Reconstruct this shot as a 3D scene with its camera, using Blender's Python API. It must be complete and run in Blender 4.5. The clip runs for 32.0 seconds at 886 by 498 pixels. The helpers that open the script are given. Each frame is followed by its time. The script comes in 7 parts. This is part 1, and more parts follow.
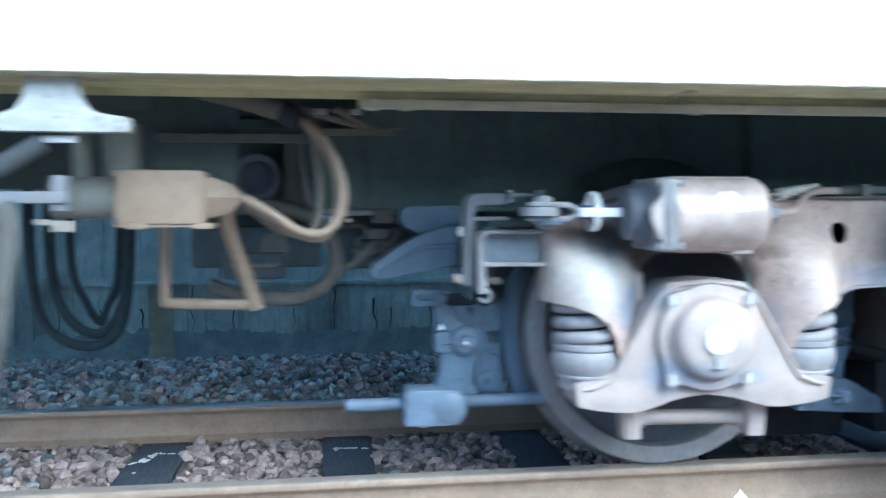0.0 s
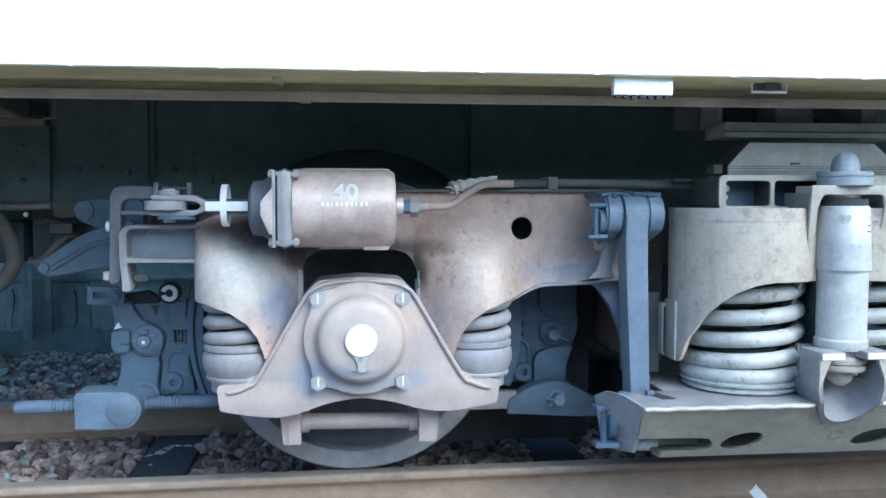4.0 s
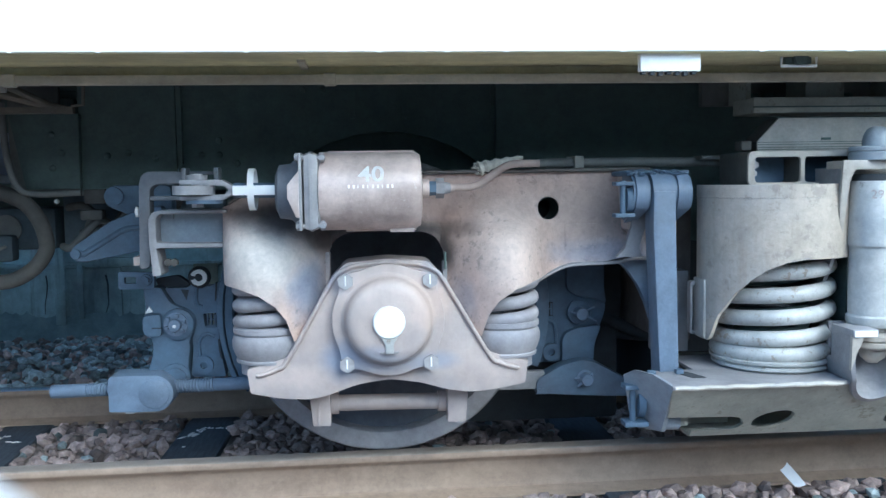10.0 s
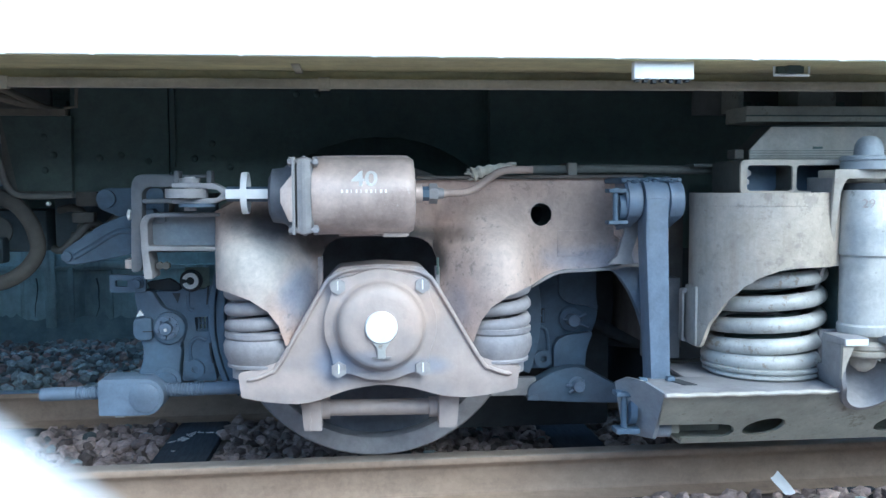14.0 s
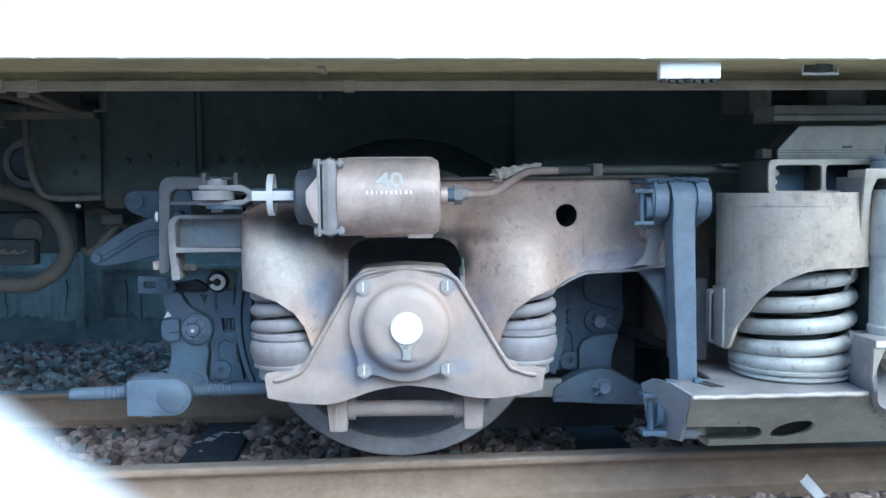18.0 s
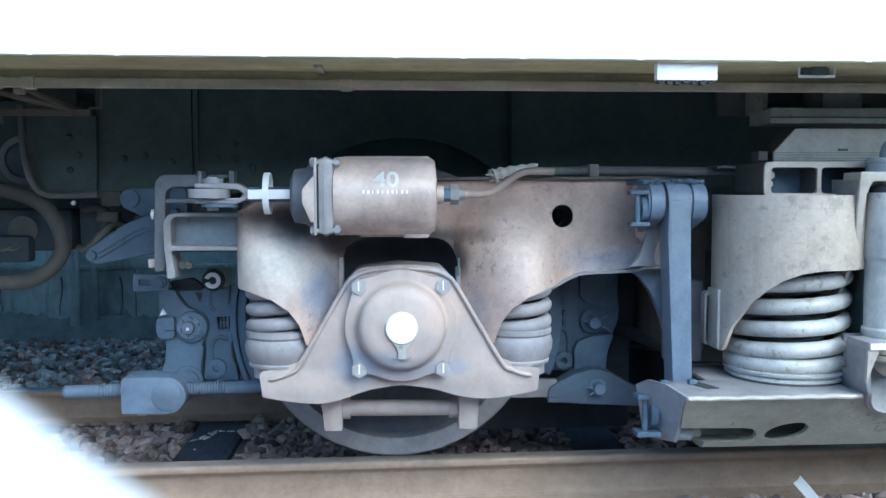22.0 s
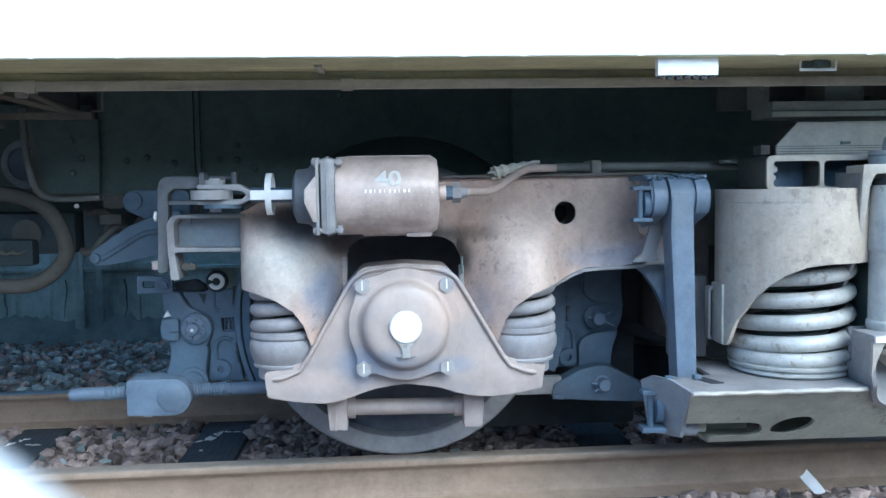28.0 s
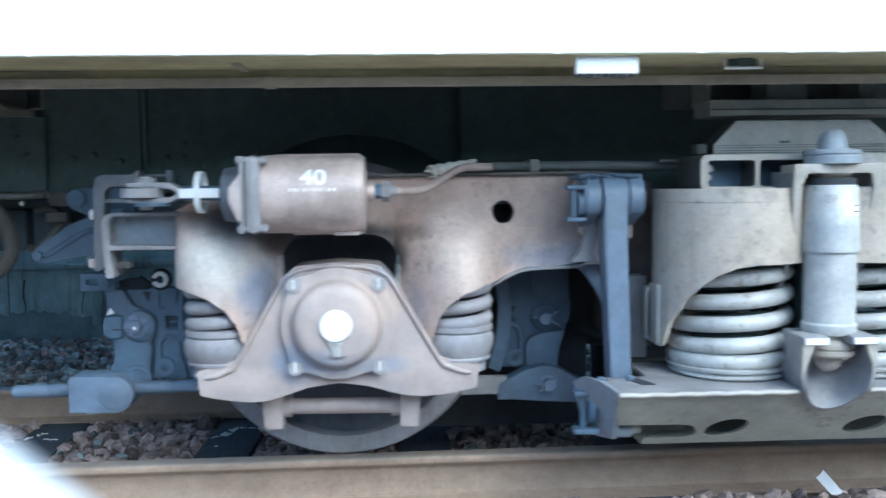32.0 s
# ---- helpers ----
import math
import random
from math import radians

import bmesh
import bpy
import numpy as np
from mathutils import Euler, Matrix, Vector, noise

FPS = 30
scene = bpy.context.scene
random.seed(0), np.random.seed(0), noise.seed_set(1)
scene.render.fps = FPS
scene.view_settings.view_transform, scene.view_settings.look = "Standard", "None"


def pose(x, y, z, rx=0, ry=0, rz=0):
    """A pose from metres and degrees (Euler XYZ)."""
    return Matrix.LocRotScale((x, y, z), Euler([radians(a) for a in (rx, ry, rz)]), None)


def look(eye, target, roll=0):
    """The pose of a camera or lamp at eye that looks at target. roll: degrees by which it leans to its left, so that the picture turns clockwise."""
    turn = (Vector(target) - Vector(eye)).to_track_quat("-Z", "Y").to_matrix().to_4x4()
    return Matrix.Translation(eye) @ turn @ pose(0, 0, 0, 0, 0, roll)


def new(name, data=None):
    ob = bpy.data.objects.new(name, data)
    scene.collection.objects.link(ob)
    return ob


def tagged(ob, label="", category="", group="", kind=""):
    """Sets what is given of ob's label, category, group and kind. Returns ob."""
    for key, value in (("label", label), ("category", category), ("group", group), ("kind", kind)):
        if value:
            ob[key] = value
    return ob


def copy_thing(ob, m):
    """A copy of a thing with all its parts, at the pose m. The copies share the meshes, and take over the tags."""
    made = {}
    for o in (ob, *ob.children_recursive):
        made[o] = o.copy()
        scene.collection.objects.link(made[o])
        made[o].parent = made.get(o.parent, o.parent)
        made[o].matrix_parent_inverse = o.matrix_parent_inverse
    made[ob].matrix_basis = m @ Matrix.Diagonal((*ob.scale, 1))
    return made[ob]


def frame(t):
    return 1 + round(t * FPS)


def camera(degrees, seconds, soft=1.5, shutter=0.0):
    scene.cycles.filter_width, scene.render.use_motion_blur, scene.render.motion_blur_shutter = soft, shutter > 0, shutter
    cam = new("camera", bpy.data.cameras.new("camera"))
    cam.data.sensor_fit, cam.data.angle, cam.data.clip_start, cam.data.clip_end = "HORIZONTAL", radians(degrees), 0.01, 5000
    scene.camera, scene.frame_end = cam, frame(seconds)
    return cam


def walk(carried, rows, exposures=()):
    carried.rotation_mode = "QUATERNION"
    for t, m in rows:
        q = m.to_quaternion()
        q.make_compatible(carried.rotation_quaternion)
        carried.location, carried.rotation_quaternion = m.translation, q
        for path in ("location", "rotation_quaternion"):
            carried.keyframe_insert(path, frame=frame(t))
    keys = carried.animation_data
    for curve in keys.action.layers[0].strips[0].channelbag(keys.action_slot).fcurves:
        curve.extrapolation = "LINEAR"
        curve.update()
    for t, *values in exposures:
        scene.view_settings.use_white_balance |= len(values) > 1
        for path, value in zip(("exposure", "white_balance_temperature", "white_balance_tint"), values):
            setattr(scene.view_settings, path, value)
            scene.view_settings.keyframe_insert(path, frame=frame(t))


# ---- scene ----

# ---------- camera and its way ----------
EYE = (0.0, 0.0, 0.886)
cam = camera(53.5, 32.0, soft=1.45, shutter=0.9)
cam.data.dof.use_dof = True
cam.data.dof.focus_distance = 2.7
cam.data.dof.aperture_fstop = 14.0
# seconds, sway from EYE in millimetres, yaw, pitch, roll of the hand-held camera
ROWS = [
    (0.0, 4.1, -0.3, 5.5, -7.46, -2.84, -0.02), (0.5, 4.1, -0.3, 5.5, -7.30, -2.89, -0.10), (1.0, 4.1, -0.2, 5.6, -7.14, -2.93, -0.17),
    (1.5, 4.1, -0.2, 5.6, -7.01, -2.95, -0.08), (2.0, 4.2, -0.2, 5.6, -6.87, -3.01, -0.06), (2.5, 4.2, -0.2, 5.7, -6.72, -3.09, -0.12),
    (4.5, 4.2, -0.2, 5.7, -6.35, -3.28, 0.02), (5.0, 4.3, -0.1, 5.8, -6.10, -3.33, 0.11), (5.5, 4.4, -0.1, 5.9, -5.82, -3.48, 0.36),
    (6.0, 4.5, -0.1, 6.0, -5.62, -3.65, 0.42), (6.5, 4.4, -0.1, 5.9, -5.47, -3.79, 0.47), (7.0, 4.3, -0.0, 5.7, -5.37, -3.87, 0.49),
    (7.5, 4.1, -0.0, 5.4, -5.35, -3.89, 0.56), (8.0, 3.9, -0.0, 5.1, -5.36, -3.86, 0.61), (8.5, 3.6, -0.0, 4.7, -5.36, -3.88, 0.67),
    (9.0, 3.3, -0.0, 4.4, -5.25, -4.08, 0.79), (9.5, 2.9, 0.0, 3.8, -5.00, -4.28, 0.86), (10.0, 2.4, 0.0, 3.1, -4.86, -4.41, 0.82),
    (10.5, 1.8, 0.0, 2.3, -4.93, -4.39, 0.70), (11.0, 1.2, 0.0, 1.6, -5.15, -4.21, 0.55), (11.5, 0.9, 0.0, 1.2, -5.37, -4.12, 0.41),
    (12.0, 0.7, -0.0, 0.9, -5.46, -4.07, 0.38), (12.5, 0.5, -0.0, 0.7, -5.46, -4.06, 0.38), (13.0, 0.4, -0.0, 0.6, -5.46, -4.02, 0.32),
    (13.5, 0.4, -0.0, 0.5, -5.47, -4.00, 0.31), (14.0, 0.4, -0.0, 0.5, -5.34, -4.00, 0.30), (14.5, 0.4, 0.0, 0.5, -5.07, -4.06, 0.42),
    (15.0, 0.5, 0.0, 0.6, -4.67, -4.08, 0.57), (15.5, 0.5, 0.0, 0.7, -4.41, -4.04, 0.63), (17.5, 0.5, 0.0, 0.6, -3.82, -3.91, 0.57),
    (18.0, 0.5, 0.0, 0.6, -3.72, -3.92, 0.50), (18.5, 0.5, 0.0, 0.6, -3.64, -3.95, 0.50), (19.0, 0.3, 0.0, 0.5, -3.67, -3.89, 0.52),
    (19.5, 0.1, 0.0, 0.2, -3.80, -3.78, 0.49), (20.0, -0.1, -0.0, -0.1, -3.92, -3.76, 0.44), (20.5, -0.2, -0.0, -0.3, -3.96, -3.72, 0.32),
    (21.0, -0.3, -0.0, -0.4, -3.86, -3.77, 0.18), (21.5, -0.2, -0.0, -0.2, -3.89, -3.85, 0.10), (22.0, 0.1, 0.0, 0.1, -3.97, -3.92, 0.09),
    (22.5, 0.5, 0.0, 0.7, -4.02, -4.02, 0.12), (23.0, 1.0, 0.0, 1.3, -3.97, -4.16, 0.19), (23.5, 1.3, 0.0, 1.8, -3.84, -4.26, 0.34),
    (24.0, 1.6, 0.1, 2.1, -3.70, -4.33, 0.44), (24.5, 1.9, 0.1, 2.4, -3.66, -4.32, 0.48), (25.0, 2.0, 0.1, 2.6, -3.69, -4.28, 0.49),
    (25.5, 2.0, 0.1, 2.6, -3.73, -4.22, 0.45), (27.5, 1.8, 0.0, 2.3, -3.84, -4.05, 0.79), (28.0, 1.8, 0.0, 2.3, -3.79, -4.08, 0.85),
    (28.5, 1.7, 0.0, 2.3, -3.66, -4.07, 0.91), (29.0, 1.7, 0.1, 2.2, -3.53, -4.10, 0.95), (29.5, 1.7, 0.1, 2.1, -3.40, -4.17, 0.94),
    (30.0, 1.6, 0.1, 2.1, -3.32, -4.22, 0.87), (30.5, 1.6, 0.1, 2.1, -3.31, -4.27, 0.80), (31.0, 1.6, 0.1, 2.1, -3.18, -4.28, 0.72),
    (31.5, 1.7, 0.1, 2.3, -2.94, -4.27, 0.65), (32.0, 1.8, 0.1, 2.4, -2.80, -4.22, 0.70),
]
# seconds and metres that the train has rolled on
RUN = [(0.0, 0.0), (0.5, 0.4064), (1.0, 0.7199), (1.5, 0.9250), (2.0, 1.0513), (2.5, 1.0930), (3.0, 1.0897), (30.5, 1.0897),
       (31.0, 1.0996), (31.5, 1.1545), (32.0, 1.3258)]
walk(cam, [(t, pose(EYE[0] + 0.001 * x, EYE[1] + 0.001 * y, EYE[2] + 0.001 * z, 90 + pitch, roll, yaw)) for t, x, y, z, yaw, pitch, roll in ROWS],
     exposures=[(0.0, 1.54, 4980, -6), (1.5, 1.52, 5020, -4), (5.0, 1.00, 5100, -3), (32.0, 1.00, 5100, -3)])

# ---------- world and sun ----------
SUN_UP, SUN_ROUND = 40.0, 150.0
world = bpy.data.worlds.new("sky")
scene.world = world
world.use_nodes = True
wn = world.node_tree.nodes
sky = wn.new("ShaderNodeTexSky")
sky.sky_type, sky.sun_disc = "NISHITA", False
sky.sun_elevation, sky.sun_rotation = radians(SUN_UP), radians(SUN_ROUND)
sky.air_density, sky.dust_density = 1.0, 2.0
wn["Background"].inputs["Strength"].default_value = 0.222
world.node_tree.links.new(sky.outputs[0], wn["Background"].inputs["Color"])
sun = new("sun", bpy.data.lights.new("sun", "SUN"))
sun.data.energy, sun.data.angle, sun.data.color = 0.95, radians(45), (1.0, 0.96, 0.90)
sun_way = Vector((math.sin(radians(SUN_ROUND)) * math.cos(radians(SUN_UP)),
                  math.cos(radians(SUN_ROUND)) * math.cos(radians(SUN_UP)), math.sin(radians(SUN_UP))))
sun.matrix_world = look(sun_way * 40, (0, 0, 0))


# ---------- materials ----------
def node(nt, kind, **sockets):
    n = nt.nodes.new(kind)
    for key, value in sockets.items():
        n.inputs[key].default_value = value
    return n


def surface(name, base, second=None, rough=0.6, metal=0.0, scale=6.0, amount=0.5, dirt=None, dirt_scale=2.0,
            dirt_amount=0.5, bump=0.3, bump_scale=60.0, speck=None, speck_scale=40.0, speck_amount=0.62, speck_mix=0.75, vary=0.0, island=False,
            stretch=(1, 1, 1), coat=0.0, streak=None, streak_amount=0.5, mottle=0.16, patches=()):
    """A weathered surface: base mixed with a second tone, broad dirt, small specks and a fine relief.

    Each patch is (x, z, half width, half height, colour, strength) on the standing face of the part, rust as well as
    painted light and shade."""
    m = bpy.data.materials.new(name)
    m.use_nodes = True
    nt = m.node_tree
    bsdf = nt.nodes["Principled BSDF"]
    link = nt.links.new
    tc = nt.nodes.new("ShaderNodeTexCoord")
    mp = nt.nodes.new("ShaderNodeMapping")
    mp.inputs["Scale"].default_value = stretch
    link(tc.outputs["Object"], mp.inputs["Vector"])
    at = mp.outputs["Vector"]
    second = second or tuple(c * 0.75 for c in base)
    n1 = node(nt, "ShaderNodeTexNoise", Scale=scale, Detail=6.0, Roughness=0.6)
    link(at, n1.inputs["Vector"])
    r1 = nt.nodes.new("ShaderNodeValToRGB")
    r1.color_ramp.elements[0].position = 0.5 - 0.5 * amount
    r1.color_ramp.elements[1].position = 0.5 + 0.3 * amount
    r1.color_ramp.elements[0].color = (*second, 1)
    r1.color_ramp.elements[1].color = (*base, 1)
    link(n1.outputs["Fac"], r1.inputs["Fac"])
    colour = r1.outputs["Color"]
    if dirt:
        n2 = node(nt, "ShaderNodeTexNoise", Scale=dirt_scale, Detail=4.0, Roughness=0.55)
        link(at, n2.inputs["Vector"])
        r2 = nt.nodes.new("ShaderNodeMapRange")
        r2.inputs["From Min"].default_value = 0.45
        r2.inputs["From Max"].default_value = 0.72
        r2.inputs["To Max"].default_value = dirt_amount
        link(n2.outputs["Fac"], r2.inputs["Value"])
        mx = node(nt, "ShaderNodeMixRGB", Color2=(*dirt, 1))
        link(r2.outputs["Result"], mx.inputs["Fac"])
        link(colour, mx.inputs["Color1"])
        colour = mx.outputs["Color"]
    if speck:
        n3 = node(nt, "ShaderNodeTexNoise", Scale=speck_scale, Detail=5.0, Roughness=0.7)
        link(at, n3.inputs["Vector"])
        n4 = node(nt, "ShaderNodeTexNoise", Scale=5.0, Detail=2.0)
        link(at, n4.inputs["Vector"])
        add = nt.nodes.new("ShaderNodeMath")
        add.operation = "MULTIPLY_ADD"
        add.inputs[1].default_value = 0.35
        link(n4.outputs["Fac"], add.inputs[0])
        link(n3.outputs["Fac"], add.inputs[2])
        r3 = nt.nodes.new("ShaderNodeMapRange")
        r3.inputs["From Min"].default_value = speck_amount + 0.15
        r3.inputs["From Max"].default_value = speck_amount + 0.23
        r3.inputs["To Max"].default_value = speck_mix
        link(add.outputs[0], r3.inputs["Value"])
        mx = node(nt, "ShaderNodeMixRGB", Color2=(*speck, 1))
        link(r3.outputs["Result"], mx.inputs["Fac"])
        link(colour, mx.inputs["Color1"])
        colour = mx.outputs["Color"]
    if streak:
        ms = nt.nodes.new("ShaderNodeMapping")
        ms.inputs["Scale"].default_value = (26, 26, 2.2)
        link(tc.outputs["Object"], ms.inputs["Vector"])
        n5 = node(nt, "ShaderNodeTexNoise", Scale=1.0, Detail=5.0, Roughness=0.6)
        link(ms.outputs["Vector"], n5.inputs["Vector"])
        r5 = nt.nodes.new("ShaderNodeMapRange")
        r5.inputs["From Min"].default_value = 0.52
        r5.inputs["From Max"].default_value = 0.75
        r5.inputs["To Max"].default_value = streak_amount
        link(n5.outputs["Fac"], r5.inputs["Value"])
        mx = node(nt, "ShaderNodeMixRGB", Color2=(*streak, 1))
        link(r5.outputs["Result"], mx.inputs["Fac"])
        link(colour, mx.inputs["Color1"])
        colour = mx.outputs["Color"]
    if patches:
        wob = node(nt, "ShaderNodeTexNoise", Scale=9.0, Detail=5.0, Roughness=0.62)
        link(tc.outputs["Object"], wob.inputs["Vector"])
        half = nt.nodes.new("ShaderNodeMapRange")
        half.inputs["To Min"].default_value, half.inputs["To Max"].default_value = -0.5, 0.5
        link(wob.outputs["Fac"], half.inputs["Value"])
    for sx, sz, wx, wz, tone, strength in patches:
        ms = nt.nodes.new("ShaderNodeMapping")
        ms.inputs["Scale"].default_value = (1 / wx, 0, 1 / wz)
        ms.inputs["Location"].default_value = (-sx / wx, 0, -sz / wz)
        link(tc.outputs["Object"], ms.inputs["Vector"])
        ln = nt.nodes.new("ShaderNodeVectorMath")
        ln.operation = "LENGTH"
        link(ms.outputs["Vector"], ln.inputs[0])
        ad = nt.nodes.new("ShaderNodeMath")
        link(ln.outputs["Value"], ad.inputs[0])
        link(half.outputs["Result"], ad.inputs[1])
        mr = nt.nodes.new("ShaderNodeMapRange")
        mr.interpolation_type = "SMOOTHSTEP"
        mr.inputs["From Min"].default_value, mr.inputs["From Max"].default_value = 1.35, 0.3
        mr.inputs["To Max"].default_value = strength
        link(ad.outputs[0], mr.inputs["Value"])
        mx = node(nt, "ShaderNodeMixRGB", Color2=(*tone, 1))
        link(mr.outputs["Result"], mx.inputs["Fac"])
        link(colour, mx.inputs["Color1"])
        colour = mx.outputs["Color"]
    if mottle:
        n6 = node(nt, "ShaderNodeTexNoise", Scale=55.0, Detail=9.0, Roughness=0.72, Distortion=0.6)
        link(tc.outputs["Object"], n6.inputs["Vector"])
        n7 = node(nt, "ShaderNodeTexNoise", Scale=14.0, Detail=4.0, Roughness=0.6)
        link(tc.outputs["Object"], n7.inputs["Vector"])
        both = nt.nodes.new("ShaderNodeMath")
        link(n6.outputs["Fac"], both.inputs[0])
        link(n7.outputs["Fac"], both.inputs[1])
        r6 = nt.nodes.new("ShaderNodeMapRange")
        r6.inputs["From Min"].default_value, r6.inputs["From Max"].default_value = 0.65, 1.35
        r6.inputs["To Min"].default_value, r6.inputs["To Max"].default_value = 1 - 1.5 * mottle, 1 + 1.2 * mottle
        link(both.outputs[0], r6.inputs["Value"])
        hv = nt.nodes.new("ShaderNodeHueSaturation")
        link(r6.outputs["Result"], hv.inputs["Value"])
        link(colour, hv.inputs["Color"])
        colour = hv.outputs["Color"]
    if vary:
        src = nt.nodes.new("ShaderNodeNewGeometry").outputs["Random Per Island"] if island else nt.nodes.new("ShaderNodeObjectInfo").outputs["Random"]
        hs = nt.nodes.new("ShaderNodeHueSaturation")
        mr = nt.nodes.new("ShaderNodeMapRange")
        mr.inputs["To Min"].default_value, mr.inputs["To Max"].default_value = 1 - vary, 1 + vary
        link(src, mr.inputs["Value"])
        link(mr.outputs["Result"], hs.inputs["Value"])
        link(colour, hs.inputs["Color"])
        colour = hs.outputs["Color"]
    link(colour, bsdf.inputs["Base Color"])
    rr = nt.nodes.new("ShaderNodeMapRange")
    rr.inputs["To Min"].default_value, rr.inputs["To Max"].default_value = max(rough - 0.12, 0.05), min(rough + 0.12, 1)
    link(n1.outputs["Fac"], rr.inputs["Value"])
    link(rr.outputs["Result"], bsdf.inputs["Roughness"])
    bsdf.inputs["Metallic"].default_value = metal
    bsdf.inputs["Coat Weight"].default_value = coat
    if bump:
        nb = node(nt, "ShaderNodeTexNoise", Scale=bump_scale, Detail=5.0, Roughness=0.65)
        link(at, nb.inputs["Vector"])
        bp = node(nt, "ShaderNodeBump", Strength=bump, Distance=0.004)
        link(nb.outputs["Fac"], bp.inputs["Height"])
        link(bp.outputs["Normal"], bsdf.inputs["Normal"])
    return m


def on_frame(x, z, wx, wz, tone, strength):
    """A patch of tone at the drawn place (x, z) of the side frame, in its part's own space."""
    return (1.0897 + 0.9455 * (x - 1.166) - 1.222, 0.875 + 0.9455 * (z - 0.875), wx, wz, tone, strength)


# Patch tones: all but the rust mix light or shade with dust and grime.
GRIME_SHADE, RUST, LIT_DUST, BLUE_SHADE = (0.05, 0.045, 0.042), (0.45, 0.285, 0.205), (0.72, 0.655, 0.575), (0.26, 0.29, 0.36)
FRAME = surface("dusty_cast_frame", (0.58, 0.447, 0.372), (0.47, 0.345, 0.282), 0.62, scale=3.2, amount=0.75, dirt=(0.33, 0.295, 0.295), dirt_amount=0.4, dirt_scale=4.2,
                speck=(0.17, 0.145, 0.125), speck_scale=44, speck_amount=0.61, speck_mix=0.6, streak=(0.30, 0.20, 0.15), streak_amount=0.3,
                # Painted in: lit bulges, shade under the cylinder, round the opening, beside the link.
                patches=[on_frame(0.86, 0.66, 0.15, 0.12, LIT_DUST, 0.95), on_frame(1.60, 0.66, 0.10, 0.13, LIT_DUST, 0.25), on_frame(1.86, 0.78, 0.26, 0.15, (0.37, 0.30, 0.255), 0.55),
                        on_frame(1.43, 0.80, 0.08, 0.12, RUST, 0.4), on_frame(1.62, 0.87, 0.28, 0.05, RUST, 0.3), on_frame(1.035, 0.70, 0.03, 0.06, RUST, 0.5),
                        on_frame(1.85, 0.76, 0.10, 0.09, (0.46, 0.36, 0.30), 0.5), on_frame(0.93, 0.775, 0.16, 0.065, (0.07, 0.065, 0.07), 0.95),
                        on_frame(1.403, 0.645, 0.036, 0.065, GRIME_SHADE, 0.9), on_frame(1.385, 0.70, 0.04, 0.035, GRIME_SHADE, 0.65), on_frame(1.24, 0.728, 0.25, 0.034, GRIME_SHADE, 1.0), on_frame(1.03, 0.70, 0.05, 0.04, GRIME_SHADE, 0.8), on_frame(1.97, 0.74, 0.055, 0.10, (0.16, 0.16, 0.17), 0.5),
                        on_frame(0.975, 0.555, 0.06, 0.09, BLUE_SHADE, 0.9), on_frame(1.45, 0.50, 0.05, 0.08, BLUE_SHADE, 0.5), on_frame(1.96, 0.64, 0.20, 0.05, BLUE_SHADE, 0.7)])
DUST = surface("dusty_steel", (0.60, 0.50, 0.435), (0.35, 0.262, 0.212), 0.46, scale=3.2, amount=0.75, dirt=(0.27, 0.285, 0.32), dirt_amount=0.5, dirt_scale=4.2,
               speck=(0.17, 0.145, 0.125), speck_scale=44, speck_amount=0.66, speck_mix=0.6, streak=(0.25, 0.15, 0.105), streak_amount=0.4)
AXLE = surface("dusty_axlebox_paint", (0.475, 0.395, 0.348), (0.335, 0.282, 0.255), 0.45, scale=3.4, amount=0.7, dirt=(0.30, 0.285, 0.29), dirt_amount=0.65, dirt_scale=4.5,
               streak=(0.29, 0.21, 0.17), streak_amount=0.2, mottle=0.07,
               # Blue sky shade and warm sunlit tones are painted in with the dust.
               patches=[on_frame(1.085, 0.335, 0.075, 0.06, BLUE_SHADE, 0.9), on_frame(1.08, 0.58, 0.05, 0.04, BLUE_SHADE, 0.6), on_frame(1.37, 0.60, 0.05, 0.05, BLUE_SHADE, 0.6), on_frame(1.36, 0.33, 0.07, 0.03, BLUE_SHADE, 0.7), on_frame(1.19, 0.37, 0.05, 0.025, BLUE_SHADE, 0.5), on_frame(0.95, 0.29, 0.10, 0.04, (0.56, 0.46, 0.40), 0.6), on_frame(1.34, 0.53, 0.07, 0.09, (0.56, 0.43, 0.35), 0.6),
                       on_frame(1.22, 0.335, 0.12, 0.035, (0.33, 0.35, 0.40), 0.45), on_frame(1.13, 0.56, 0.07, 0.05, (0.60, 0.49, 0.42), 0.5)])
CYL = surface("brown_dust_paint", (0.60, 0.495, 0.435), (0.47, 0.37, 0.32), 0.40, metal=0.12, scale=7, dirt=(0.18, 0.13, 0.11), dirt_amount=0.5, dirt_scale=5,
              speck=(0.56, 0.50, 0.46), speck_scale=70, speck_amount=0.70, streak=(0.22, 0.16, 0.13), streak_amount=0.35)
BLUE = surface("blue_grey_dust", (0.105, 0.158, 0.222), (0.068, 0.100, 0.142), 0.55, scale=9, amount=0.7, dirt=(0.085, 0.10, 0.13), dirt_amount=0.6, dirt_scale=5, bump=0.25)
PALE = surface("pale_grey_paint", (0.51, 0.47, 0.40), (0.34, 0.305, 0.255), 0.45, scale=4, amount=0.8, dirt=(0.31, 0.34, 0.37), dirt_amount=0.55, dirt_scale=4,
               speck=(0.25, 0.22, 0.19), speck_scale=62, speck_amount=0.64, speck_mix=0.45, bump=0.5, bump_scale=36, streak=(0.30, 0.25, 0.20), streak_amount=0.3)
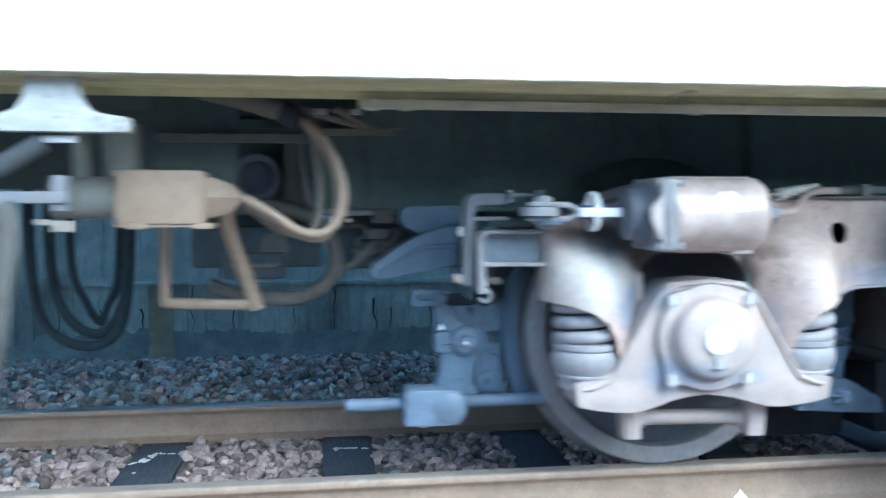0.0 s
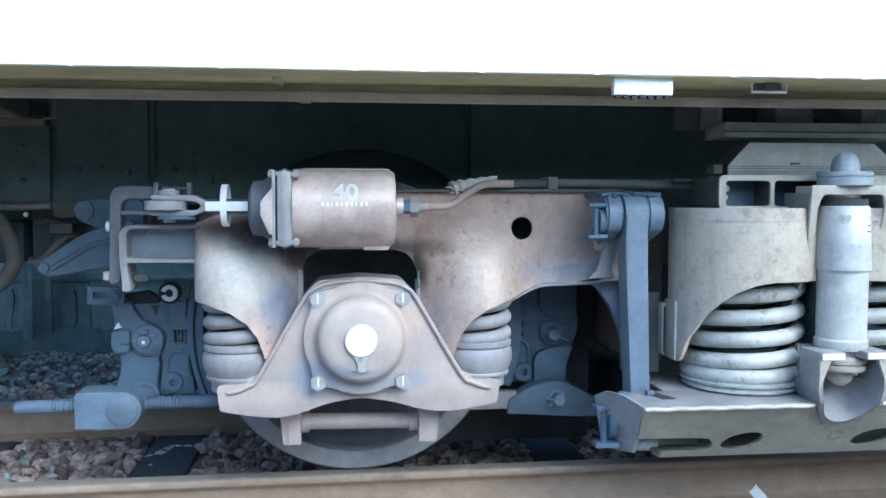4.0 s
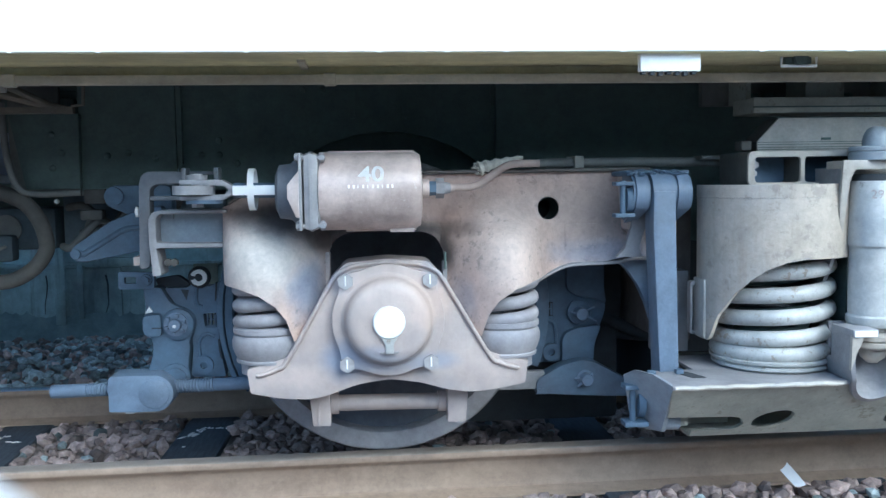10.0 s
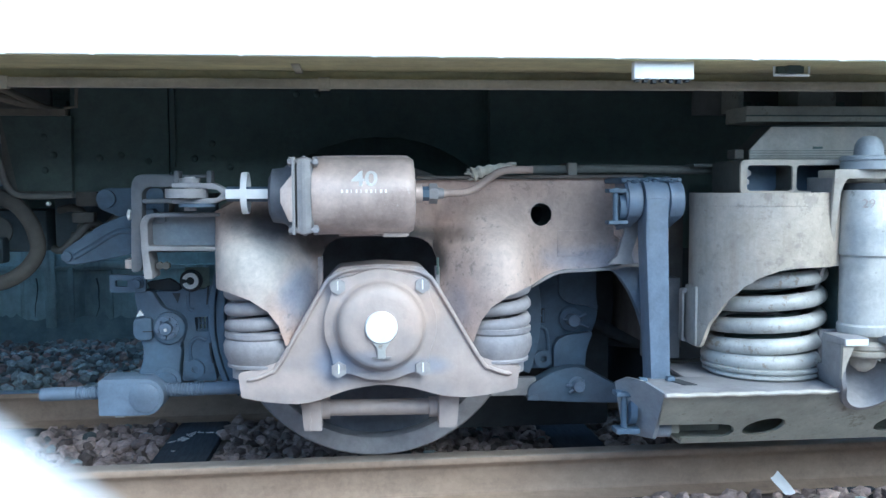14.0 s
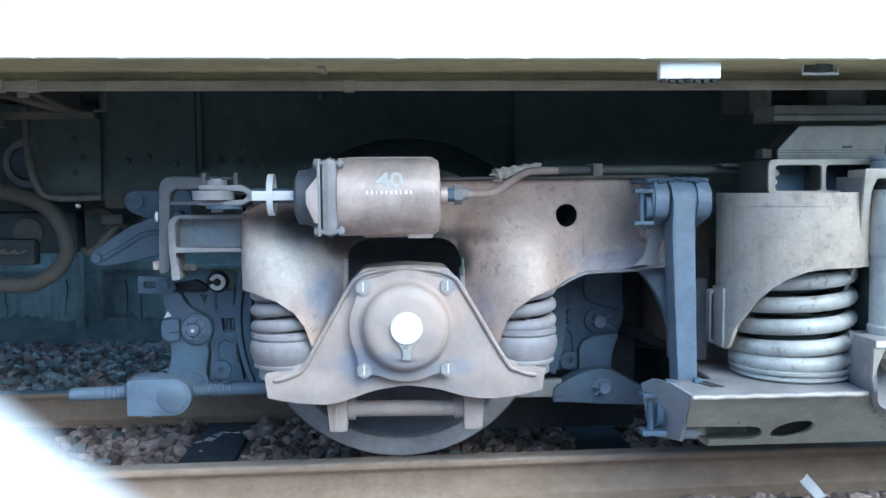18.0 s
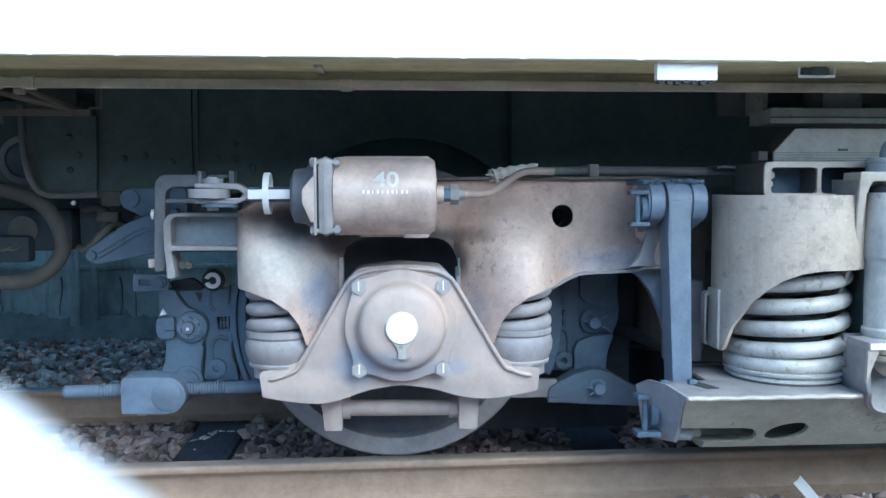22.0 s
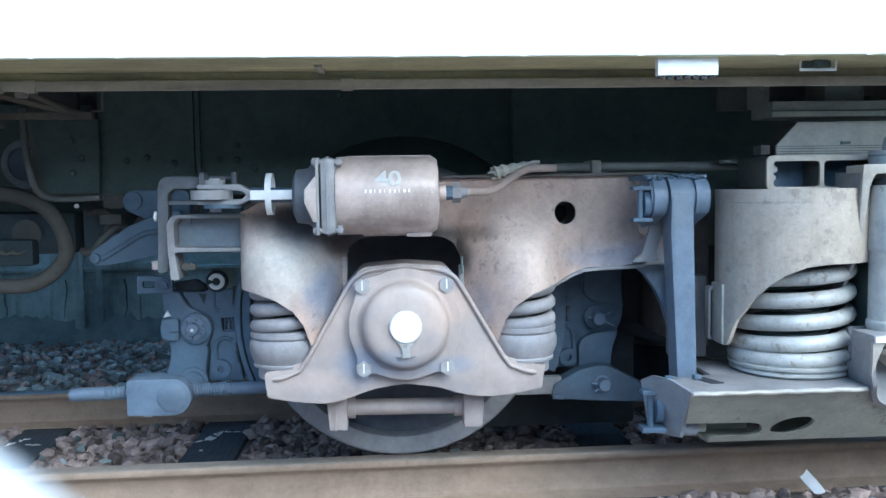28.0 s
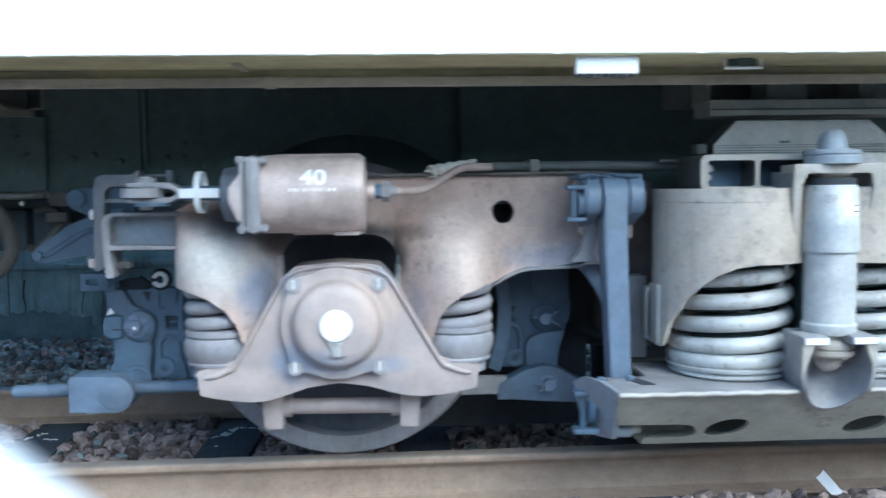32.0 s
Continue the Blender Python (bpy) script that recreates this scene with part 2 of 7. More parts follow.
POT = surface("flaking_pale_paint", (0.54, 0.475, 0.385), (0.36, 0.305, 0.24), 0.5, scale=4, amount=0.9, dirt=(0.33, 0.33, 0.34), dirt_amount=0.5, dirt_scale=4,
              speck=(0.27, 0.23, 0.20), speck_scale=30, speck_amount=0.585, speck_mix=0.55, bump=0.6, bump_scale=36, streak=(0.33, 0.25, 0.19), streak_amount=0.45)
COIL = surface("pale_spring_paint", (0.52, 0.52, 0.49), (0.36, 0.355, 0.335), 0.32, scale=8, speck=(0.25, 0.20, 0.14), speck_scale=42, speck_amount=0.575,
               dirt=(0.30, 0.30, 0.32), dirt_amount=0.5, dirt_scale=5)
BEAM = surface("olive_grey_paint", (0.42, 0.42, 0.35), (0.31, 0.31, 0.255), 0.45, scale=5, amount=0.8, speck=(0.20, 0.19, 0.14), speck_scale=36, speck_amount=0.62,
               dirt=(0.22, 0.21, 0.18), dirt_amount=0.5, dirt_scale=3)
DARK = surface("dark_underframe", (0.116, 0.158, 0.142), (0.086, 0.118, 0.108), 0.8, scale=4, dirt=(0.065, 0.065, 0.055), dirt_amount=0.4)
BOLSTER = surface("grimy_bolster", (0.18, 0.18, 0.162), (0.13, 0.132, 0.12), 0.7, scale=5, dirt=(0.06, 0.06, 0.06), dirt_amount=0.5)
LINK = surface("blue_grey_link_paint", (0.168, 0.22, 0.298), (0.130, 0.168, 0.225), 0.5, scale=8, dirt=(0.11, 0.13, 0.165), dirt_amount=0.5, dirt_scale=5)
MOUNT = surface("pale_blue_grey", (0.33, 0.365, 0.39), (0.26, 0.285, 0.31), 0.5, scale=10, dirt=(0.18, 0.20, 0.24), dirt_amount=0.4)
SEAT = surface("grey_spring_dust", (0.345, 0.325, 0.328), (0.265, 0.248, 0.252), 0.6, scale=6, dirt=(0.24, 0.255, 0.29), dirt_amount=0.5, dirt_scale=5)
HOSE_SHADE = surface("dusty_rubber_and_shade", (0.10, 0.095, 0.083), (0.06, 0.058, 0.052), 0.8, scale=10)
GREY = surface("grey_underframe", (0.26, 0.25, 0.215), (0.185, 0.18, 0.16), 0.7, scale=5, dirt=(0.11, 0.11, 0.10), dirt_amount=0.5)
OLIVE = surface("olive_sole_bar", (0.66, 0.61, 0.33), (0.45, 0.41, 0.23), 0.6, scale=3, dirt=(0.15, 0.125, 0.095), dirt_amount=0.85, dirt_scale=1.3, stretch=(0.6, 3, 3))
BODY = surface("cream_body_paint", (0.90, 0.88, 0.83), (0.86, 0.84, 0.79), 0.35, scale=1.5, bump=0.03, coat=0.3, mottle=0.0)
WHITE = surface("white_paint", (0.86, 0.86, 0.84), (0.74, 0.74, 0.72), 0.45, scale=25, bump=0.05, mottle=0.0)
STEEL = surface("bare_steel", (0.42, 0.405, 0.40), (0.31, 0.295, 0.29), 0.8, metal=0.0, scale=20, bump=0.06)
# The shade on the wheel web is put into this dark tone.
WEB_DARK = surface("darkened_wheel_web", (0.14, 0.15, 0.17), (0.09, 0.098, 0.115), 0.8, scale=6)
TREAD = surface("wheel_steel", (0.345, 0.335, 0.345), (0.25, 0.24, 0.245), 0.6, scale=6, metal=0.2, dirt=(0.15, 0.12, 0.10), dirt_amount=0.5)
RAIL = surface("rusty_rail", (0.385, 0.29, 0.21), (0.285, 0.208, 0.15), 0.72, scale=3, dirt=(0.20, 0.13, 0.09), dirt_amount=0.5, stretch=(0.4, 2, 2), bump=0.12)
RAILBRIGHT = surface("bright_rail_head", (0.75, 0.76, 0.78), (0.55, 0.55, 0.56), 0.3, metal=1.0, scale=5, stretch=(0.2, 3, 3), bump=0.02, mottle=0.05)
RAILTOP = surface("worn_rail_head", (0.35, 0.295, 0.24), (0.265, 0.215, 0.175), 0.5, metal=0.15, scale=5, stretch=(0.2, 3, 3), bump=0.04)
SLEEPER = surface("tarred_sleeper", (0.085, 0.098, 0.115), (0.036, 0.042, 0.052), 0.88, scale=14, stretch=(6, 0.5, 1), bump=0.5, bump_scale=30)
CONCRETE = surface("stained_concrete", (0.54, 0.69, 0.71), (0.31, 0.41, 0.44), 0.85, scale=5, amount=0.8, dirt=(0.09, 0.115, 0.125), dirt_amount=0.7, dirt_scale=3.0, stretch=(1, 1, 0.5), streak=(0.07, 0.085, 0.095), streak_amount=0.5)
CONDUIT = surface("dull_tan_grey", (0.19, 0.165, 0.12), (0.13, 0.115, 0.085), 0.6, scale=6, dirt=(0.16, 0.14, 0.12), dirt_amount=0.5)
TRIM = surface("tan_olive_paint", (0.50, 0.46, 0.35), (0.37, 0.34, 0.26), 0.6, scale=3, dirt=(0.14, 0.12, 0.09), dirt_amount=0.6, dirt_scale=2.2, stretch=(0.6, 3, 3))
FADED = surface("faded_lettering", (0.58, 0.53, 0.50), (0.36, 0.29, 0.26), 0.7, scale=90, bump=0.0)
DAMPER = surface("stained_damper_paint", (0.58, 0.575, 0.53), (0.41, 0.415, 0.41), 0.4, scale=5, amount=0.8, dirt=(0.15, 0.18, 0.215), dirt_amount=0.75, dirt_scale=4.5, speck=(0.16, 0.15, 0.13), speck_scale=40, speck_amount=0.64)
RENDERED = surface("weathered_render", (0.34, 0.33, 0.30), (0.25, 0.24, 0.22), 0.9, scale=2, dirt=(0.15, 0.15, 0.13), dirt_amount=0.6, dirt_scale=1.2, streak=(0.17, 0.16, 0.14), streak_amount=0.4)
HORN = surface("grey_dusty_paint", (0.335, 0.322, 0.318), (0.225, 0.213, 0.212), 0.5, scale=6, dirt=(0.185, 0.195, 0.22), dirt_amount=0.6, dirt_scale=5)
RUBBER = surface("black_rubber", (0.045, 0.05, 0.055), (0.03, 0.034, 0.038), 0.9, scale=20, dirt=(0.04, 0.04, 0.04), dirt_amount=0.3)
# Teal haze is mixed into the colour of the black rubber.
JUMPER = surface("hazed_black_rubber", (0.075, 0.10, 0.112), (0.05, 0.066, 0.076), 0.8, scale=20)
DAMP = surface("damp_dark_concrete", (0.25, 0.34, 0.37), (0.10, 0.14, 0.16), 0.8, scale=9, amount=0.9, dirt=(0.36, 0.46, 0.48), dirt_amount=0.5, dirt_scale=5)
PIPE = surface("brown_pipe_dust", (0.47, 0.36, 0.30), (0.34, 0.25, 0.20), 0.5, scale=8, dirt=(0.28, 0.24, 0.22), dirt_amount=0.4, dirt_scale=6)
BRACKET = surface("dull_bracket_paint", (0.17, 0.18, 0.195), (0.12, 0.125, 0.137), 0.55, scale=8, dirt=(0.22, 0.19, 0.165), dirt_amount=0.4, dirt_scale=6)
WRAP = surface("aged_white_wrapping", (0.74, 0.69, 0.58), (0.50, 0.46, 0.38), 0.8, scale=30, bump=0.5)
# Dark sheenless tone, painted on so that upward faces show no sky glare.
MATT_DARK = surface("matt_dark_top", (0.17, 0.15, 0.135), (0.11, 0.10, 0.09), 0.98, scale=9)
MATT_DARK.node_tree.nodes["Principled BSDF"].inputs["Specular IOR Level"].default_value = 0.08
TAN = surface("tan_dust_paint", (0.30, 0.22, 0.15), (0.235, 0.172, 0.118), 0.6, scale=6, dirt=(0.30, 0.22, 0.17), dirt_amount=0.4)
YELLOW = surface("faded_yellow_paint", (0.33, 0.34, 0.25), (0.20, 0.22, 0.19), 0.8, scale=8)
STONE = surface("ballast_stone", (0.40, 0.31, 0.275), (0.19, 0.145, 0.13), 0.85, scale=42, vary=0.45, bump=0.4, bump_scale=90)
STONE_GREY = surface("grey_ballast_stone", (0.34, 0.385, 0.385), (0.125, 0.15, 0.152), 0.85, scale=42, vary=0.5, bump=0.4, bump_scale=90)
STONES = surface("ballast_stones_red", (0.40, 0.31, 0.275), (0.19, 0.145, 0.13), 0.85, scale=42, vary=0.62, island=True, bump=0.4, bump_scale=90)
STONES_GREY = surface("ballast_stones_grey", (0.34, 0.385, 0.385), (0.125, 0.15, 0.152), 0.85, scale=42, vary=0.68, island=True, bump=0.4, bump_scale=90)
EARTH = surface("ballast_bed", (0.30, 0.25, 0.22), (0.20, 0.165, 0.145), 0.95, scale=25, bump=0.6, bump_scale=40)
PAPER = surface("white_paper", (0.82, 0.84, 0.86), (0.72, 0.74, 0.78), 0.7, scale=30, bump=0.05, mottle=0.0)
PAINTMARK = surface("white_lettering", (0.88, 0.85, 0.80), (0.78, 0.74, 0.69), 0.7, scale=50, bump=0.0, mottle=0.0)


# ---------- mesh helpers ----------
def box(bm, x0, x1, y0, y1, z0, z1, bevel=0.0):
    r = bmesh.ops.create_cube(bm, size=1.0)
    bmesh.ops.transform(bm, matrix=Matrix.LocRotScale(((x0 + x1) / 2, (y0 + y1) / 2, (z0 + z1) / 2), None, (abs(x1 - x0), abs(y1 - y0), abs(z1 - z0))), verts=r["verts"])
    if bevel:
        edges = {e for v in r["verts"] for e in v.link_edges}
        bmesh.ops.bevel(bm, geom=list(edges), offset=bevel, segments=2, affect="EDGES", profile=0.6)


def rod(bm, a, b, r0, r1=None, seg=20):
    a, b = Vector(a), Vector(b)
    d = b - a
    m = Matrix.Translation((a + b) / 2) @ d.to_track_quat("Z", "Y").to_matrix().to_4x4()
    bmesh.ops.create_cone(bm, cap_ends=True, segments=seg, radius1=r0, radius2=r0 if r1 is None else r1, depth=d.length, matrix=m)


def lathe(bm, profile, origin, axis, seg=40):
    """Turns (radius, along) pairs round an axis through origin."""
    q = Vector(axis).to_track_quat("Z", "Y").to_matrix()
    rings = []
    for r, h in profile:
        rings.append([bm.verts.new(Vector(origin) + q @ Vector((r * math.cos(2 * math.pi * i / seg), r * math.sin(2 * math.pi * i / seg), h))) for i in range(seg)])
    for a, b in zip(rings, rings[1:]):
        for i in range(seg):
            j = (i + 1) % seg
            bm.faces.new((a[i], a[j], b[j], b[i]))
    closed = tuple(profile[0]) == tuple(profile[-1])
    if profile[0][0] > 1e-4 and not closed:
        bm.faces.new(rings[0][::-1])
    if profile[-1][0] > 1e-4 and not closed:
        bm.faces.new(rings[-1])
    bmesh.ops.remove_doubles(bm, verts=[v for ring in rings for v in ring], dist=1e-5)


def curve_points(points, steps=8, closed=False):
    """Points on a smooth line through the given ones."""
    p = [Vector(q) for q in points]
    n = len(p)
    out = []
    for i in range(n if closed else n - 1):
        a, b, c, d = (p[(i + k) % n] if closed else p[min(max(i + k, 0), n - 1)] for k in (-1, 0, 1, 2))
        for s in range(steps):
            t = s / steps
            out.append(0.5 * ((2 * b) + (c - a) * t + (2 * a - 5 * b + 4 * c - d) * t * t + (3 * b - a - 3 * c + d) * t ** 3))
    if not closed:
        out.append(p[-1])
    return out


def tube(bm, points, r, seg=12, smooth=8, taper=None):
    pts = curve_points(points, smooth) if smooth else [Vector(q) for q in points]
    prev = None
    rings = []
    for i, p in enumerate(pts):
        t = (pts[min(i + 1, len(pts) - 1)] - pts[max(i - 1, 0)]).normalized()
        if prev is None:
            side = t.cross(Vector((0, 0, 1)) if abs(t.z) < 0.9 else Vector((1, 0, 0))).normalized()
        else:
            side = (prev - t * prev.dot(t)).normalized()
        prev = side
        up = t.cross(side)
        rad = r * (taper(i / (len(pts) - 1)) if taper else 1)
        rings.append([bm.verts.new(p + rad * (math.cos(2 * math.pi * k / seg) * side + math.sin(2 * math.pi * k / seg) * up)) for k in range(seg)])
    for a, b in zip(rings, rings[1:]):
        for i in range(seg):
            j = (i + 1) % seg
            bm.faces.new((a[i], a[j], b[j], b[i]))
    bm.faces.new(rings[0][::-1])
    bm.faces.new(rings[-1])


def plate(bm, outline, y0, y1, holes=(), bevel=0.0):
    """An outline in x and z (with holes) as a plate from y0 to y1."""
    tmp = bmesh.new()
    loops = [outline, *holes]
    edges = []
    for loop in loops:
        vs = [tmp.verts.new((x, y0, z)) for x, z in loop]
        edges += [tmp.edges.new((vs[i], vs[(i + 1) % len(vs)])) for i in range(len(vs))]
    if holes:
        bmesh.ops.triangle_fill(tmp, edges=edges, use_beauty=True)
    else:
        tmp.faces.new(tmp.verts)
    ext = bmesh.ops.extrude_face_region(tmp, geom=list(tmp.faces))
    bmesh.ops.translate(tmp, vec=(0, y1 - y0, 0), verts=[g for g in ext["geom"] if isinstance(g, bmesh.types.BMVert)])
    bmesh.ops.recalc_face_normals(tmp, faces=list(tmp.faces))
    if bevel:
        tmp.normal_update()
        sharp = [e for e in tmp.edges if len(e.link_faces) == 2 and e.calc_face_angle(0) > 0.9]
        bmesh.ops.bevel(tmp, geom=sharp, offset=bevel, segments=2, affect="EDGES", profile=0.6, clamp_overlap=True)
    me = bpy.data.meshes.new("tmp")
    tmp.to_mesh(me)
    tmp.free()
    bm.from_mesh(me)
    bpy.data.meshes.remove(me)


def rounded(points, r=0.02, steps=4):
    """An outline with its corners rounded."""
    out = []
    n = len(points)
    for i in range(n):
        a, b, c = Vector(points[i - 1]), Vector(points[i]), Vector(points[(i + 1) % n])
        u, w = (a - b), (c - b)
        k = min(r, u.length * 0.45, w.length * 0.45)
        p, q = b + u.normalized() * k, b + w.normalized() * k
        for s in range(steps + 1):
            t = s / steps
            out.append(tuple((1 - t) ** 2 * p + 2 * t * (1 - t) * b + t * t * q))
    return out


def oval(x, z, rx, rz, seg=28, power=2.0):
    out = []
    for i in range(seg):
        a = 2 * math.pi * i / seg
        c, s = math.cos(a), math.sin(a)
        out.append((x + rx * math.copysign(abs(c) ** (2 / power), c), z + rz * math.copysign(abs(s) ** (2 / power), s)))
    return out


def shell(bm, x, y, radius, thick, a0, a1, top, bottom, seg=40):
    """A standing piece of pipe wall from angle a0 to a1 (0 faces the viewer's side), its lower edge following bottom(x)."""
    cols = []
    for i in range(seg + 1):
        a = radians(a0 + (a1 - a0) * i / seg)
        s, c = math.sin(a), math.cos(a)
        zb = bottom(x + radius * s)
        col = []
        for r, z in ((radius, zb), (radius, top), (radius - thick, top), (radius - thick, zb)):
            col.append(bm.verts.new((x + r * s, y - r * c, z)))
        cols.append(col)
    for a, b in zip(cols, cols[1:]):
        for k in range(4):
            bm.faces.new((a[k], b[k], b[(k + 1) % 4], a[(k + 1) % 4]))
    bm.faces.new(cols[0])
    bm.faces.new(cols[-1][::-1])


def hexagon(bm, at, axis, r, h):
    a = Vector(at)
    rod(bm, a, a + Vector(axis) * h, r, seg=6)


def coil(bm, x, y, r, wire, z0, z1, turns, phase=0.0, seg=14, per=28):
    n = int(turns * per)
    pts = [(x + r * math.cos(2 * math.pi * i / per + phase), y + r * math.sin(2 * math.pi * i / per + phase), z0 + (z1 - z0) * i / n) for i in range(n + 1)]
    tube(bm, pts, wire, seg=seg, smooth=0)


def coil_on(bm, x, y, r, wire, heights, seg=16, per=36):
    """A coil that passes the front at the given heights, one for each turn."""
    pts = []
    n = len(heights)
    for i in range(int(-0.75 * per), (n - 1) * per + 1):
        u = i / per
        k = min(max(int(math.floor(u)), 0), n - 2)
        z = heights[0] + 0.012 * u if u < 0 else heights[k] + (heights[k + 1] - heights[k]) * (u - k)
        a = 2 * math.pi * u - math.pi / 2
        pts.append((x + r * math.cos(a), y + r * math.sin(a), z))
    tube(bm, pts, wire, seg=seg, smooth=0)


def finish(name, bm, material, smooth=True, angle=38):
    bmesh.ops.recalc_face_normals(bm, faces=list(bm.faces))
    if smooth:
        bm.normal_update()
        for f in bm.faces:
            f.smooth = True
        for e in bm.edges:
            e.smooth = len(e.link_faces) == 2 and e.calc_face_angle(0) < radians(angle)
    me = bpy.data.meshes.new(name)
    bm.to_mesh(me)
    bm.free()
    me.materials.append(material)
    return me


def thing(name, base, label, category, group="", kind=""):
    ob = new(name)
    ob.location = base
    ob["base"] = base
    return tagged(ob, label, category, group, kind)


def part(name, bm, material, parent, label="", origin=None):
    """Links a bmesh in world coordinates as one mesh object under a thing or a part."""
    root = Vector((0, 0, 0))
    p = parent
    while p:
        root += p.location
        p = p.parent
    at = Vector(origin) if origin else root
    bmesh.ops.translate(bm, vec=-at, verts=list(bm.verts))
    ob = new(name, finish(name, bm, material))
    ob.parent = parent
    ob.location = at - root
    return tagged(ob, label)


def solo(name, bm, material, label, category, base=(0, 0, 0), group="", kind=""):
    bmesh.ops.translate(bm, vec=-Vector(base), verts=list(bm.verts))
    ob = new(name, finish(name, bm, material))
    ob.location = base
    return tagged(ob, label, category, group, kind)


def B():
    return bmesh.new()


# ---------- ground, rails, sleepers ----------
def ground_height(x, y):
    far = min(max((y - 4.03) / 0.75, 0), 1)
    z = -0.175 + 0.155 * far * far * (3 - 2 * far)
    if y < 2.75:
        rise = min(max((x - 0.3) / 0.9, 0), 1)
        z = -0.19 + 0.035 * rise * rise * (3 - 2 * rise)
    return z


def build_ground():
    bm = B()
    xs = [-60, -20, -8] + [-5 + 0.25 * i for i in range(45)] + [9, 20, 60]
    ys = [-60, -20, -6, -3, -1, 0, 1, 1.6, 2, 2.3, 2.5, 2.6, 2.7, 2.9, 3.1, 3.4, 3.7, 3.9, 4.0, 4.1, 4.25, 4.4, 4.55, 4.7, 4.9, 5.1, 5.6, 9, 30, 60]
    rows = [[bm.verts.new((x, y, ground_height(x, y) + 0.006 * noise.noise(Vector((x * 4, y * 4, 0))))) for x in xs] for y in ys]
    for a, b in zip(rows, rows[1:]):
        for i in range(len(xs) - 1):
            bm.faces.new((a[i], a[i + 1], b[i + 1], b[i]))
    return solo("ground", bm, EARTH, "reddish-brown gravel bed under the railway track", "ground", kind="structure")


ground = build_ground()


GAUGE_NEAR, GAUGE_FAR = 2.880, 3.965
TRACK_SLANT = 0.0175         # the track runs a degree askew of the x axis


def build_rail(name, y, side):
    """A flat-bottomed rail; side is +1 where its gauge face points to +y."""
    bm = B()
    half = [(0.066, -0.158), (0.066, -0.148), (0.014, -0.132), (0.0085, -0.12), (0.0085, -0.048), (0.016, -0.036), (0.0345, -0.0250), (0.036, -0.0215), (0.036, -0.008), (0.0345, -0.0045), (0.0315, -0.0022), (0.027, -0.0009), (0.015, 0.0)]
    prof = half + [(-a, b) for a, b in half[::-1]]
    xs = [-30, -8, -4, -2, 0, 1, 2, 3, 4, 8, 30]
    rings = [[bm.verts.new((x, y + a + TRACK_SLANT * (x + 0.55), b)) for a, b in prof] for x in xs]
    n = len(prof)
    for a, b in zip(rings, rings[1:]):
        for i in range(n):
            bm.faces.new((a[i], a[(i + 1) % n], b[(i + 1) % n], b[i]))
    bm.faces.new(rings[0])
    bm.faces.new(rings[-1])
    ob = solo(name, bm, RAIL, "rust-brown steel rail with a worn running surface", "rail", base=(0, y, 0), group="rails of the track", kind="structure")
    ob.data.materials.append(RAILTOP if side > 0 else RAILBRIGHT)
    for f in ob.data.polygons:
        if f.normal.z > 0.6 and f.center.z > -0.012:
            f.material_index = 1
    return ob


build_rail("rail", GAUGE_NEAR - 0.036, 1)
build_rail("rail", GAUGE_FAR + 0.036, -1)

sleepers = []


def build_sleepers():
    bm = B()
    box(bm, -0.105, 0.105, -1.05, 1.05, -0.13, 0.0, 0.008)
    base = new("sleeper", finish("sleeper", bm, SLEEPER))
    tagged(base, "dark tarred timber sleeper lying in ballast", "sleeper", "sleepers under the rails", "structure")
    base.location = (0.081, 3.42, -0.15)
    sleepers.append(base)
    for k in list(range(-6, 0)) + list(range(1, 7)):
        sleepers.append(copy_thing(base, pose(0.081 + 0.785 * k, 3.42 + 0.02 * math.sin(k * 5.1), -0.15 + 0.006 * math.sin(k * 3.3), 0, 0, 1.2 * math.sin(k * 2.7))))


build_sleepers()


def chalk(sleeper, strokes):
    """Worn paint: every stroke is broken into short ragged dabs."""
    rr = random.Random(31)
    for (x0, y0), (x1, y1), w in strokes:
        bm = B()
        a, b = Vector((x0, y0, 0)) * 1.0126, Vector((x1, y1, 0)) * 1.0126
        along = b - a
        across = Vector((-along.y, along.x, 0)).normalized()
        for k in range(max(2, int(along.length / 0.007))):
            c = a + along * rr.random() + across * rr.uniform(-1.2, 1.2) * w
            d = (along.normalized() + across * rr.uniform(-0.6, 0.6)).normalized() * rr.uniform(0.004, 0.011)
            side = Vector((-d.y, d.x, 0)).normalized() * w * rr.uniform(0.15, 0.42)
            vs = [bm.verts.new(p + Vector((0, 0, h))) for h in (-0.149, -0.146) for p in (c - d - side, c + d - side * 0.5, c + d + side * 0.7, c - d + side)]
            for f in ((3, 2, 1, 0), (4, 5, 6, 7), (0, 1, 5, 4), (1, 2, 6, 5), (2, 3, 7, 6), (3, 0, 4, 7)):
                bm.faces.new([vs[i] for i in f])
        part("paint_mark", bm, PAINTMARK, sleeper, "white paint splash")


chalk(sleepers[6], [((-0.785, 3.575), (-0.735, 3.615), 0.006), ((-0.745, 3.60), (-0.715, 3.68), 0.016), ((-0.725, 3.66), (-0.70, 3.735), 0.012), ((-0.745, 3.445), (-0.73, 3.455), 0.008),
                    ((-0.69, 3.71), (-0.665, 3.708), 0.005), ((-0.655, 3.706), (-0.63, 3.704), 0.005), ((-0.622, 3.702), (-0.60, 3.70), 0.005)])
chalk(sleepers[0], [((0.02, 3.70), (0.035, 3.72), 0.010), ((0.03, 3.67), (0.045, 3.70), 0.006), ((0.06, 3.695), (0.09, 3.693), 0.005), ((0.10, 3.69), (0.13, 3.688), 0.005), ((0.14, 3.685), (0.165, 3.683), 0.005)])
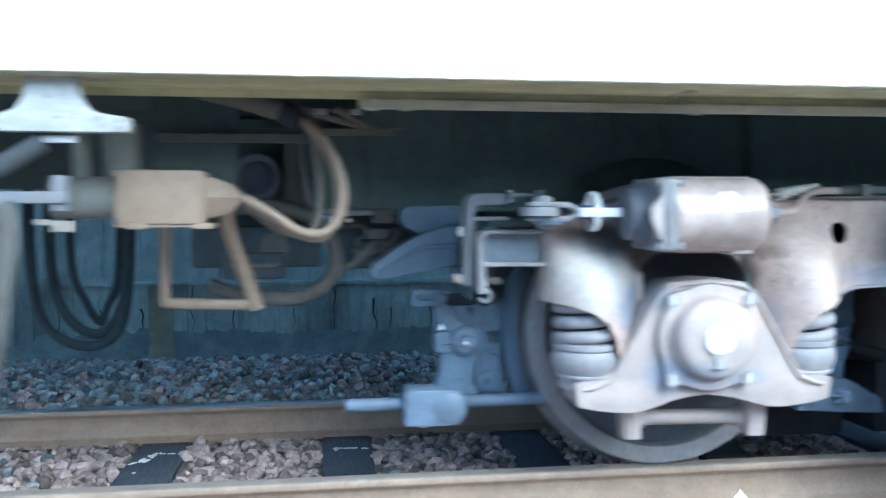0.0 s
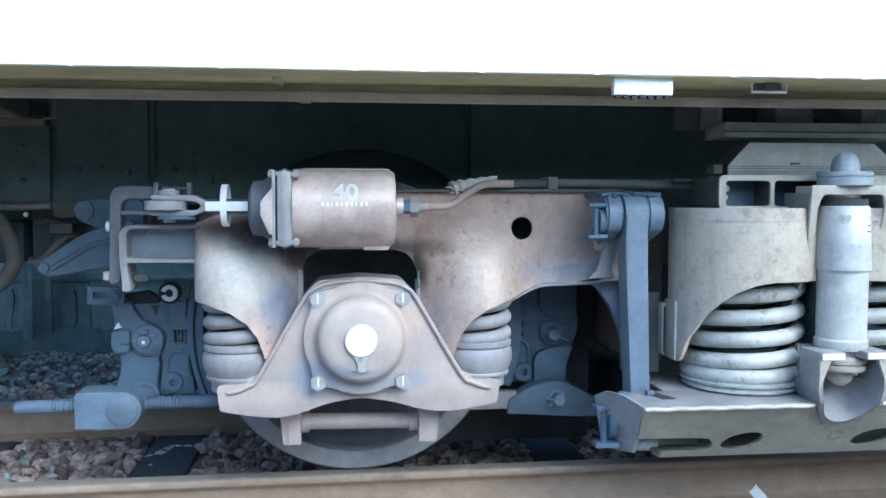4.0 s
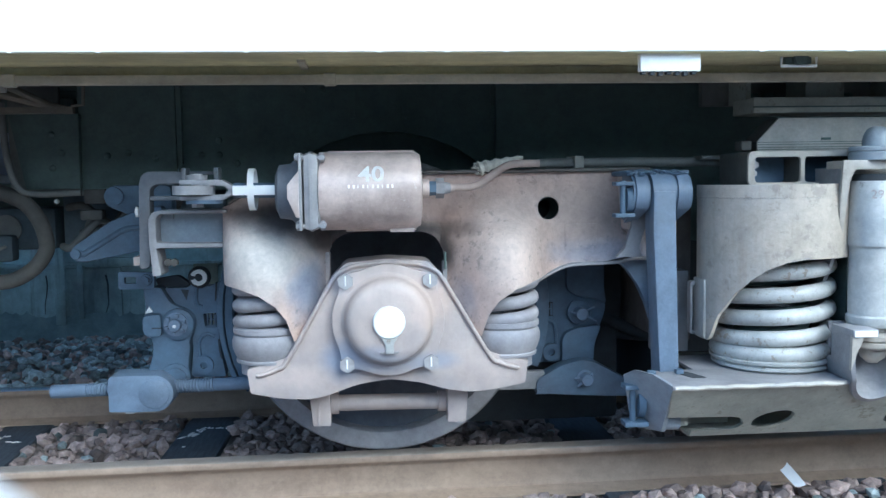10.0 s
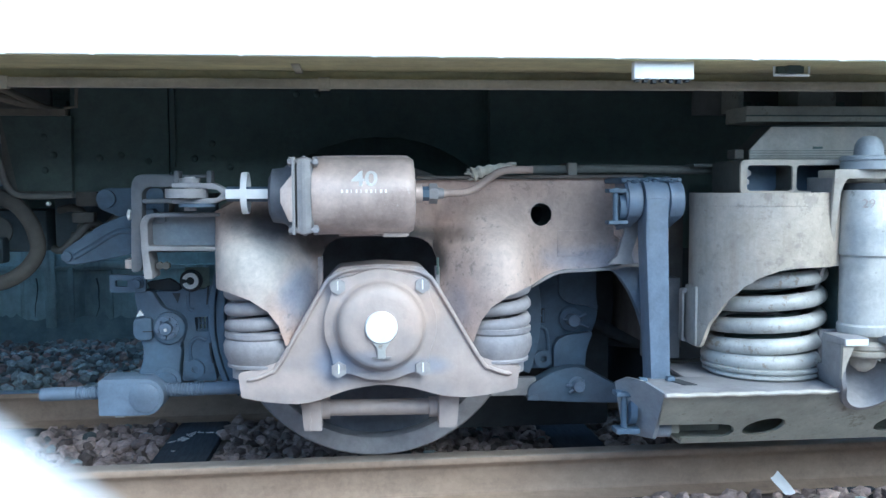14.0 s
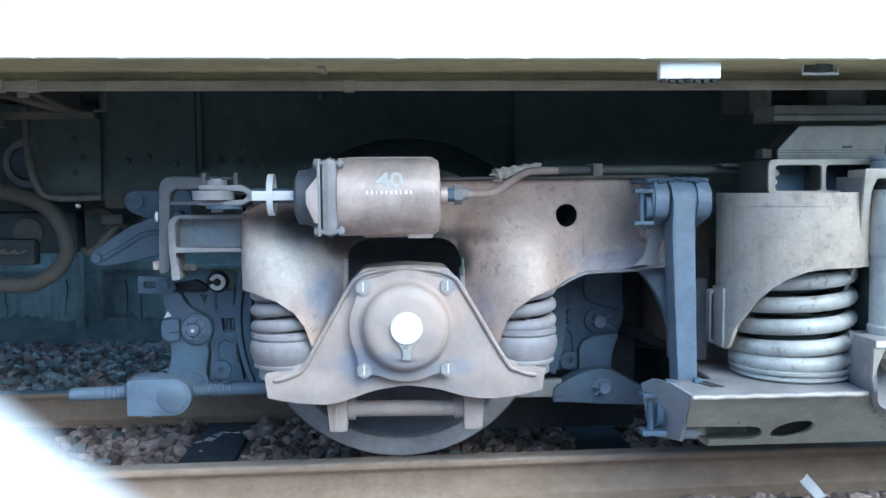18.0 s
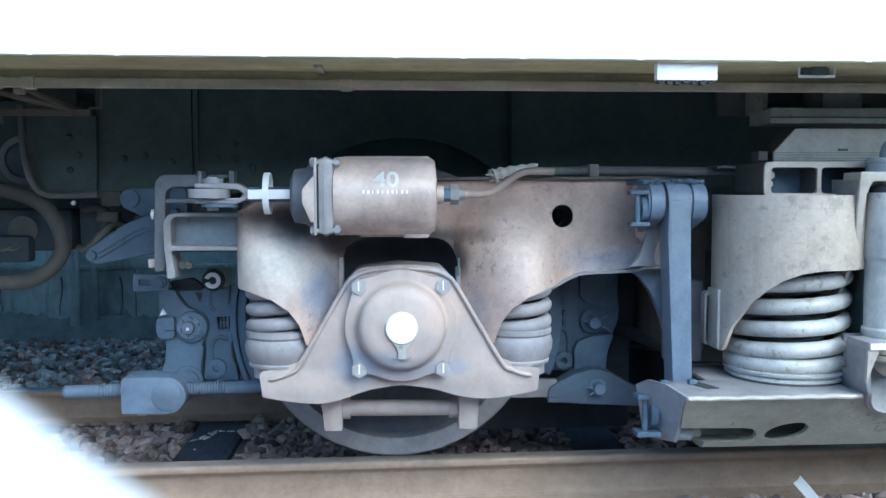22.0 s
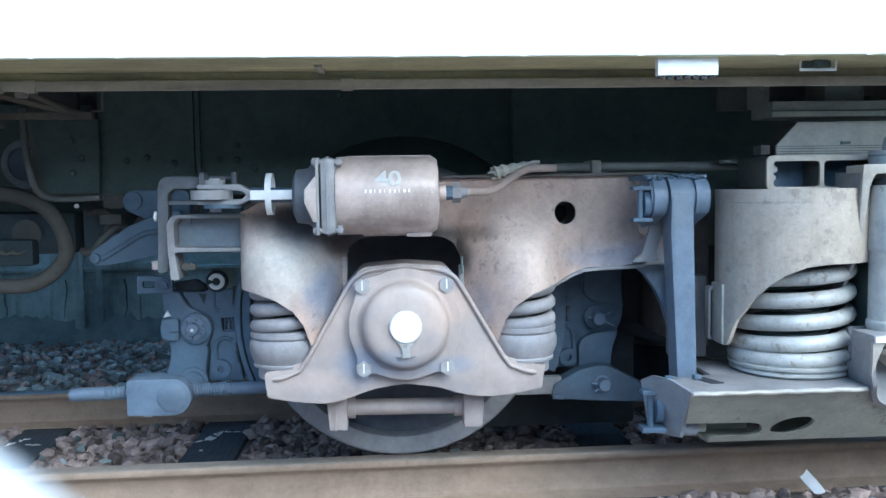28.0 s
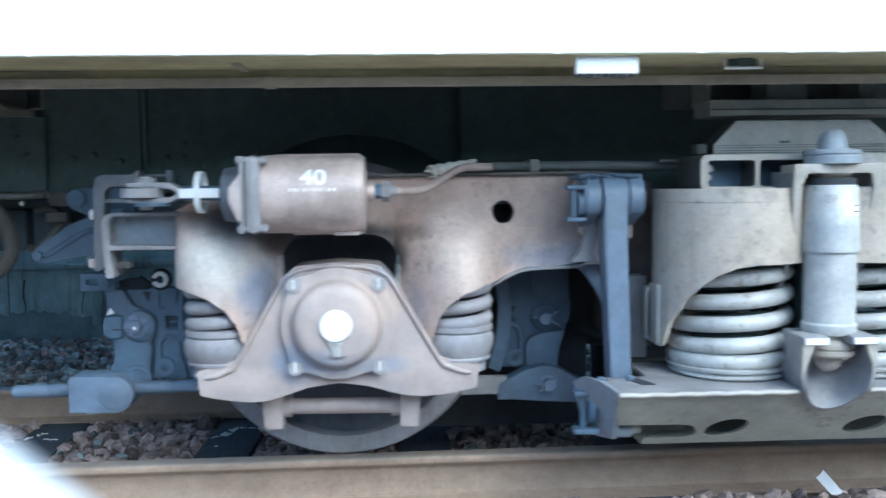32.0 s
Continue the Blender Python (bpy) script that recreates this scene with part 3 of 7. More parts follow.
chalk(sleepers[5], [((-1.55, 3.62), (-1.50, 3.70), 0.008), ((-1.47, 3.61), (-1.45, 3.609), 0.005), ((-1.44, 3.607), (-1.41, 3.606), 0.005)])


# ---------- the carriage ----------
carriage = thing("railway_carriage", (1.2, 3.4, 1.17), "white railway carriage with a dusty dark underframe standing on its bogie", "train carriage")
LIFT = 0.011      # raises the train above its drawn height, to fit the camera's view at the chosen eye height
SKIRT = 2.40      # outer face of the body side
FLOOR = 1.228     # lower edge of the body side


def rivets(parent, y, places):
    for x, z in places:
        bm = B()
        lathe(bm, [(0.012, 0.0), (0.011, 0.005), (0.007, 0.009), (0.0, 0.010)], (x, y, z), (0, -1, 0), 10)
        part("rivet", bm, DARK, parent)


def build_carriage():
    bm = B()
    box(bm, -8.3, 11.4, SKIRT, SKIRT + 0.05, FLOOR, 3.7, 0.006)
    side = part("body_side", bm, BODY, carriage, "white painted body side")
    for k in range(24):
        bm = B()
        x = -1.6 + 0.27 * k + 0.1 * math.sin(k * 7.7)
        w = 0.008 + 0.03 * math.sin(k * 3.1) ** 2
        box(bm, x, x + w, SKIRT - 0.001, SKIRT + 0.010, FLOOR - 0.0014, FLOOR + 0.002)
        part("paint_sag", bm, BODY, side)
    bm = B()
    box(bm, -7.0, 10.0, 4.73, 4.78, 1.19, 3.30, 0.006)
    part("far_body_side", bm, BODY, carriage)
    bm = B()
    sect = [(2.064, 3.30), (2.2, 3.48), (2.7, 3.62), (3.42, 3.67), (4.14, 3.62), (4.64, 3.48), (4.78, 3.30)]
    for (ya, za), (yb, zb) in zip(sect, sect[1:]):
        v = [bm.verts.new(p) for p in ((-7, ya, za), (10, ya, za), (10, yb, zb), (-7, yb, zb), (-7, ya, za - 0.04), (10, ya, za - 0.04), (10, yb, zb - 0.04), (-7, yb, zb - 0.04))]
        for f in ((0, 1, 2, 3), (7, 6, 5, 4), (0, 4, 5, 1), (2, 6, 7, 3), (1, 5, 6, 2), (3, 7, 4, 0)):
            bm.faces.new([v[i] for i in f])
    part("roof", bm, GREY, carriage)
    for x in (-7.0, 9.95):
        bm = B()
        box(bm, x, x + 0.05, 2.11, 4.73, 1.21, 3.32)
        part("end_wall", bm, BODY, carriage)
    bm = B()
    box(bm, -8.2, 11.3, SKIRT + 0.05, 2.74, FLOOR + 0.004, FLOOR + 0.05)
    part("sole_bar", bm, OLIVE, carriage, "olive painted underside of the sole bar")
    bm = B()
    box(bm, -6.95, 9.95, 2.74, 4.35, FLOOR + 0.055, FLOOR + 0.1)
    part("floor", bm, DARK, carriage, "dark grimy carriage underside")
    bm = B()
    box(bm, -0.02, 11.2, 2.715, 2.741, 1.178, 1.207, 0.004)
    box(bm, -0.02, 11.2, 2.741, 2.80, 1.201, 1.207)
    inner = B()
    box(inner, -8.2, 11.3, 2.742, 2.75, 1.209, FLOOR + 0.05)
    part("web", inner, OLIVE, carriage, "olive painted inner web of the sole bar")
    rail = part("angle_bar", bm, TRIM, carriage, "dusty steel angle along the underframe")
    for x in (0.02, 0.12, 1.06):
        bm = B()
        box(bm, x - 0.018, x + 0.018, 2.709, 2.74, 1.173, 1.211, 0.004)
        part("clip", bm, TRIM, rail)
    bm = B()
    box(bm, 0.973, 0.997, 2.56, 2.73, 1.222, 1.235, 0.004)
    part("bracket", bm, TRIM, carriage)
    # white lamp-like plate and the loop beside it
    bm = B()
    box(bm, 1.932, 2.105, 2.425, 2.455, 1.176, 1.226, 0.004)
    pl = part("white_plate", bm, WHITE, carriage, "bright white plate below the body edge")
    for k in range(7):
        bm = B()
        box(bm, 1.938 + 0.024 * k, 1.950 + 0.024 * k, 2.43, 2.45, 1.169 - 0.002 * (k % 3), 1.177)
        part("rubber_strip", bm, RUBBER, pl)
    bm = B()
    tube(bm, [(2.375, 2.50, 1.235), (2.375, 2.50, 1.199), (2.481, 2.50, 1.199), (2.481, 2.50, 1.235)], 0.0045, 8, 0)
    lp = part("lifting_loop", bm, WHITE, carriage, "pale steel loop")
    bm = B()
    box(bm, 2.388, 2.468, 2.502, 2.52, 1.205, 1.228, 0.003)
    rod(bm, (2.428, 2.48, 1.222), (2.428, 2.53, 1.222), 0.02)
    part("bolt_head", bm, DARK, lp)
    # inner panels with the wheel arch
    arch = [(1.235 + 0.56 * math.cos(a), 0.455 + 0.60 * math.sin(a)) for a in [radians(128 - 9 * k) for k in range(9)]]
    bm = B()
    plate(bm, [(0.52, 1.285), (0.52, 0.86), (0.86, 0.86)] + arch + [(1.62, 0.86), (1.62, 1.285)], 3.10, 3.12)
    pan = part("wheel_guard", bm, DARK, carriage, "dark panel cut out over the wheel")
    for x in (0.53, 1.12, 1.30, 1.61):
        bm = B()
        box(bm, x - 0.008, x + 0.008, 3.085, 3.10, 0.95 if x < 1 else 1.10, 1.28)
        part("rib", bm, DARK, pan)
    rivets(pan, 3.10, ((0.60, 0.98), (0.66, 0.98), (0.66, 1.03), (0.72, 0.95), (0.95, 1.20), (1.02, 1.20)))
    # Added backing that catches light, so the arch is less black.
    bm = B()
    box(bm, 0.60, 1.86, 3.24, 3.26, 0.80, 1.285)
    part("arch_back", bm, DARK, pan)
    bm = B()
    plate(bm, [(0.20, 1.285), (0.20, 0.86), (0.518, 0.86), (0.518, 1.285)], 3.08, 3.10)
    pan = part("panel", bm, DARK, carriage)
    rivets(pan, 3.08, ((0.29, 0.98), (0.36, 0.99), (0.45, 0.97)))
    bm = B()
    plate(bm, [(-0.02, 1.13), (0.21, 1.12), (0.205, 0.87), (0.03, 0.87)], 3.05, 3.08, bevel=0.004)
    pan = part("equipment_box", bm, DARK, carriage)
    rivets(pan, 3.05, ((0.12, 1.05), (0.15, 0.99), (0.12, 0.94)))
    bm = B()
    tube(bm, [(-0.01, 2.98, 1.15), (0.0, 2.98, 0.98), (0.03, 2.98, 0.88), (0.09, 2.98, 0.855), (0.23, 2.98, 0.858)], 0.011, 10)
    part("guard_rod", bm, BOLSTER, carriage)
    bm = B()
    lathe(bm, [(0.0, -0.012), (0.006, -0.010), (0.008, 0.0), (0.0, 0.0)], (0.152, 2.98, 0.830), (0, 1, 0), 14)
    part("stud", bm, WHITE, carriage, "small bright stud")
    bm = B()
    box(bm, 0.232, 0.30, 3.0, 3.05, 0.82, 0.868, 0.004)
    box(bm, 0.209, 0.283, 3.02, 3.06, 0.765, 0.80, 0.008)
    part("stop_block", bm, HOSE_SHADE, carriage)
    bm = B()
    tube(bm, [(-0.35, 2.9, 1.23), (-0.05, 2.95, 1.19), (0.20, 2.98, 1.125)], 0.014, 8, 0)
    box(bm, -0.35, 0.22, 2.96, 2.99, 1.115, 1.135)
    part("diagonal_brace", bm, CONDUIT, carriage)
    bm = B()
    tube(bm, [(0.03, 2.94, 1.20), (0.17, 2.98, 1.128)], 0.012, 8, 0)
    part("diagonal_brace", bm, CONDUIT, carriage)
    bm = B()
    tube(bm, [(0.255, 2.97, 1.215), (0.252, 2.97, 1.142), (0.215, 2.97, 1.140)], 0.006, 8, 0)
    part("hook", bm, CONDUIT, carriage)
    bm = B()
    box(bm, -0.035, 0.005, 2.715, 2.735, 1.158, 1.176, 0.004)
    part("brace_clip", bm, PALE, carriage, "pale worn brace clip")
    bm = B()
    box(bm, 0.075, 0.108, 2.715, 2.735, 1.158, 1.176, 0.004)
    part("brace_clip", bm, PALE, carriage, "pale worn brace clip")
    bm = B()
    box(bm, 1.616, 3.3, 3.05, 3.10, 0.855, 1.284, 0.004)
    part("centre_sill", bm, DARK, carriage, "dark centre sill")
    bm = B()
    box(bm, -3.0, 6.0, 3.9, 3.95, 0.95, 1.285)
    part("far_sole_bar", bm, DARK, carriage)
    # body bolster above the bogie
    bm = B()
    box(bm, 2.365, 3.02, 2.66, 2.82, 1.075, 1.124, 0.006)
    bol = part("body_bolster", bm, BEAM, carriage, "dusty grey steel bolster plate")
    bm = B()
    box(bm, 2.365, 3.02, 2.655, 2.665, 1.092, 1.096)
    part("seam", bm, DARK, bol)
    for x0, x1 in ((2.385, 2.402), (2.585, 2.715), (2.885, 2.93)):
        bm = B()
        box(bm, x0, x1, 2.765, 2.9, 1.118, 1.285)
        part("web", bm, BEAM, bol)
    bm = B()
    box(bm, 2.30, 3.05, 2.92, 2.95, 1.118, 1.285)
    part("back_plate", bm, BOLSTER, bol)
    for x in (2.42, 2.48, 2.74):
        bm = B()
        hexagon(bm, (x, 2.80, 1.118), (0, 0, 1), 0.022, 0.03)
        part("bolt", bm, DARK, bol)
    # things at the carriage's end
    bm = B()
    box(bm, -0.580, -0.338, 2.520, 2.680, 0.827, 0.980, 0.012)
    jb = part("junction_box", bm, TAN, carriage, "tan dusty cable junction box")
    bm = B()
    lathe(bm, [(0.068, 0.0), (0.066, 0.02), (0.045, 0.07), (0.018, 0.095), (0.0, 0.095)], (-0.340, 2.600, 0.903), (1, 0, 0), 6)
    part("cable_gland", bm, TAN, jb)
    bm = B()
    for x in (-0.552, -0.371):
        box(bm, x, x + 0.056, 2.51, 2.59, 0.815, 0.831, 0.003)
    box(bm, -0.585, -0.315, 2.530, 2.670, 0.820, 0.829)
    part("hinge", bm, TAN, jb)
    bm = B()
    box(bm, -0.796, -0.751, 2.535, 2.555, 0.826, 0.842, 0.003)
    box(bm, -0.754, -0.694, 2.535, 2.555, 0.807, 0.838, 0.004)
    part("latch", bm, PALE, jb, "pale worn latch")
    bm = B()
    rod(bm, (-0.764, 2.630, 0.903), (-0.574, 2.610, 0.903), 0.06)
    part("coupling_sleeve", bm, GREY, jb, "grey dusty coupling sleeve")
    for k, (dy, dz) in enumerate(((0, 0), (0.02, -0.012))):
        bm = B()
        tube(bm, [(-0.236, 2.600 + dy, 0.903 + dz), (-0.158, 2.600 + dy, 0.858 + dz), (-0.079, 2.600 + dy, 0.807 + dz), (-0.011, 2.600 + dy, 0.800 + dz), (0.039 + dz, 2.600 + dy, 0.847), (0.051 + dz, 2.600 + dy, 0.926), (0.028 + dz, 2.610 + dy, 1.016), (-0.022 + dz, 2.640 + dy, 1.094), (-0.090, 2.690 + dy, 1.150)], 0.0135, 12)
        part("cable", bm, TAN, carriage, "tan dusty looped cable")
    bm = B()
    tube(bm, [(-0.236, 2.650, 0.886), (-0.146, 2.660, 0.813), (-0.056, 2.670, 0.796), (-0.022, 2.710, 0.858), (-0.022, 2.750, 0.992), (-0.045, 2.770, 1.171)], 0.012, 12)
    part("cable", bm, CONDUIT, carriage, "dull dusty looped cable")
    bm = B()
    rod(bm, (-0.067, 2.670, 1.127), (-0.134, 2.720, 1.166), 0.03, 0.036)
    part("cable_clamp", bm, RUBBER, carriage)
    bm = B()
    tube(bm, [(-0.123, 2.710, 1.161), (-0.224, 2.750, 1.199), (-0.379, 2.790, 1.238)], 0.034, 14)
    part("conduit", bm, CONDUIT, carriage, "dusty conduit under the sole bar")
    bm = B()
    tube(bm, [(-0.522, 2.970, 0.956), (-0.526, 2.970, 0.686), (-0.526, 2.970, 0.578), (-0.497, 2.970, 0.559), (-0.259, 2.970, 0.551)], 0.019, 12, 6)
    st = part("stirrup_step", bm, TAN, carriage, "tan bent-pipe stirrup step")
    bm = B()
    tube(bm, [(-0.335, 2.970, 0.956), (-0.324, 2.970, 0.816), (-0.259, 2.970, 0.621), (-0.232, 2.970, 0.535)], 0.026, 12, 4)
    part("brace", bm, TAN, st)
    bm = B()
    box(bm, -0.561, -0.291, 2.950, 3.020, 0.951, 1.258, 0.01)
    part("hanger_plate", bm, DARK, st)
    bm = B()
    tube(bm, [(-0.42, 3.2, 0.60), (-0.32, 3.2, 0.56), (-0.206, 3.2, 0.547), (-0.096, 3.2, 0.549), (-0.02, 3.2, 0.586), (0.025, 3.2, 0.638), (0.035, 3.2, 0.684), (0.014, 3.2, 0.759), (-0.038, 3.2, 0.826), (-0.137, 3.2, 0.869), (-0.24, 3.2, 0.88)], 0.027, 14)
    part("air_hose", bm, HOSE_SHADE, carriage, "thick dusty air hose")
    for x0, x1, low, y, r in ((-1.454, -0.984, 0.176, 4.56, 0.026), (-1.371, -1.003, 0.231, 4.60, 0.026), (-1.288, -1.058, 0.286, 4.66, 0.021)):
        bm = B()
        m = (x0 + x1) / 2
        tube(bm, [(x0, y, 1.22), (x0, y, 0.59), (x0 + 0.064, y, low + 0.11), (m + 0.018, y, low), (x1 - 0.055, y, low + 0.083), (x1, y, 0.553), (x1 + 0.018, y, 1.22)], r, 12)
        part("jumper_hose", bm, JUMPER, carriage, "black rubber hose hanging in a loop")
    bm = B()
    plate(bm, rounded([(-0.80, 1.062), (-0.485, 1.062), (-0.485, 1.10), (-0.53, 1.105), (-0.575, 1.115), (-0.60, 1.145), (-0.605, 1.21), (-0.73, 1.21), (-0.735, 1.145), (-0.76, 1.115), (-0.80, 1.105)], 0.010), 2.28, 2.33, bevel=0.005)
    part("end_bracket", bm, COIL, carriage, "white cast bracket at the carriage end")
    bm = B()
    rod(bm, (-0.60, 2.72, 1.12), (-0.60, 2.72, 0.93), 0.055)
    rod(bm, (-0.71, 2.70, 1.10), (-0.71, 2.70, 0.96), 0.028)
    part("coupler_post", bm, GREY, carriage)
    # White plate added for a glimpse of sky, placed to fit the camera's view.
    bm = B()
    box(bm, -0.705, -0.622, 2.32, 2.34, 1.038, 1.056, 0.003)
    part("reflector_tag", bm, WHITE, carriage, "small white plate standing in for a glimpse of sky")
    bm = B()
    box(bm, -1.1, -0.63, 2.25, 2.30, 0.885, 0.915, 0.005)
    box(bm, -0.668, -0.634, 2.26, 2.32, 0.865, 0.955, 0.008)
    part("coupler_bar", bm, BRACKET, carriage, "grey coupler bar")
    bm = B()
    tube(bm, [(-0.771, 2.22, 0.883), (-0.760, 2.22, 0.852), (-0.757, 2.22, 0.791), (-0.775, 2.22, 0.669), (-0.801, 2.22, 0.505), (-0.828, 2.22, 0.369)], 0.027, 14)
    part("brake_hose", bm, HOSE_SHADE, carriage, "pale dusty brake hose hanging down")
    bm = B()
    lathe(bm, [(0.0, -0.03), (0.055, -0.03), (0.055, 0.0), (0.093, 0.0), (0.104, 0.02), (0.104, 0.5), (0.0, 0.5)], (-0.285, 3.70, 0.995), (0, 1, 0), 32)
    mh = part("motor_housing", bm, LINK, carriage, "round grimy housing under the floor")
    bm = B()
    lathe(bm, [(0.068, 0.0), (0.072, -0.013), (0.096, -0.013), (0.101, 0.0), (0.068, 0.0)], (-0.285, 3.70, 0.995), (0, 1, 0), 32)
    part("ring", bm, MOUNT, mh)
    bm = B()
    box(bm, -0.50, -0.06, 3.86, 4.2, 0.78, 1.25, 0.01)
    part("equipment_case", bm, DARK, carriage)
    bm = B()
    box(bm, -0.155, 0.03, 3.40, 3.43, 0.87, 1.25, 0.008)
    part("cover_sheet", bm, BOLSTER, carriage)
    bm = B()
    box(bm, 0.02, 0.62, 3.42, 3.7, 0.635, 0.90, 0.015)
    part("valve_case", bm, JUMPER, carriage, "dark valve case under the floor")
    bm = B()
    box(bm, -0.52, -0.02, 3.46, 3.72, 0.64, 0.80, 0.02)
    box(bm, -0.40, -0.16, 3.40, 3.47, 0.60, 0.70, 0.015)
    part("valve_case", bm, JUMPER, carriage, "grimy valve case under the floor")
    for x in (-0.34, -0.30, -0.26, -0.22):
        bm = B()
        tube(bm, [(x - 0.02, 3.39, 0.655), (x + 0.01, 3.385, 0.648), (x + 0.04, 3.39, 0.66)], 0.006, 8)
        part("fin", bm, GREY, carriage)
    for k, (xa, xb, za, zb, y) in enumerate(((0.06, 0.30, 0.80, 0.66, 3.36), (0.10, 0.42, 0.70, 0.82, 3.38), (0.20, 0.50, 0.84, 0.70, 3.34), (0.05, 0.22, 0.66, 0.74, 3.32), (0.34, 0.55, 0.66, 0.86, 3.38))):
        bm = B()
        xm = (xa + xb) / 2
        tube(bm, [(xa, y, za), (xm - 0.04, y - 0.03, za + 0.03 * math.sin(k * 2.1)), (xm + 0.05, y - 0.03, zb + 0.03 * math.cos(k * 1.7)), (xb, y, zb)], 0.014 + 0.004 * (k % 3), 10)
        part("air_line", bm, BOLSTER if k % 2 else HOSE_SHADE, carriage)
    for x, z, r in ((0.14, 0.73, 0.032), (0.27, 0.78, 0.026), (0.44, 0.69, 0.03), (0.38, 0.85, 0.022)):
        bm = B()
        lathe(bm, [(0.0, 0.05), (r * 0.6, 0.05), (r * 0.65, 0.03), (r, 0.028), (r, 0.0), (0.0, 0.0)], (x, 3.42, z), (0, -1, 0), 20)
        part("valve", bm, BOLSTER, carriage)
    bm = B()
    rod(bm, (-0.20, 3.45, 0.72), (-0.20, 3.75, 0.72), 0.055)
    part("air_tank", bm, BOLSTER, carriage)
    bm = B()
    tube(bm, [(-1.0, 2.32, 0.90), (-0.876, 2.30, 0.942), (-0.79, 2.30, 0.98), (-0.70, 2.32, 1.04)], 0.027, 12)
    part("cable", bm, RUBBER, carriage, "black cable")
    bm = B()
    box(bm, -0.53, -0.05, 2.9, 2.95, 1.085, 1.11)
    box(bm, -0.60, 0.5, 3.3, 3.34, 0.845, 0.87)
    part("cross_pipe", bm, BOLSTER, carriage)


build_carriage()

# ---------- the bogie ----------
bogie = thing("railway_bogie", (1.222, 2.809, 0.0), "dust-covered railway bogie with coil springs and brake gear on the rails", "bogie")
AX, AZ = 1.222, 0.455        # axle
MID = 2.655                  # the bogie's middle


def bolt(parent, at, r, h, label="", washer=False, material=None, axis=(0, -1, 0)):
    bm = B()
    a = Vector(at)
    if washer:
        rod(bm, a, a + Vector(axis) * 0.005, r * 1.35, seg=18)
    hexagon(bm, a, axis, r, h)
    return part("bolt", bm, material or DUST, parent, label)


def lerp_table(table, x):
    for (xa, za), (xb, zb) in zip(table, table[1:]):
        if x <= xb:
            return za + (zb - za) * (x - xa) / (xb - xa)
    return table[-1][1]


def ease(k):
    k = min(max(k, 0), 1)
    return k * k * (3 - 2 * k)


POT_X, POT_R = 0.85, 0.137
FRAME_TOP = [(0.70, 0.80), (0.735, 0.815), (0.80, 0.852), (0.98, 0.895), (1.40, 0.90), (2.02, 0.903), (2.40, 0.892), (2.80, 0.892)]
FRAME_LOW = [(0.70, 0.572), (0.77, 0.566), (0.835, 0.545), (0.885, 0.51), (0.915, 0.465), (0.935, 0.40), (1.028, 0.40), (1.036, 0.63), (1.040, 0.655), (1.049, 0.680), (1.063, 0.699),
             (1.082, 0.712), (1.105, 0.719), (1.222, 0.722)]
FRAME_LOW = FRAME_LOW + [(2 * AX - x, z) for x, z in FRAME_LOW[::-1][1:-1]] + [(1.742, 0.578), (1.78, 0.598), (1.82, 0.609), (1.93, 0.611), (2.02, 0.626), (2.40, 0.618), (2.80, 0.618)]


def frame_skin(x, z):
    """How far out the cast side frame stands: flat, with two rounded bulges over the springs."""
    out = 2.80
    for cx, sgn in ((POT_X, -1), (2 * AX - POT_X, 1)):
        d = (x - cx) * sgn                      # outwards from the axle
        if d > 0:
            u = d / POT_R
            soft = math.cos(min(u / 1.4, 1) * math.pi / 2) ** 1.9
            hard = math.sqrt(max(0, 1 - u * u))
            k = 1.0 if sgn < 0 else ease((0.64 - z) / 0.12)
            swell = soft + (hard - soft) * k
        else:
            swell = math.cos(min(-d / 0.20, 1) * math.pi / 2) ** 1.1
        out -= 0.172 * swell * ease((0.865 - z) / 0.22)
    return out


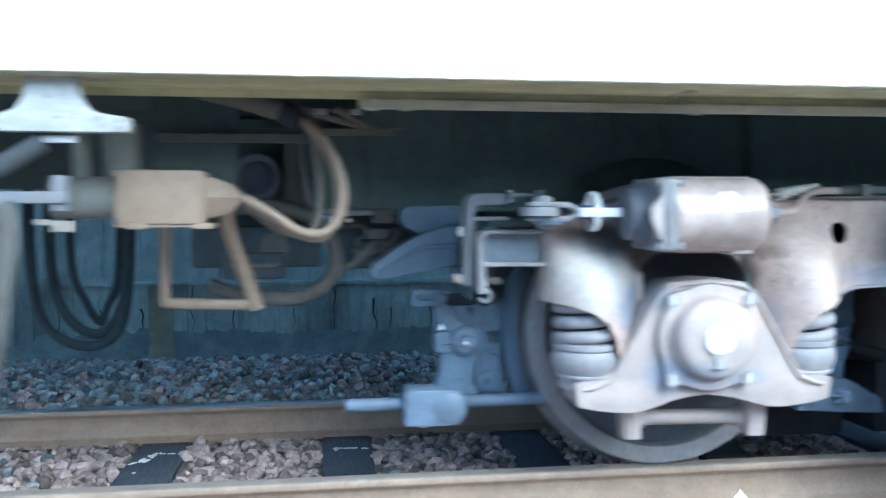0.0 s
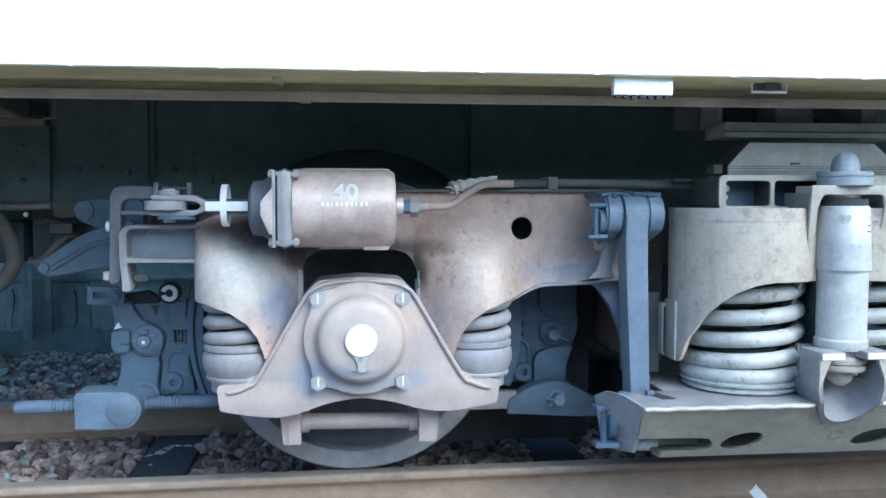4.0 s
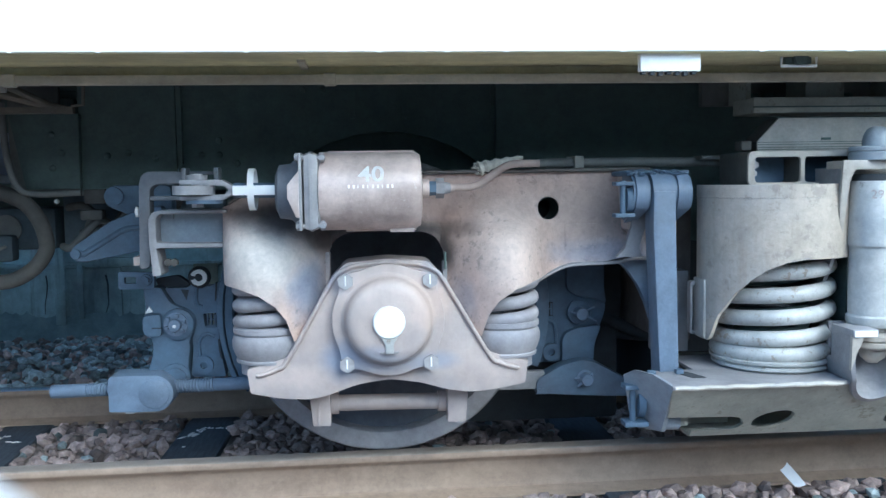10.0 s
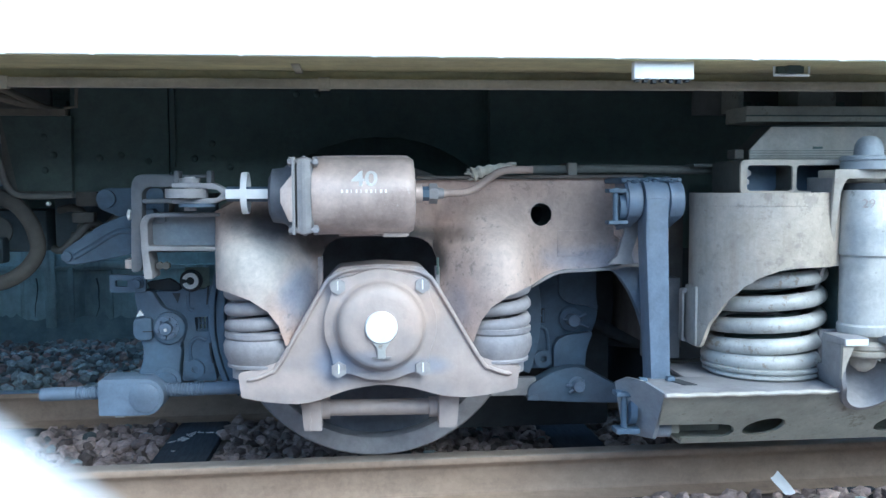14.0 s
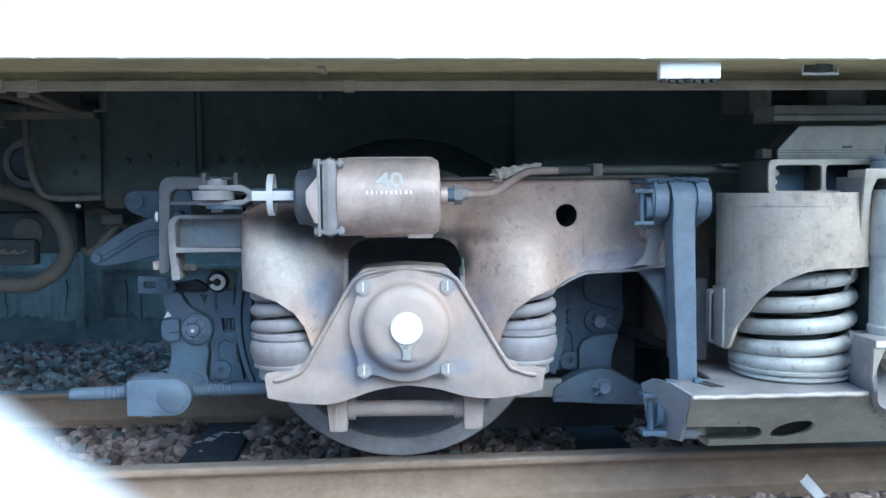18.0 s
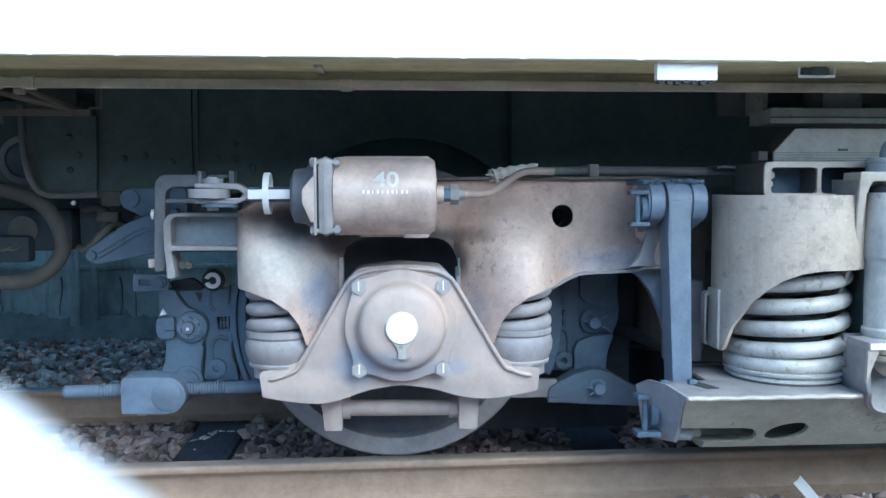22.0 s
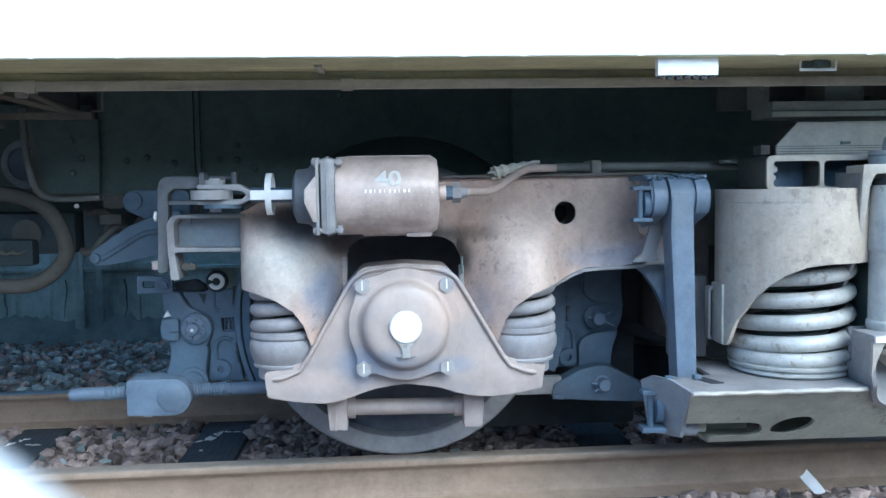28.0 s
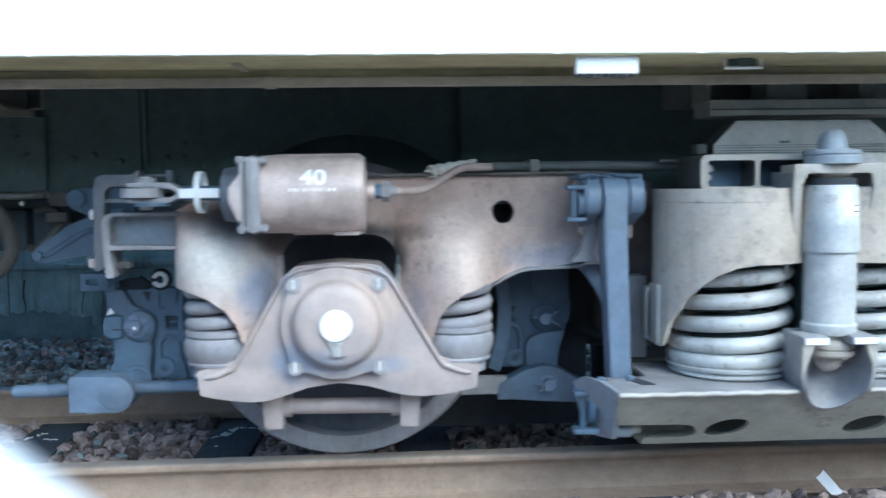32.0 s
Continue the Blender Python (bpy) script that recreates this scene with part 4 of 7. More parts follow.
def build_frame():
    hx, hz, hr, half = 1.745, 0.787, 0.037, 0.065
    xs = set()
    for cx in (POT_X, 2 * AX - POT_X):
        xs |= {round(cx + POT_R * math.sin(radians(-90 + 9 * k)), 5) for k in range(21)}
    xs |= {round(x, 5) for x, z in FRAME_LOW if 0.72 < x < 2.76}
    xs |= {round(hx - half + 2 * half * k / 6, 5) for k in range(7)}
    xs |= {1.86, 1.98, 2.15, 2.3, 2.5, 2.75, 1.15, 1.29}
    xs = sorted(x for x in xs if not (hx - half < x < hx + half and all(abs(x - (hx - half + 2 * half * k / 6)) > 1e-4 for k in range(7))))
    xs = [x for x in xs if x < 2.07] + [2.075]
    xs = [x for i, x in enumerate(xs) if i == 0 or x - xs[i - 1] > 1e-4]
    bm = B()
    cols = []
    for x in xs:
        lo, hi = lerp_table(FRAME_LOW, x), lerp_table(FRAME_TOP, x)
        z1 = max(hz - half, lo + 0.008)
        z2 = max(min(hz + half, hi - 0.008), z1 + 0.02)
        zs = [lo + (z1 - lo) * k / 8 for k in range(8)] + [z1 + (z2 - z1) * k / 6 for k in range(6)] + [z2 + (hi - z2) * k / 3 for k in range(4)]
        cols.append([bm.verts.new((x, frame_skin(x, z), z)) for z in zs])
    n = len(cols[0])
    ring = {}
    for i, (a, b) in enumerate(zip(cols, cols[1:])):
        inside = xs[i] > hx - half - 1e-4 and xs[i + 1] < hx + half + 1e-4
        for k in range(n - 1):
            if inside and 8 <= k < 14:
                continue
            bm.faces.new((a[k], b[k], b[k + 1], a[k + 1]))
    i0 = next(i for i, x in enumerate(xs) if abs(x - (hx - half)) < 1e-4)
    edge = [cols[i0 + k][8] for k in range(6)] + [cols[i0 + 6][8 + k] for k in range(6)] + [cols[i0 + 6 - k][14] for k in range(6)] + [cols[i0][14 - k] for k in range(6)]
    circ = []
    for v in edge:
        a = math.atan2(v.co.z - hz, v.co.x - hx)
        x, z = hx + hr * math.cos(a), hz + hr * math.sin(a)
        circ.append(bm.verts.new((x, frame_skin(x, z), z)))
    for k in range(24):
        j = (k + 1) % 24
        bm.faces.new((edge[k], edge[j], circ[j], circ[k]))
    # the edges turn back to give the casting its depth
    rim = [e for e in bm.edges if len(e.link_faces) == 1]
    ext = bmesh.ops.extrude_edge_only(bm, edges=rim)
    for v in ext["geom"]:
        if isinstance(v, bmesh.types.BMVert):
            v.co.y += 0.012 if (v.co.x - hx) ** 2 + (v.co.z - hz) ** 2 < 0.0025 else 0.016 if v.co.y < 2.79 else (0.045 if v.co.x < 1.72 else 0.15)
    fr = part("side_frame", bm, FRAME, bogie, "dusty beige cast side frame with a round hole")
    # Upward faces are darkened in colour to suppress the sky's sheen.
    fr.data.materials.append(MATT_DARK)
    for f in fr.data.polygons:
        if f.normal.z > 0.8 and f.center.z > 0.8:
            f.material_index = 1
    bm = B()
    plate(bm, [(1.04, 0.74), (2.75, 0.63), (2.75, 0.88), (1.04, 0.89)], 2.985, 2.99, [oval(hx, hz, 0.045, 0.045, 24)])
    part("inner_web", bm, DARK, fr)
    bm = B()
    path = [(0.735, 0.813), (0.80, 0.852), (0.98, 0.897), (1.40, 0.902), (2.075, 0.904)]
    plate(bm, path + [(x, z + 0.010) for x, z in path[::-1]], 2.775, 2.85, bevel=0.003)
    part("top_flange", bm, MATT_DARK, fr)
    bm = B()
    path = [(1.70, 0.552), (1.735, 0.572), (1.78, 0.596), (1.83, 0.608), (1.98, 0.614), (2.02, 0.624), (2.12, 0.622)]
    path = [(p.x, p.z) for p in curve_points([(x, 0, z) for x, z in path], 4)]
    plate(bm, path + [(x, z - 0.011) for x, z in path[::-1]], 2.788, 2.95, bevel=0.003)
    part("bottom_flange", bm, HORN, fr)
    bm = B()
    box(bm, 1.800, 1.905, 2.7972, 2.806, 0.650, 0.735, 0.002)
    part("data_plate", bm, FRAME, fr, "small dusty plate on the frame")
    for sgn in (-1, 1):
        bm = B()
        x = AX + sgn * 0.185
        box(bm, x - 0.008, x + 0.008, 2.775, 2.82, 0.50, 0.66 if sgn < 0 else 0.625, 0.005)
        part("pedestal_guide", bm, DUST if sgn < 0 else HORN, fr)
        if sgn > 0:
            bm = B()
            rod(bm, (x, 2.765, 0.60), (x, 2.765, 0.655), 0.004, seg=10)
            part("stop_pin", bm, DARK, fr)
    bm = B()
    plate(bm, [(1.97, 0.62), (2.165, 0.62), (2.165, 0.30), (2.13, 0.30), (2.115, 0.38), (2.09, 0.46), (2.06, 0.525), (2.025, 0.575), (1.99, 0.605)], 2.86, 2.90, bevel=0.004)
    part("transom_bracket", bm, LINK, fr)
    bm = B()
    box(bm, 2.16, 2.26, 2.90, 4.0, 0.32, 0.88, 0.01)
    part("transom", bm, MATT_DARK, fr, "dark cross member")
    # Added black mass that stands in for the deep shade between the wheels.
    bm = B()
    rod(bm, (1.46, 3.68, 0.46), (2.14, 3.68, 0.46), 0.36, seg=36)
    box(bm, 1.46, 2.14, 3.36, 3.94, -0.07, 0.5, 0.03)
    box(bm, 2.27, 3.0, 3.36, 3.94, -0.07, 0.8, 0.03)
    part("traction_motor", bm, RUBBER, fr, "added dark block standing in for shade between the wheels")
    bm = B()
    box(bm, 2.093, 2.207, 2.78, 2.85, 0.31, 0.577, 0.006)
    part("guide_plate", bm, BRACKET, fr, "dull grey guide plate")
    return fr


frame_ob = build_frame()


def build_springs():
    for cx in (0.85, 2 * AX - 0.85):
        bm = B()
        coil(bm, cx, 2.765, 0.09, 0.021, 0.43, 0.64, 4.2, phase=0.4 if cx < 1 else 2.6)
        part("primary_spring", bm, SEAT, bogie, "dusty coil spring")
        bm = B()
        lathe(bm, [(0.0, -0.03), (0.088, -0.03), (0.088, 0.004), (0.102, 0.006), (0.103, 0.014), (0.099, 0.018), (0.106, 0.030), (0.113, 0.050), (0.114, 0.072), (0.110, 0.086), (0.104, 0.092), (0.110, 0.099), (0.110, 0.113), (0.10, 0.118), (0.0, 0.118)], (cx, 2.765, 0.322), (0, 0, 1), 40)
        part("spring_seat", bm, SEAT, bogie, "dusty rounded spring seat")


build_springs()


def build_axlebox():
    low = curve_points([(x, 0, z) for x, z in [(0.80, 0.250), (0.87, 0.236), (0.95, 0.227), (1.00, 0.229), (1.05, 0.238), (1.13, 0.261), (1.222, 0.274)]], 4)
    wing = [(0.79, 0.318)] + [(p.x, p.z) for p in low]
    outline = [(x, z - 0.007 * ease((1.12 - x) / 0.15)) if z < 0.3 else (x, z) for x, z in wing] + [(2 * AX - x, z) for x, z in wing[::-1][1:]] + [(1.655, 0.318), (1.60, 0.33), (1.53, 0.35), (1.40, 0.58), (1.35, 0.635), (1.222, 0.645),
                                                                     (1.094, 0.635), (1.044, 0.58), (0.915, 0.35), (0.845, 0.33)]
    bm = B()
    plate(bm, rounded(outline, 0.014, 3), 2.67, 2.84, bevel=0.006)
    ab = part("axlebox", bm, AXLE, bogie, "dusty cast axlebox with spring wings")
    for sgn in (-1, 1):
        bm = B()
        pts = [(AX - sgn * dx, 2.666, z) for dx, z in ((0.405, 0.298), (0.380, 0.302), (0.340, 0.317), (0.305, 0.348), (0.175, 0.570), (0.14, 0.61), (0.09, 0.628), (0.02, 0.634))]
        tube(bm, pts, 0.0072, 10, 6, taper=lambda t: min(1.0, 0.35 + 9 * t))
        part("rib", bm, AXLE, ab)
    bm = B()
    pts = []
    for i in range(72):
        a = 2 * math.pi * i / 72
        bump = max(0, math.cos(4 * (a - math.pi / 4))) ** 3
        r = 0.171 + 0.020 * bump
        pts.append((AX + r * math.cos(a), AZ + 0.006 + r * math.sin(a)))
    plate(bm, pts, 2.645, 2.79, bevel=0.004)
    fl = part("cover_flange", bm, AXLE, ab)
    bm = B()
    lathe(bm, [(0.146, 0.0), (0.138, 0.004), (0.133, 0.012), (0.131, 0.026), (0.128, 0.038), (0.121, 0.048), (0.110, 0.055), (0.09, 0.059), (0.0, 0.062)], (AX, 2.646, AZ + 0.006), (0, -1, 0), 56)
    cv = part("bearing_cover", bm, AXLE, ab, "round dusty bearing cover")
    bm = B()
    lathe(bm, [(0.049, 0.0), (0.048, 0.012), (0.045, 0.016), (0.0, 0.017)], (AX, 2.588, AZ + 0.008), (0, -1, 0), 40)
    part("centre_cap", bm, WHITE, cv, "bright white centre cap")
    bm = B()
    plate(bm, [(AX - 0.030, AZ - 0.030), (AX + 0.030, AZ - 0.030), (AX + 0.016, AZ - 0.050), (AX + 0.0115, AZ - 0.060), (AX + 0.0125, AZ - 0.084), (AX - 0.0125, AZ - 0.084), (AX - 0.0115, AZ - 0.060), (AX - 0.016, AZ - 0.050)], 2.577, 2.59, bevel=0.003)
    part("cap_tab", bm, COIL, cv, "pale tapered tab")
    bm = B()
    plate(bm, [(AX + 0.03 * math.cos(a), AZ - 0.080 + 0.010 * math.sin(a)) for a in [radians(180 + 15 * k) for k in range(13)]], 2.582, 2.592, bevel=0.002)
    part("drain_plug", bm, HORN, cv)
    for dx, dz in ((-0.127, 0.127), (0.127, 0.127), (-0.127, -0.125), (0.127, -0.125)):
        b = bolt(ab, (AX + dx, 2.646, AZ + dz), 0.0245, 0.018, "worn bright hexagon bolt", material=STEEL)
        bm = B()
        box(bm, AX + dx - 0.0025, AX + dx + 0.002, 2.6255, 2.6285, AZ + dz - 0.012, AZ + dz + 0.017)
        part("paint_mark", bm, WHITE, b, "white paint stripe")
    for x0, x1, a in ((0.966, 1.036, 0), (1.408, 1.478, 1)):
        bm = B()
        if a == 0:
            plate(bm, [(x0, 0.25), (x1, 0.25), (x1, 0.108), (x0 + 0.014, 0.108)], 2.76, 2.83, bevel=0.004)
            box(bm, x0 + 0.03, x0 + 0.036, 2.754, 2.762, 0.11, 0.25)
        else:
            plate(bm, [(x0, 0.25), (x1, 0.25), (x1 - 0.012, 0.106), (x0, 0.107)], 2.76, 2.83, bevel=0.004)
        part("safety_lug", bm, AXLE, ab)
    bm = B()
    rod(bm, (1.03, 2.82, 0.168), (1.415, 2.82, 0.163), 0.026)
    rod(bm, (1.035, 2.82, 0.168), (1.06, 2.82, 0.168), 0.036)
    rod(bm, (1.38, 2.82, 0.163), (1.41, 2.82, 0.163), 0.034)
    part("tie_rod", bm, AXLE, ab, "round tie rod under the axlebox")


build_axlebox()


RIM = [(0.404, 0.022), (0.412, 0.004), (0.457, 0.0), (0.467, 0.003), (0.4735, 0.014), (0.4735, 0.06), (0.475, 0.088), (0.491, 0.10), (0.498, 0.113), (0.491, 0.126), (0.472, 0.13), (0.412, 0.128), (0.404, 0.11), (0.404, 0.022)]
WEB = [(0.0, 0.02), (0.09, 0.02), (0.10, 0.035), (0.13, 0.055), (0.25, 0.062), (0.34, 0.055), (0.406, 0.045), (0.406, 0.10), (0.25, 0.09), (0.13, 0.09), (0.10, 0.11), (0.0, 0.11)]


def turned(profile, y, sign):
    bm = B()
    lathe(bm, [(r, sign * a) for r, a in profile], (AX, y, AZ), (0, 1, 0), 96)
    return bm


def build_wheels():
    bm = B()
    rod(bm, (AX, 2.66, AZ), (AX, 4.04, AZ), 0.075, seg=32)
    w = part("wheelset", bm, WEB_DARK, bogie, "worn steel wheels on a dark axle", origin=(AX, 2.862, AZ))
    for y, sign in ((2.862, 1), (3.983, -1)):
        part("wheel_rim", turned(RIM, y, sign), TREAD, w, "worn grey wheel rim")
        part("wheel_web", turned(WEB, y, sign), WEB_DARK, w, "dark wheel web with its shade put into the colour")
    return w


wheelset = build_wheels()


def build_brake_cylinder():
    Y, Z = 2.575, 0.854
    bm = B()
    lathe(bm, [(0.0, 0.0), (0.112, 0.0), (0.113, 0.01), (0.113, 0.250), (0.111, 0.277), (0.103, 0.289), (0.06, 0.294), (0.0, 0.295)], (1.03, Y, Z), (1, 0, 0), 56)
    cy = part("brake_cylinder", bm, CYL, bogie, "brown dusty brake cylinder lettered 40")
    bm = B()
    box(bm, 0.984, 1.035, Y - 0.112, Y + 0.112, Z - 0.112, Z + 0.112, 0.03)
    fl = part("flange", bm, HORN, cy, "dusty grey square flange")
    bm = B()
    box(bm, 0.976, 0.985, Y - 0.115, Y + 0.115, Z - 0.108, Z + 0.108, 0.003)
    part("back_flange", bm, HORN, cy)
    for dy, dz in ((-0.095, 0.095), (-0.095, -0.095), (0.095, 0.095), (0.095, -0.095)):
        bm = B()
        rod(bm, (0.965, Y + dy, Z + dz), (1.05, Y + dy, Z + dz), 0.008, seg=12)
        hexagon(bm, (1.035, Y + dy, Z + dz), (1, 0, 0), 0.014, 0.012)
        hexagon(bm, (0.978, Y + dy, Z + dz), (-1, 0, 0), 0.013, 0.010)
        part("bolt", bm, HORN, cy)
    bm = B()
    lathe(bm, [(0.0, 0.0), (0.100, 0.0), (0.094, 0.022), (0.082, 0.036), (0.078, 0.068), (0.055, 0.078), (0.0, 0.078)], (0.98, Y + 0.03, Z), (-1, 0, 0), 40)
    part("end_cone", bm, WEB_DARK, cy, "grimy blue-grey end cone")
    bm = B()
    plate(bm, [(0.945, 0.858 + 0.016), (0.977, 0.858 + 0.055), (0.977, 0.858 - 0.075), (0.968, 0.858 - 0.075), (0.945, 0.858 - 0.022)], Y - 0.118, Y - 0.095, bevel=0.003)
    part("rod_guide", bm, DUST, cy)
    bm = B()
    lathe(bm, [(0.0, 0.0), (0.027, 0.0), (0.027, 0.020), (0.024, 0.024), (0.0, 0.024)], (1.322, Y, 0.858), (1, 0, 0), 28)
    part("pipe_stub", bm, CYL, cy)
    bm = B()
    hexagon(bm, (1.345, Y, 0.858), (1, 0, 0), 0.021, 0.022)
    part("lock_nut", bm, BLUE, cy, "blue-grey lock nut")
    bm = B()
    hexagon(bm, (1.366, Y + 0.005, 0.858), (1, 0, 0), 0.030, 0.024)
    rod(bm, (1.388, Y + 0.005, 0.858), (1.408, Y + 0.008, 0.858), 0.019, 0.015)
    part("union_nut", bm, HORN, cy, "grey pipe union nut")
    bm = B()
    box(bm, 1.10, 1.31, Y + 0.06, 2.95, Z - 0.122, Z - 0.10, 0.004)
    box(bm, 1.23, 1.30, Y - 0.03, Y + 0.07, Z - 0.121, Z - 0.108, 0.003)
    part("mounting_foot", bm, DUST, cy)
    bm = B()
    box(bm, 1.055, 1.305, Y + 0.01, Y + 0.05, Z + 0.100, Z + 0.116, 0.003)
    part("top_strip", bm, CYL, cy)
    # lettering
    cu = bpy.data.curves.new("lettering", "FONT")
    cu.body, cu.size, cu.align_x, cu.align_y, cu.extrude = "40", 0.058, "CENTER", "CENTER", 0.0006
    cu.offset = 0.0013
    tx = bpy.data.objects.new("lettering_curve", cu)
    scene.collection.objects.link(tx)
    bpy.context.view_layer.update()
    me = bpy.data.meshes.new_from_object(tx)
    bpy.data.objects.remove(tx)
    bm = B()
    bm.from_mesh(me)
    bmesh.ops.transform(bm, matrix=pose(0, 0, 0, 90, 0, 0), verts=list(bm.verts))
    for k in range(-6, 7):
        bmesh.ops.bisect_plane(bm, geom=list(bm.verts) + list(bm.edges) + list(bm.faces), plane_co=(0, 0, 0.005 * k), plane_no=(0, 0, 1))
    for v in bm.verts:
        x, y, z = v.co
        a = math.asin(max(-1, min(1, (z + 0.045) / 0.114)))
        v.co = (1.178 + x * 1.25, Y - (0.1152 + 0.3 * abs(y)) * math.cos(a), Z + 0.1152 * math.sin(a))
    part("lettering", bm, WHITE, cy, "white painted number 40")
    bm = B()
    for k, w in enumerate((0.012, 0.014, 0.006, 0.010, 0.006, 0.013, 0.012, 0.006, 0.014, 0.012)):
        x = 1.112 + 0.0135 * k
        a0, a1 = 0.12, 0.205
        v = []
        for xx, aa in ((x, a0), (x + w * 0.45, a0), (x + w * 0.45, a1), (x, a1)):
            v.append(bm.verts.new((xx, Y - 0.1137 * math.cos(aa - 0.05), Z + 0.1137 * math.sin(aa - 0.05))))
        bm.faces.new(v)
    part("small_lettering", bm, PAINTMARK, cy, "faded row of small white characters")
    bm = B()
    tube(bm, [(1.395, Y + 0.01, 0.859), (1.42, Y + 0.02, 0.859), (1.467, Y + 0.03, 0.860), (1.509, Y + 0.06, 0.872), (1.558, Y + 0.10, 0.903), (1.594, Y + 0.125, 0.922), (1.629, Y + 0.133, 0.929), (1.70, Y + 0.135, 0.929)], 0.0118, 14)
    pp = part("brake_pipe", bm, PIPE, bogie, "dusty bent brake pipe")
    # Shade over this length is painted as a darker material.
    bm = B()
    tube(bm, [(1.695, Y + 0.135, 0.929), (1.95, Y + 0.135, 0.93), (2.30, Y + 0.135, 0.926)], 0.0142, 14)
    part("pipe_run", bm, BOLSTER, pp, "straight length of brake pipe, painted darker for its shade")
    bm = B()
    box(bm, 1.805, 1.835, 2.68, 2.80, 0.905, 0.950, 0.004)
    part("pipe_clip", bm, GREY, pp)
    bm = B()
    box(bm, 2.20, 2.35, 2.66, 2.74, 0.935, 0.945, 0.002)
    part("pipe_cover", bm, BOLSTER, pp)
    bm = B()
    rr = random.Random(4)
    lie = [(1.506, 0.914), (1.530, 0.922), (1.567, 0.931), (1.608, 0.940), (1.642, 0.947)]
    tube(bm, [(x, 2.672, z) for x, z in lie], 0.022, 10, 6, taper=lambda t: (1.0 - 0.72 * t) * (1 + 0.18 * math.sin(31 * t)))
    for k in range(26):
        a = rr.uniform(0, 6.28)
        c = Vector((lie[0][0] + rr.uniform(-0.004, 0.02), 2.672 + 0.014 * math.cos(a), lie[0][1] + 0.014 * math.sin(a)))
        d = Vector((-rr.uniform(0.010, 0.024), rr.uniform(-0.006, 0.006), rr.uniform(-0.007, 0.007)))
        tube(bm, [c, c + d], rr.uniform(0.0018, 0.004), 5, 0)
    part("wrapping", bm, WRAP, pp, "frayed pale wrapping")


build_brake_cylinder()


def build_brake_gear_left():
    # push rod, clip and fork
    bm = B()
    box(bm, 0.778, 0.950, 2.582, 2.596, 0.846, 0.874, 0.002)
    pr = part("push_rod", bm, WHITE, bogie, "white push rod marker bar")
    bm = B()
    lathe(bm, [(0.058, -0.009), (0.062, -0.009), (0.062, 0.009), (0.058, 0.009), (0.058, -0.009)], (0.829, 2.64, 0.862), (1, 0, 0), 32)
    part("clip_ring", bm, WHITE, pr, "white clip ring")
    bm = B()
    rod(bm, (0.775, 2.64, 0.86), (0.95, 2.62, 0.858), 0.022)
    part("rod_core", bm, BLUE, pr)
    bm = B()
    plate(bm, rounded([(0.624, 0.892), (0.745, 0.892), (0.777, 0.874), (0.785, 0.874), (0.785, 0.848), (0.777, 0.848), (0.744, 0.833), (0.624, 0.833), (0.624, 0.846), (0.70, 0.848), (0.752, 0.849), (0.765, 0.861), (0.752, 0.873), (0.70, 0.877), (0.624, 0.879)], 0.005, 3), 2.60, 2.66, bevel=0.003)
    yk = part("fork", bm, HORN, pr, "pale grey fork end")
    bm = B()
    rod(bm, (0.66, 2.63, 0.849), (0.66, 2.63, 0.876), 0.061, seg=32)
    rod(bm, (0.67, 2.63, 0.892), (0.67, 2.63, 0.906), 0.030, seg=28)
    part("pin_washer", bm, HORN, pr)
    bm = B()
    rod(bm, (0.69, 2.63, 0.823), (0.69, 2.63, 0.833), 0.053, seg=30)
    part("thrust_plate", bm, BLUE, pr)
    bm = B()
    rod(bm, (0.67, 2.63, 0.812), (0.67, 2.63, 0.91), 0.016, seg=18)
    hexagon(bm, (0.67, 2.63, 0.812), (0, 0, 1), 0.018, 0.012)
    part("fork_pin", bm, STEEL, pr)
    # hanger bracket of the lever
    bm = B()
    plate(bm, rounded([(0.489, 0.628), (0.496, 0.888), (0.506, 0.911), (0.525, 0.919), (0.63, 0.918), (0.63, 0.881), (0.545, 0.881), (0.528, 0.868), (0.521, 0.635)], 0.014), 2.655, 2.71, bevel=0.006)
    box(bm, 0.522, 0.63, 2.66, 2.70, 0.833, 0.846, 0.004)
    hb = part("lever_bracket", bm, BRACKET, bogie, "grey bent lever bracket")
    bm = B()
    plate(bm, rounded([(0.755, 0.805), (0.562, 0.805), (0.539, 0.799), (0.528, 0.776), (0.530, 0.698), (0.536, 0.612), (0.562, 0.614), (0.549, 0.695), (0.755, 0.694), (0.755, 0.706), (0.551, 0.710), (0.550, 0.78), (0.560, 0.794), (0.755, 0.794)], 0.008, 3), 2.615, 2.72, bevel=0.003)
    part("frame_horn", bm, HORN, hb, "dusty steel horn bracket")
    bm = B()
    box(bm, 0.545, 0.76, 2.675, 2.69, 0.704, 0.798, 0.003)
    box(bm, 0.565, 0.592, 2.655, 2.676, 0.777, 0.796, 0.003)
    part("horn_web", bm, MOUNT, hb)
    for x, z in ((0.575, 0.65), (0.593, 0.65)):
        bm = B()
        hexagon(bm, (x, 2.66, z), (0, -1, 0) if z < 0.7 else (0, 0, -1), 0.012, 0.02)
        part("bolt", bm, HOSE_SHADE, hb)
    for x in (0.634, 0.727):
        bm = B()
        box(bm, x - 0.007, x + 0.007, 2.62, 2.68, 0.89, 0.928, 0.003)
        part("lug", bm, BRACKET, hb)
    bm = B()
    box(bm, 0.641, 0.720, 2.665, 2.68, 0.908, 0.917, 0.002)
    part("lug_bar", bm, BRACKET, hb)
    bm = B()
    box(bm, 0.468, 0.49, 2.67, 2.73, 0.640, 0.668, 0.005)
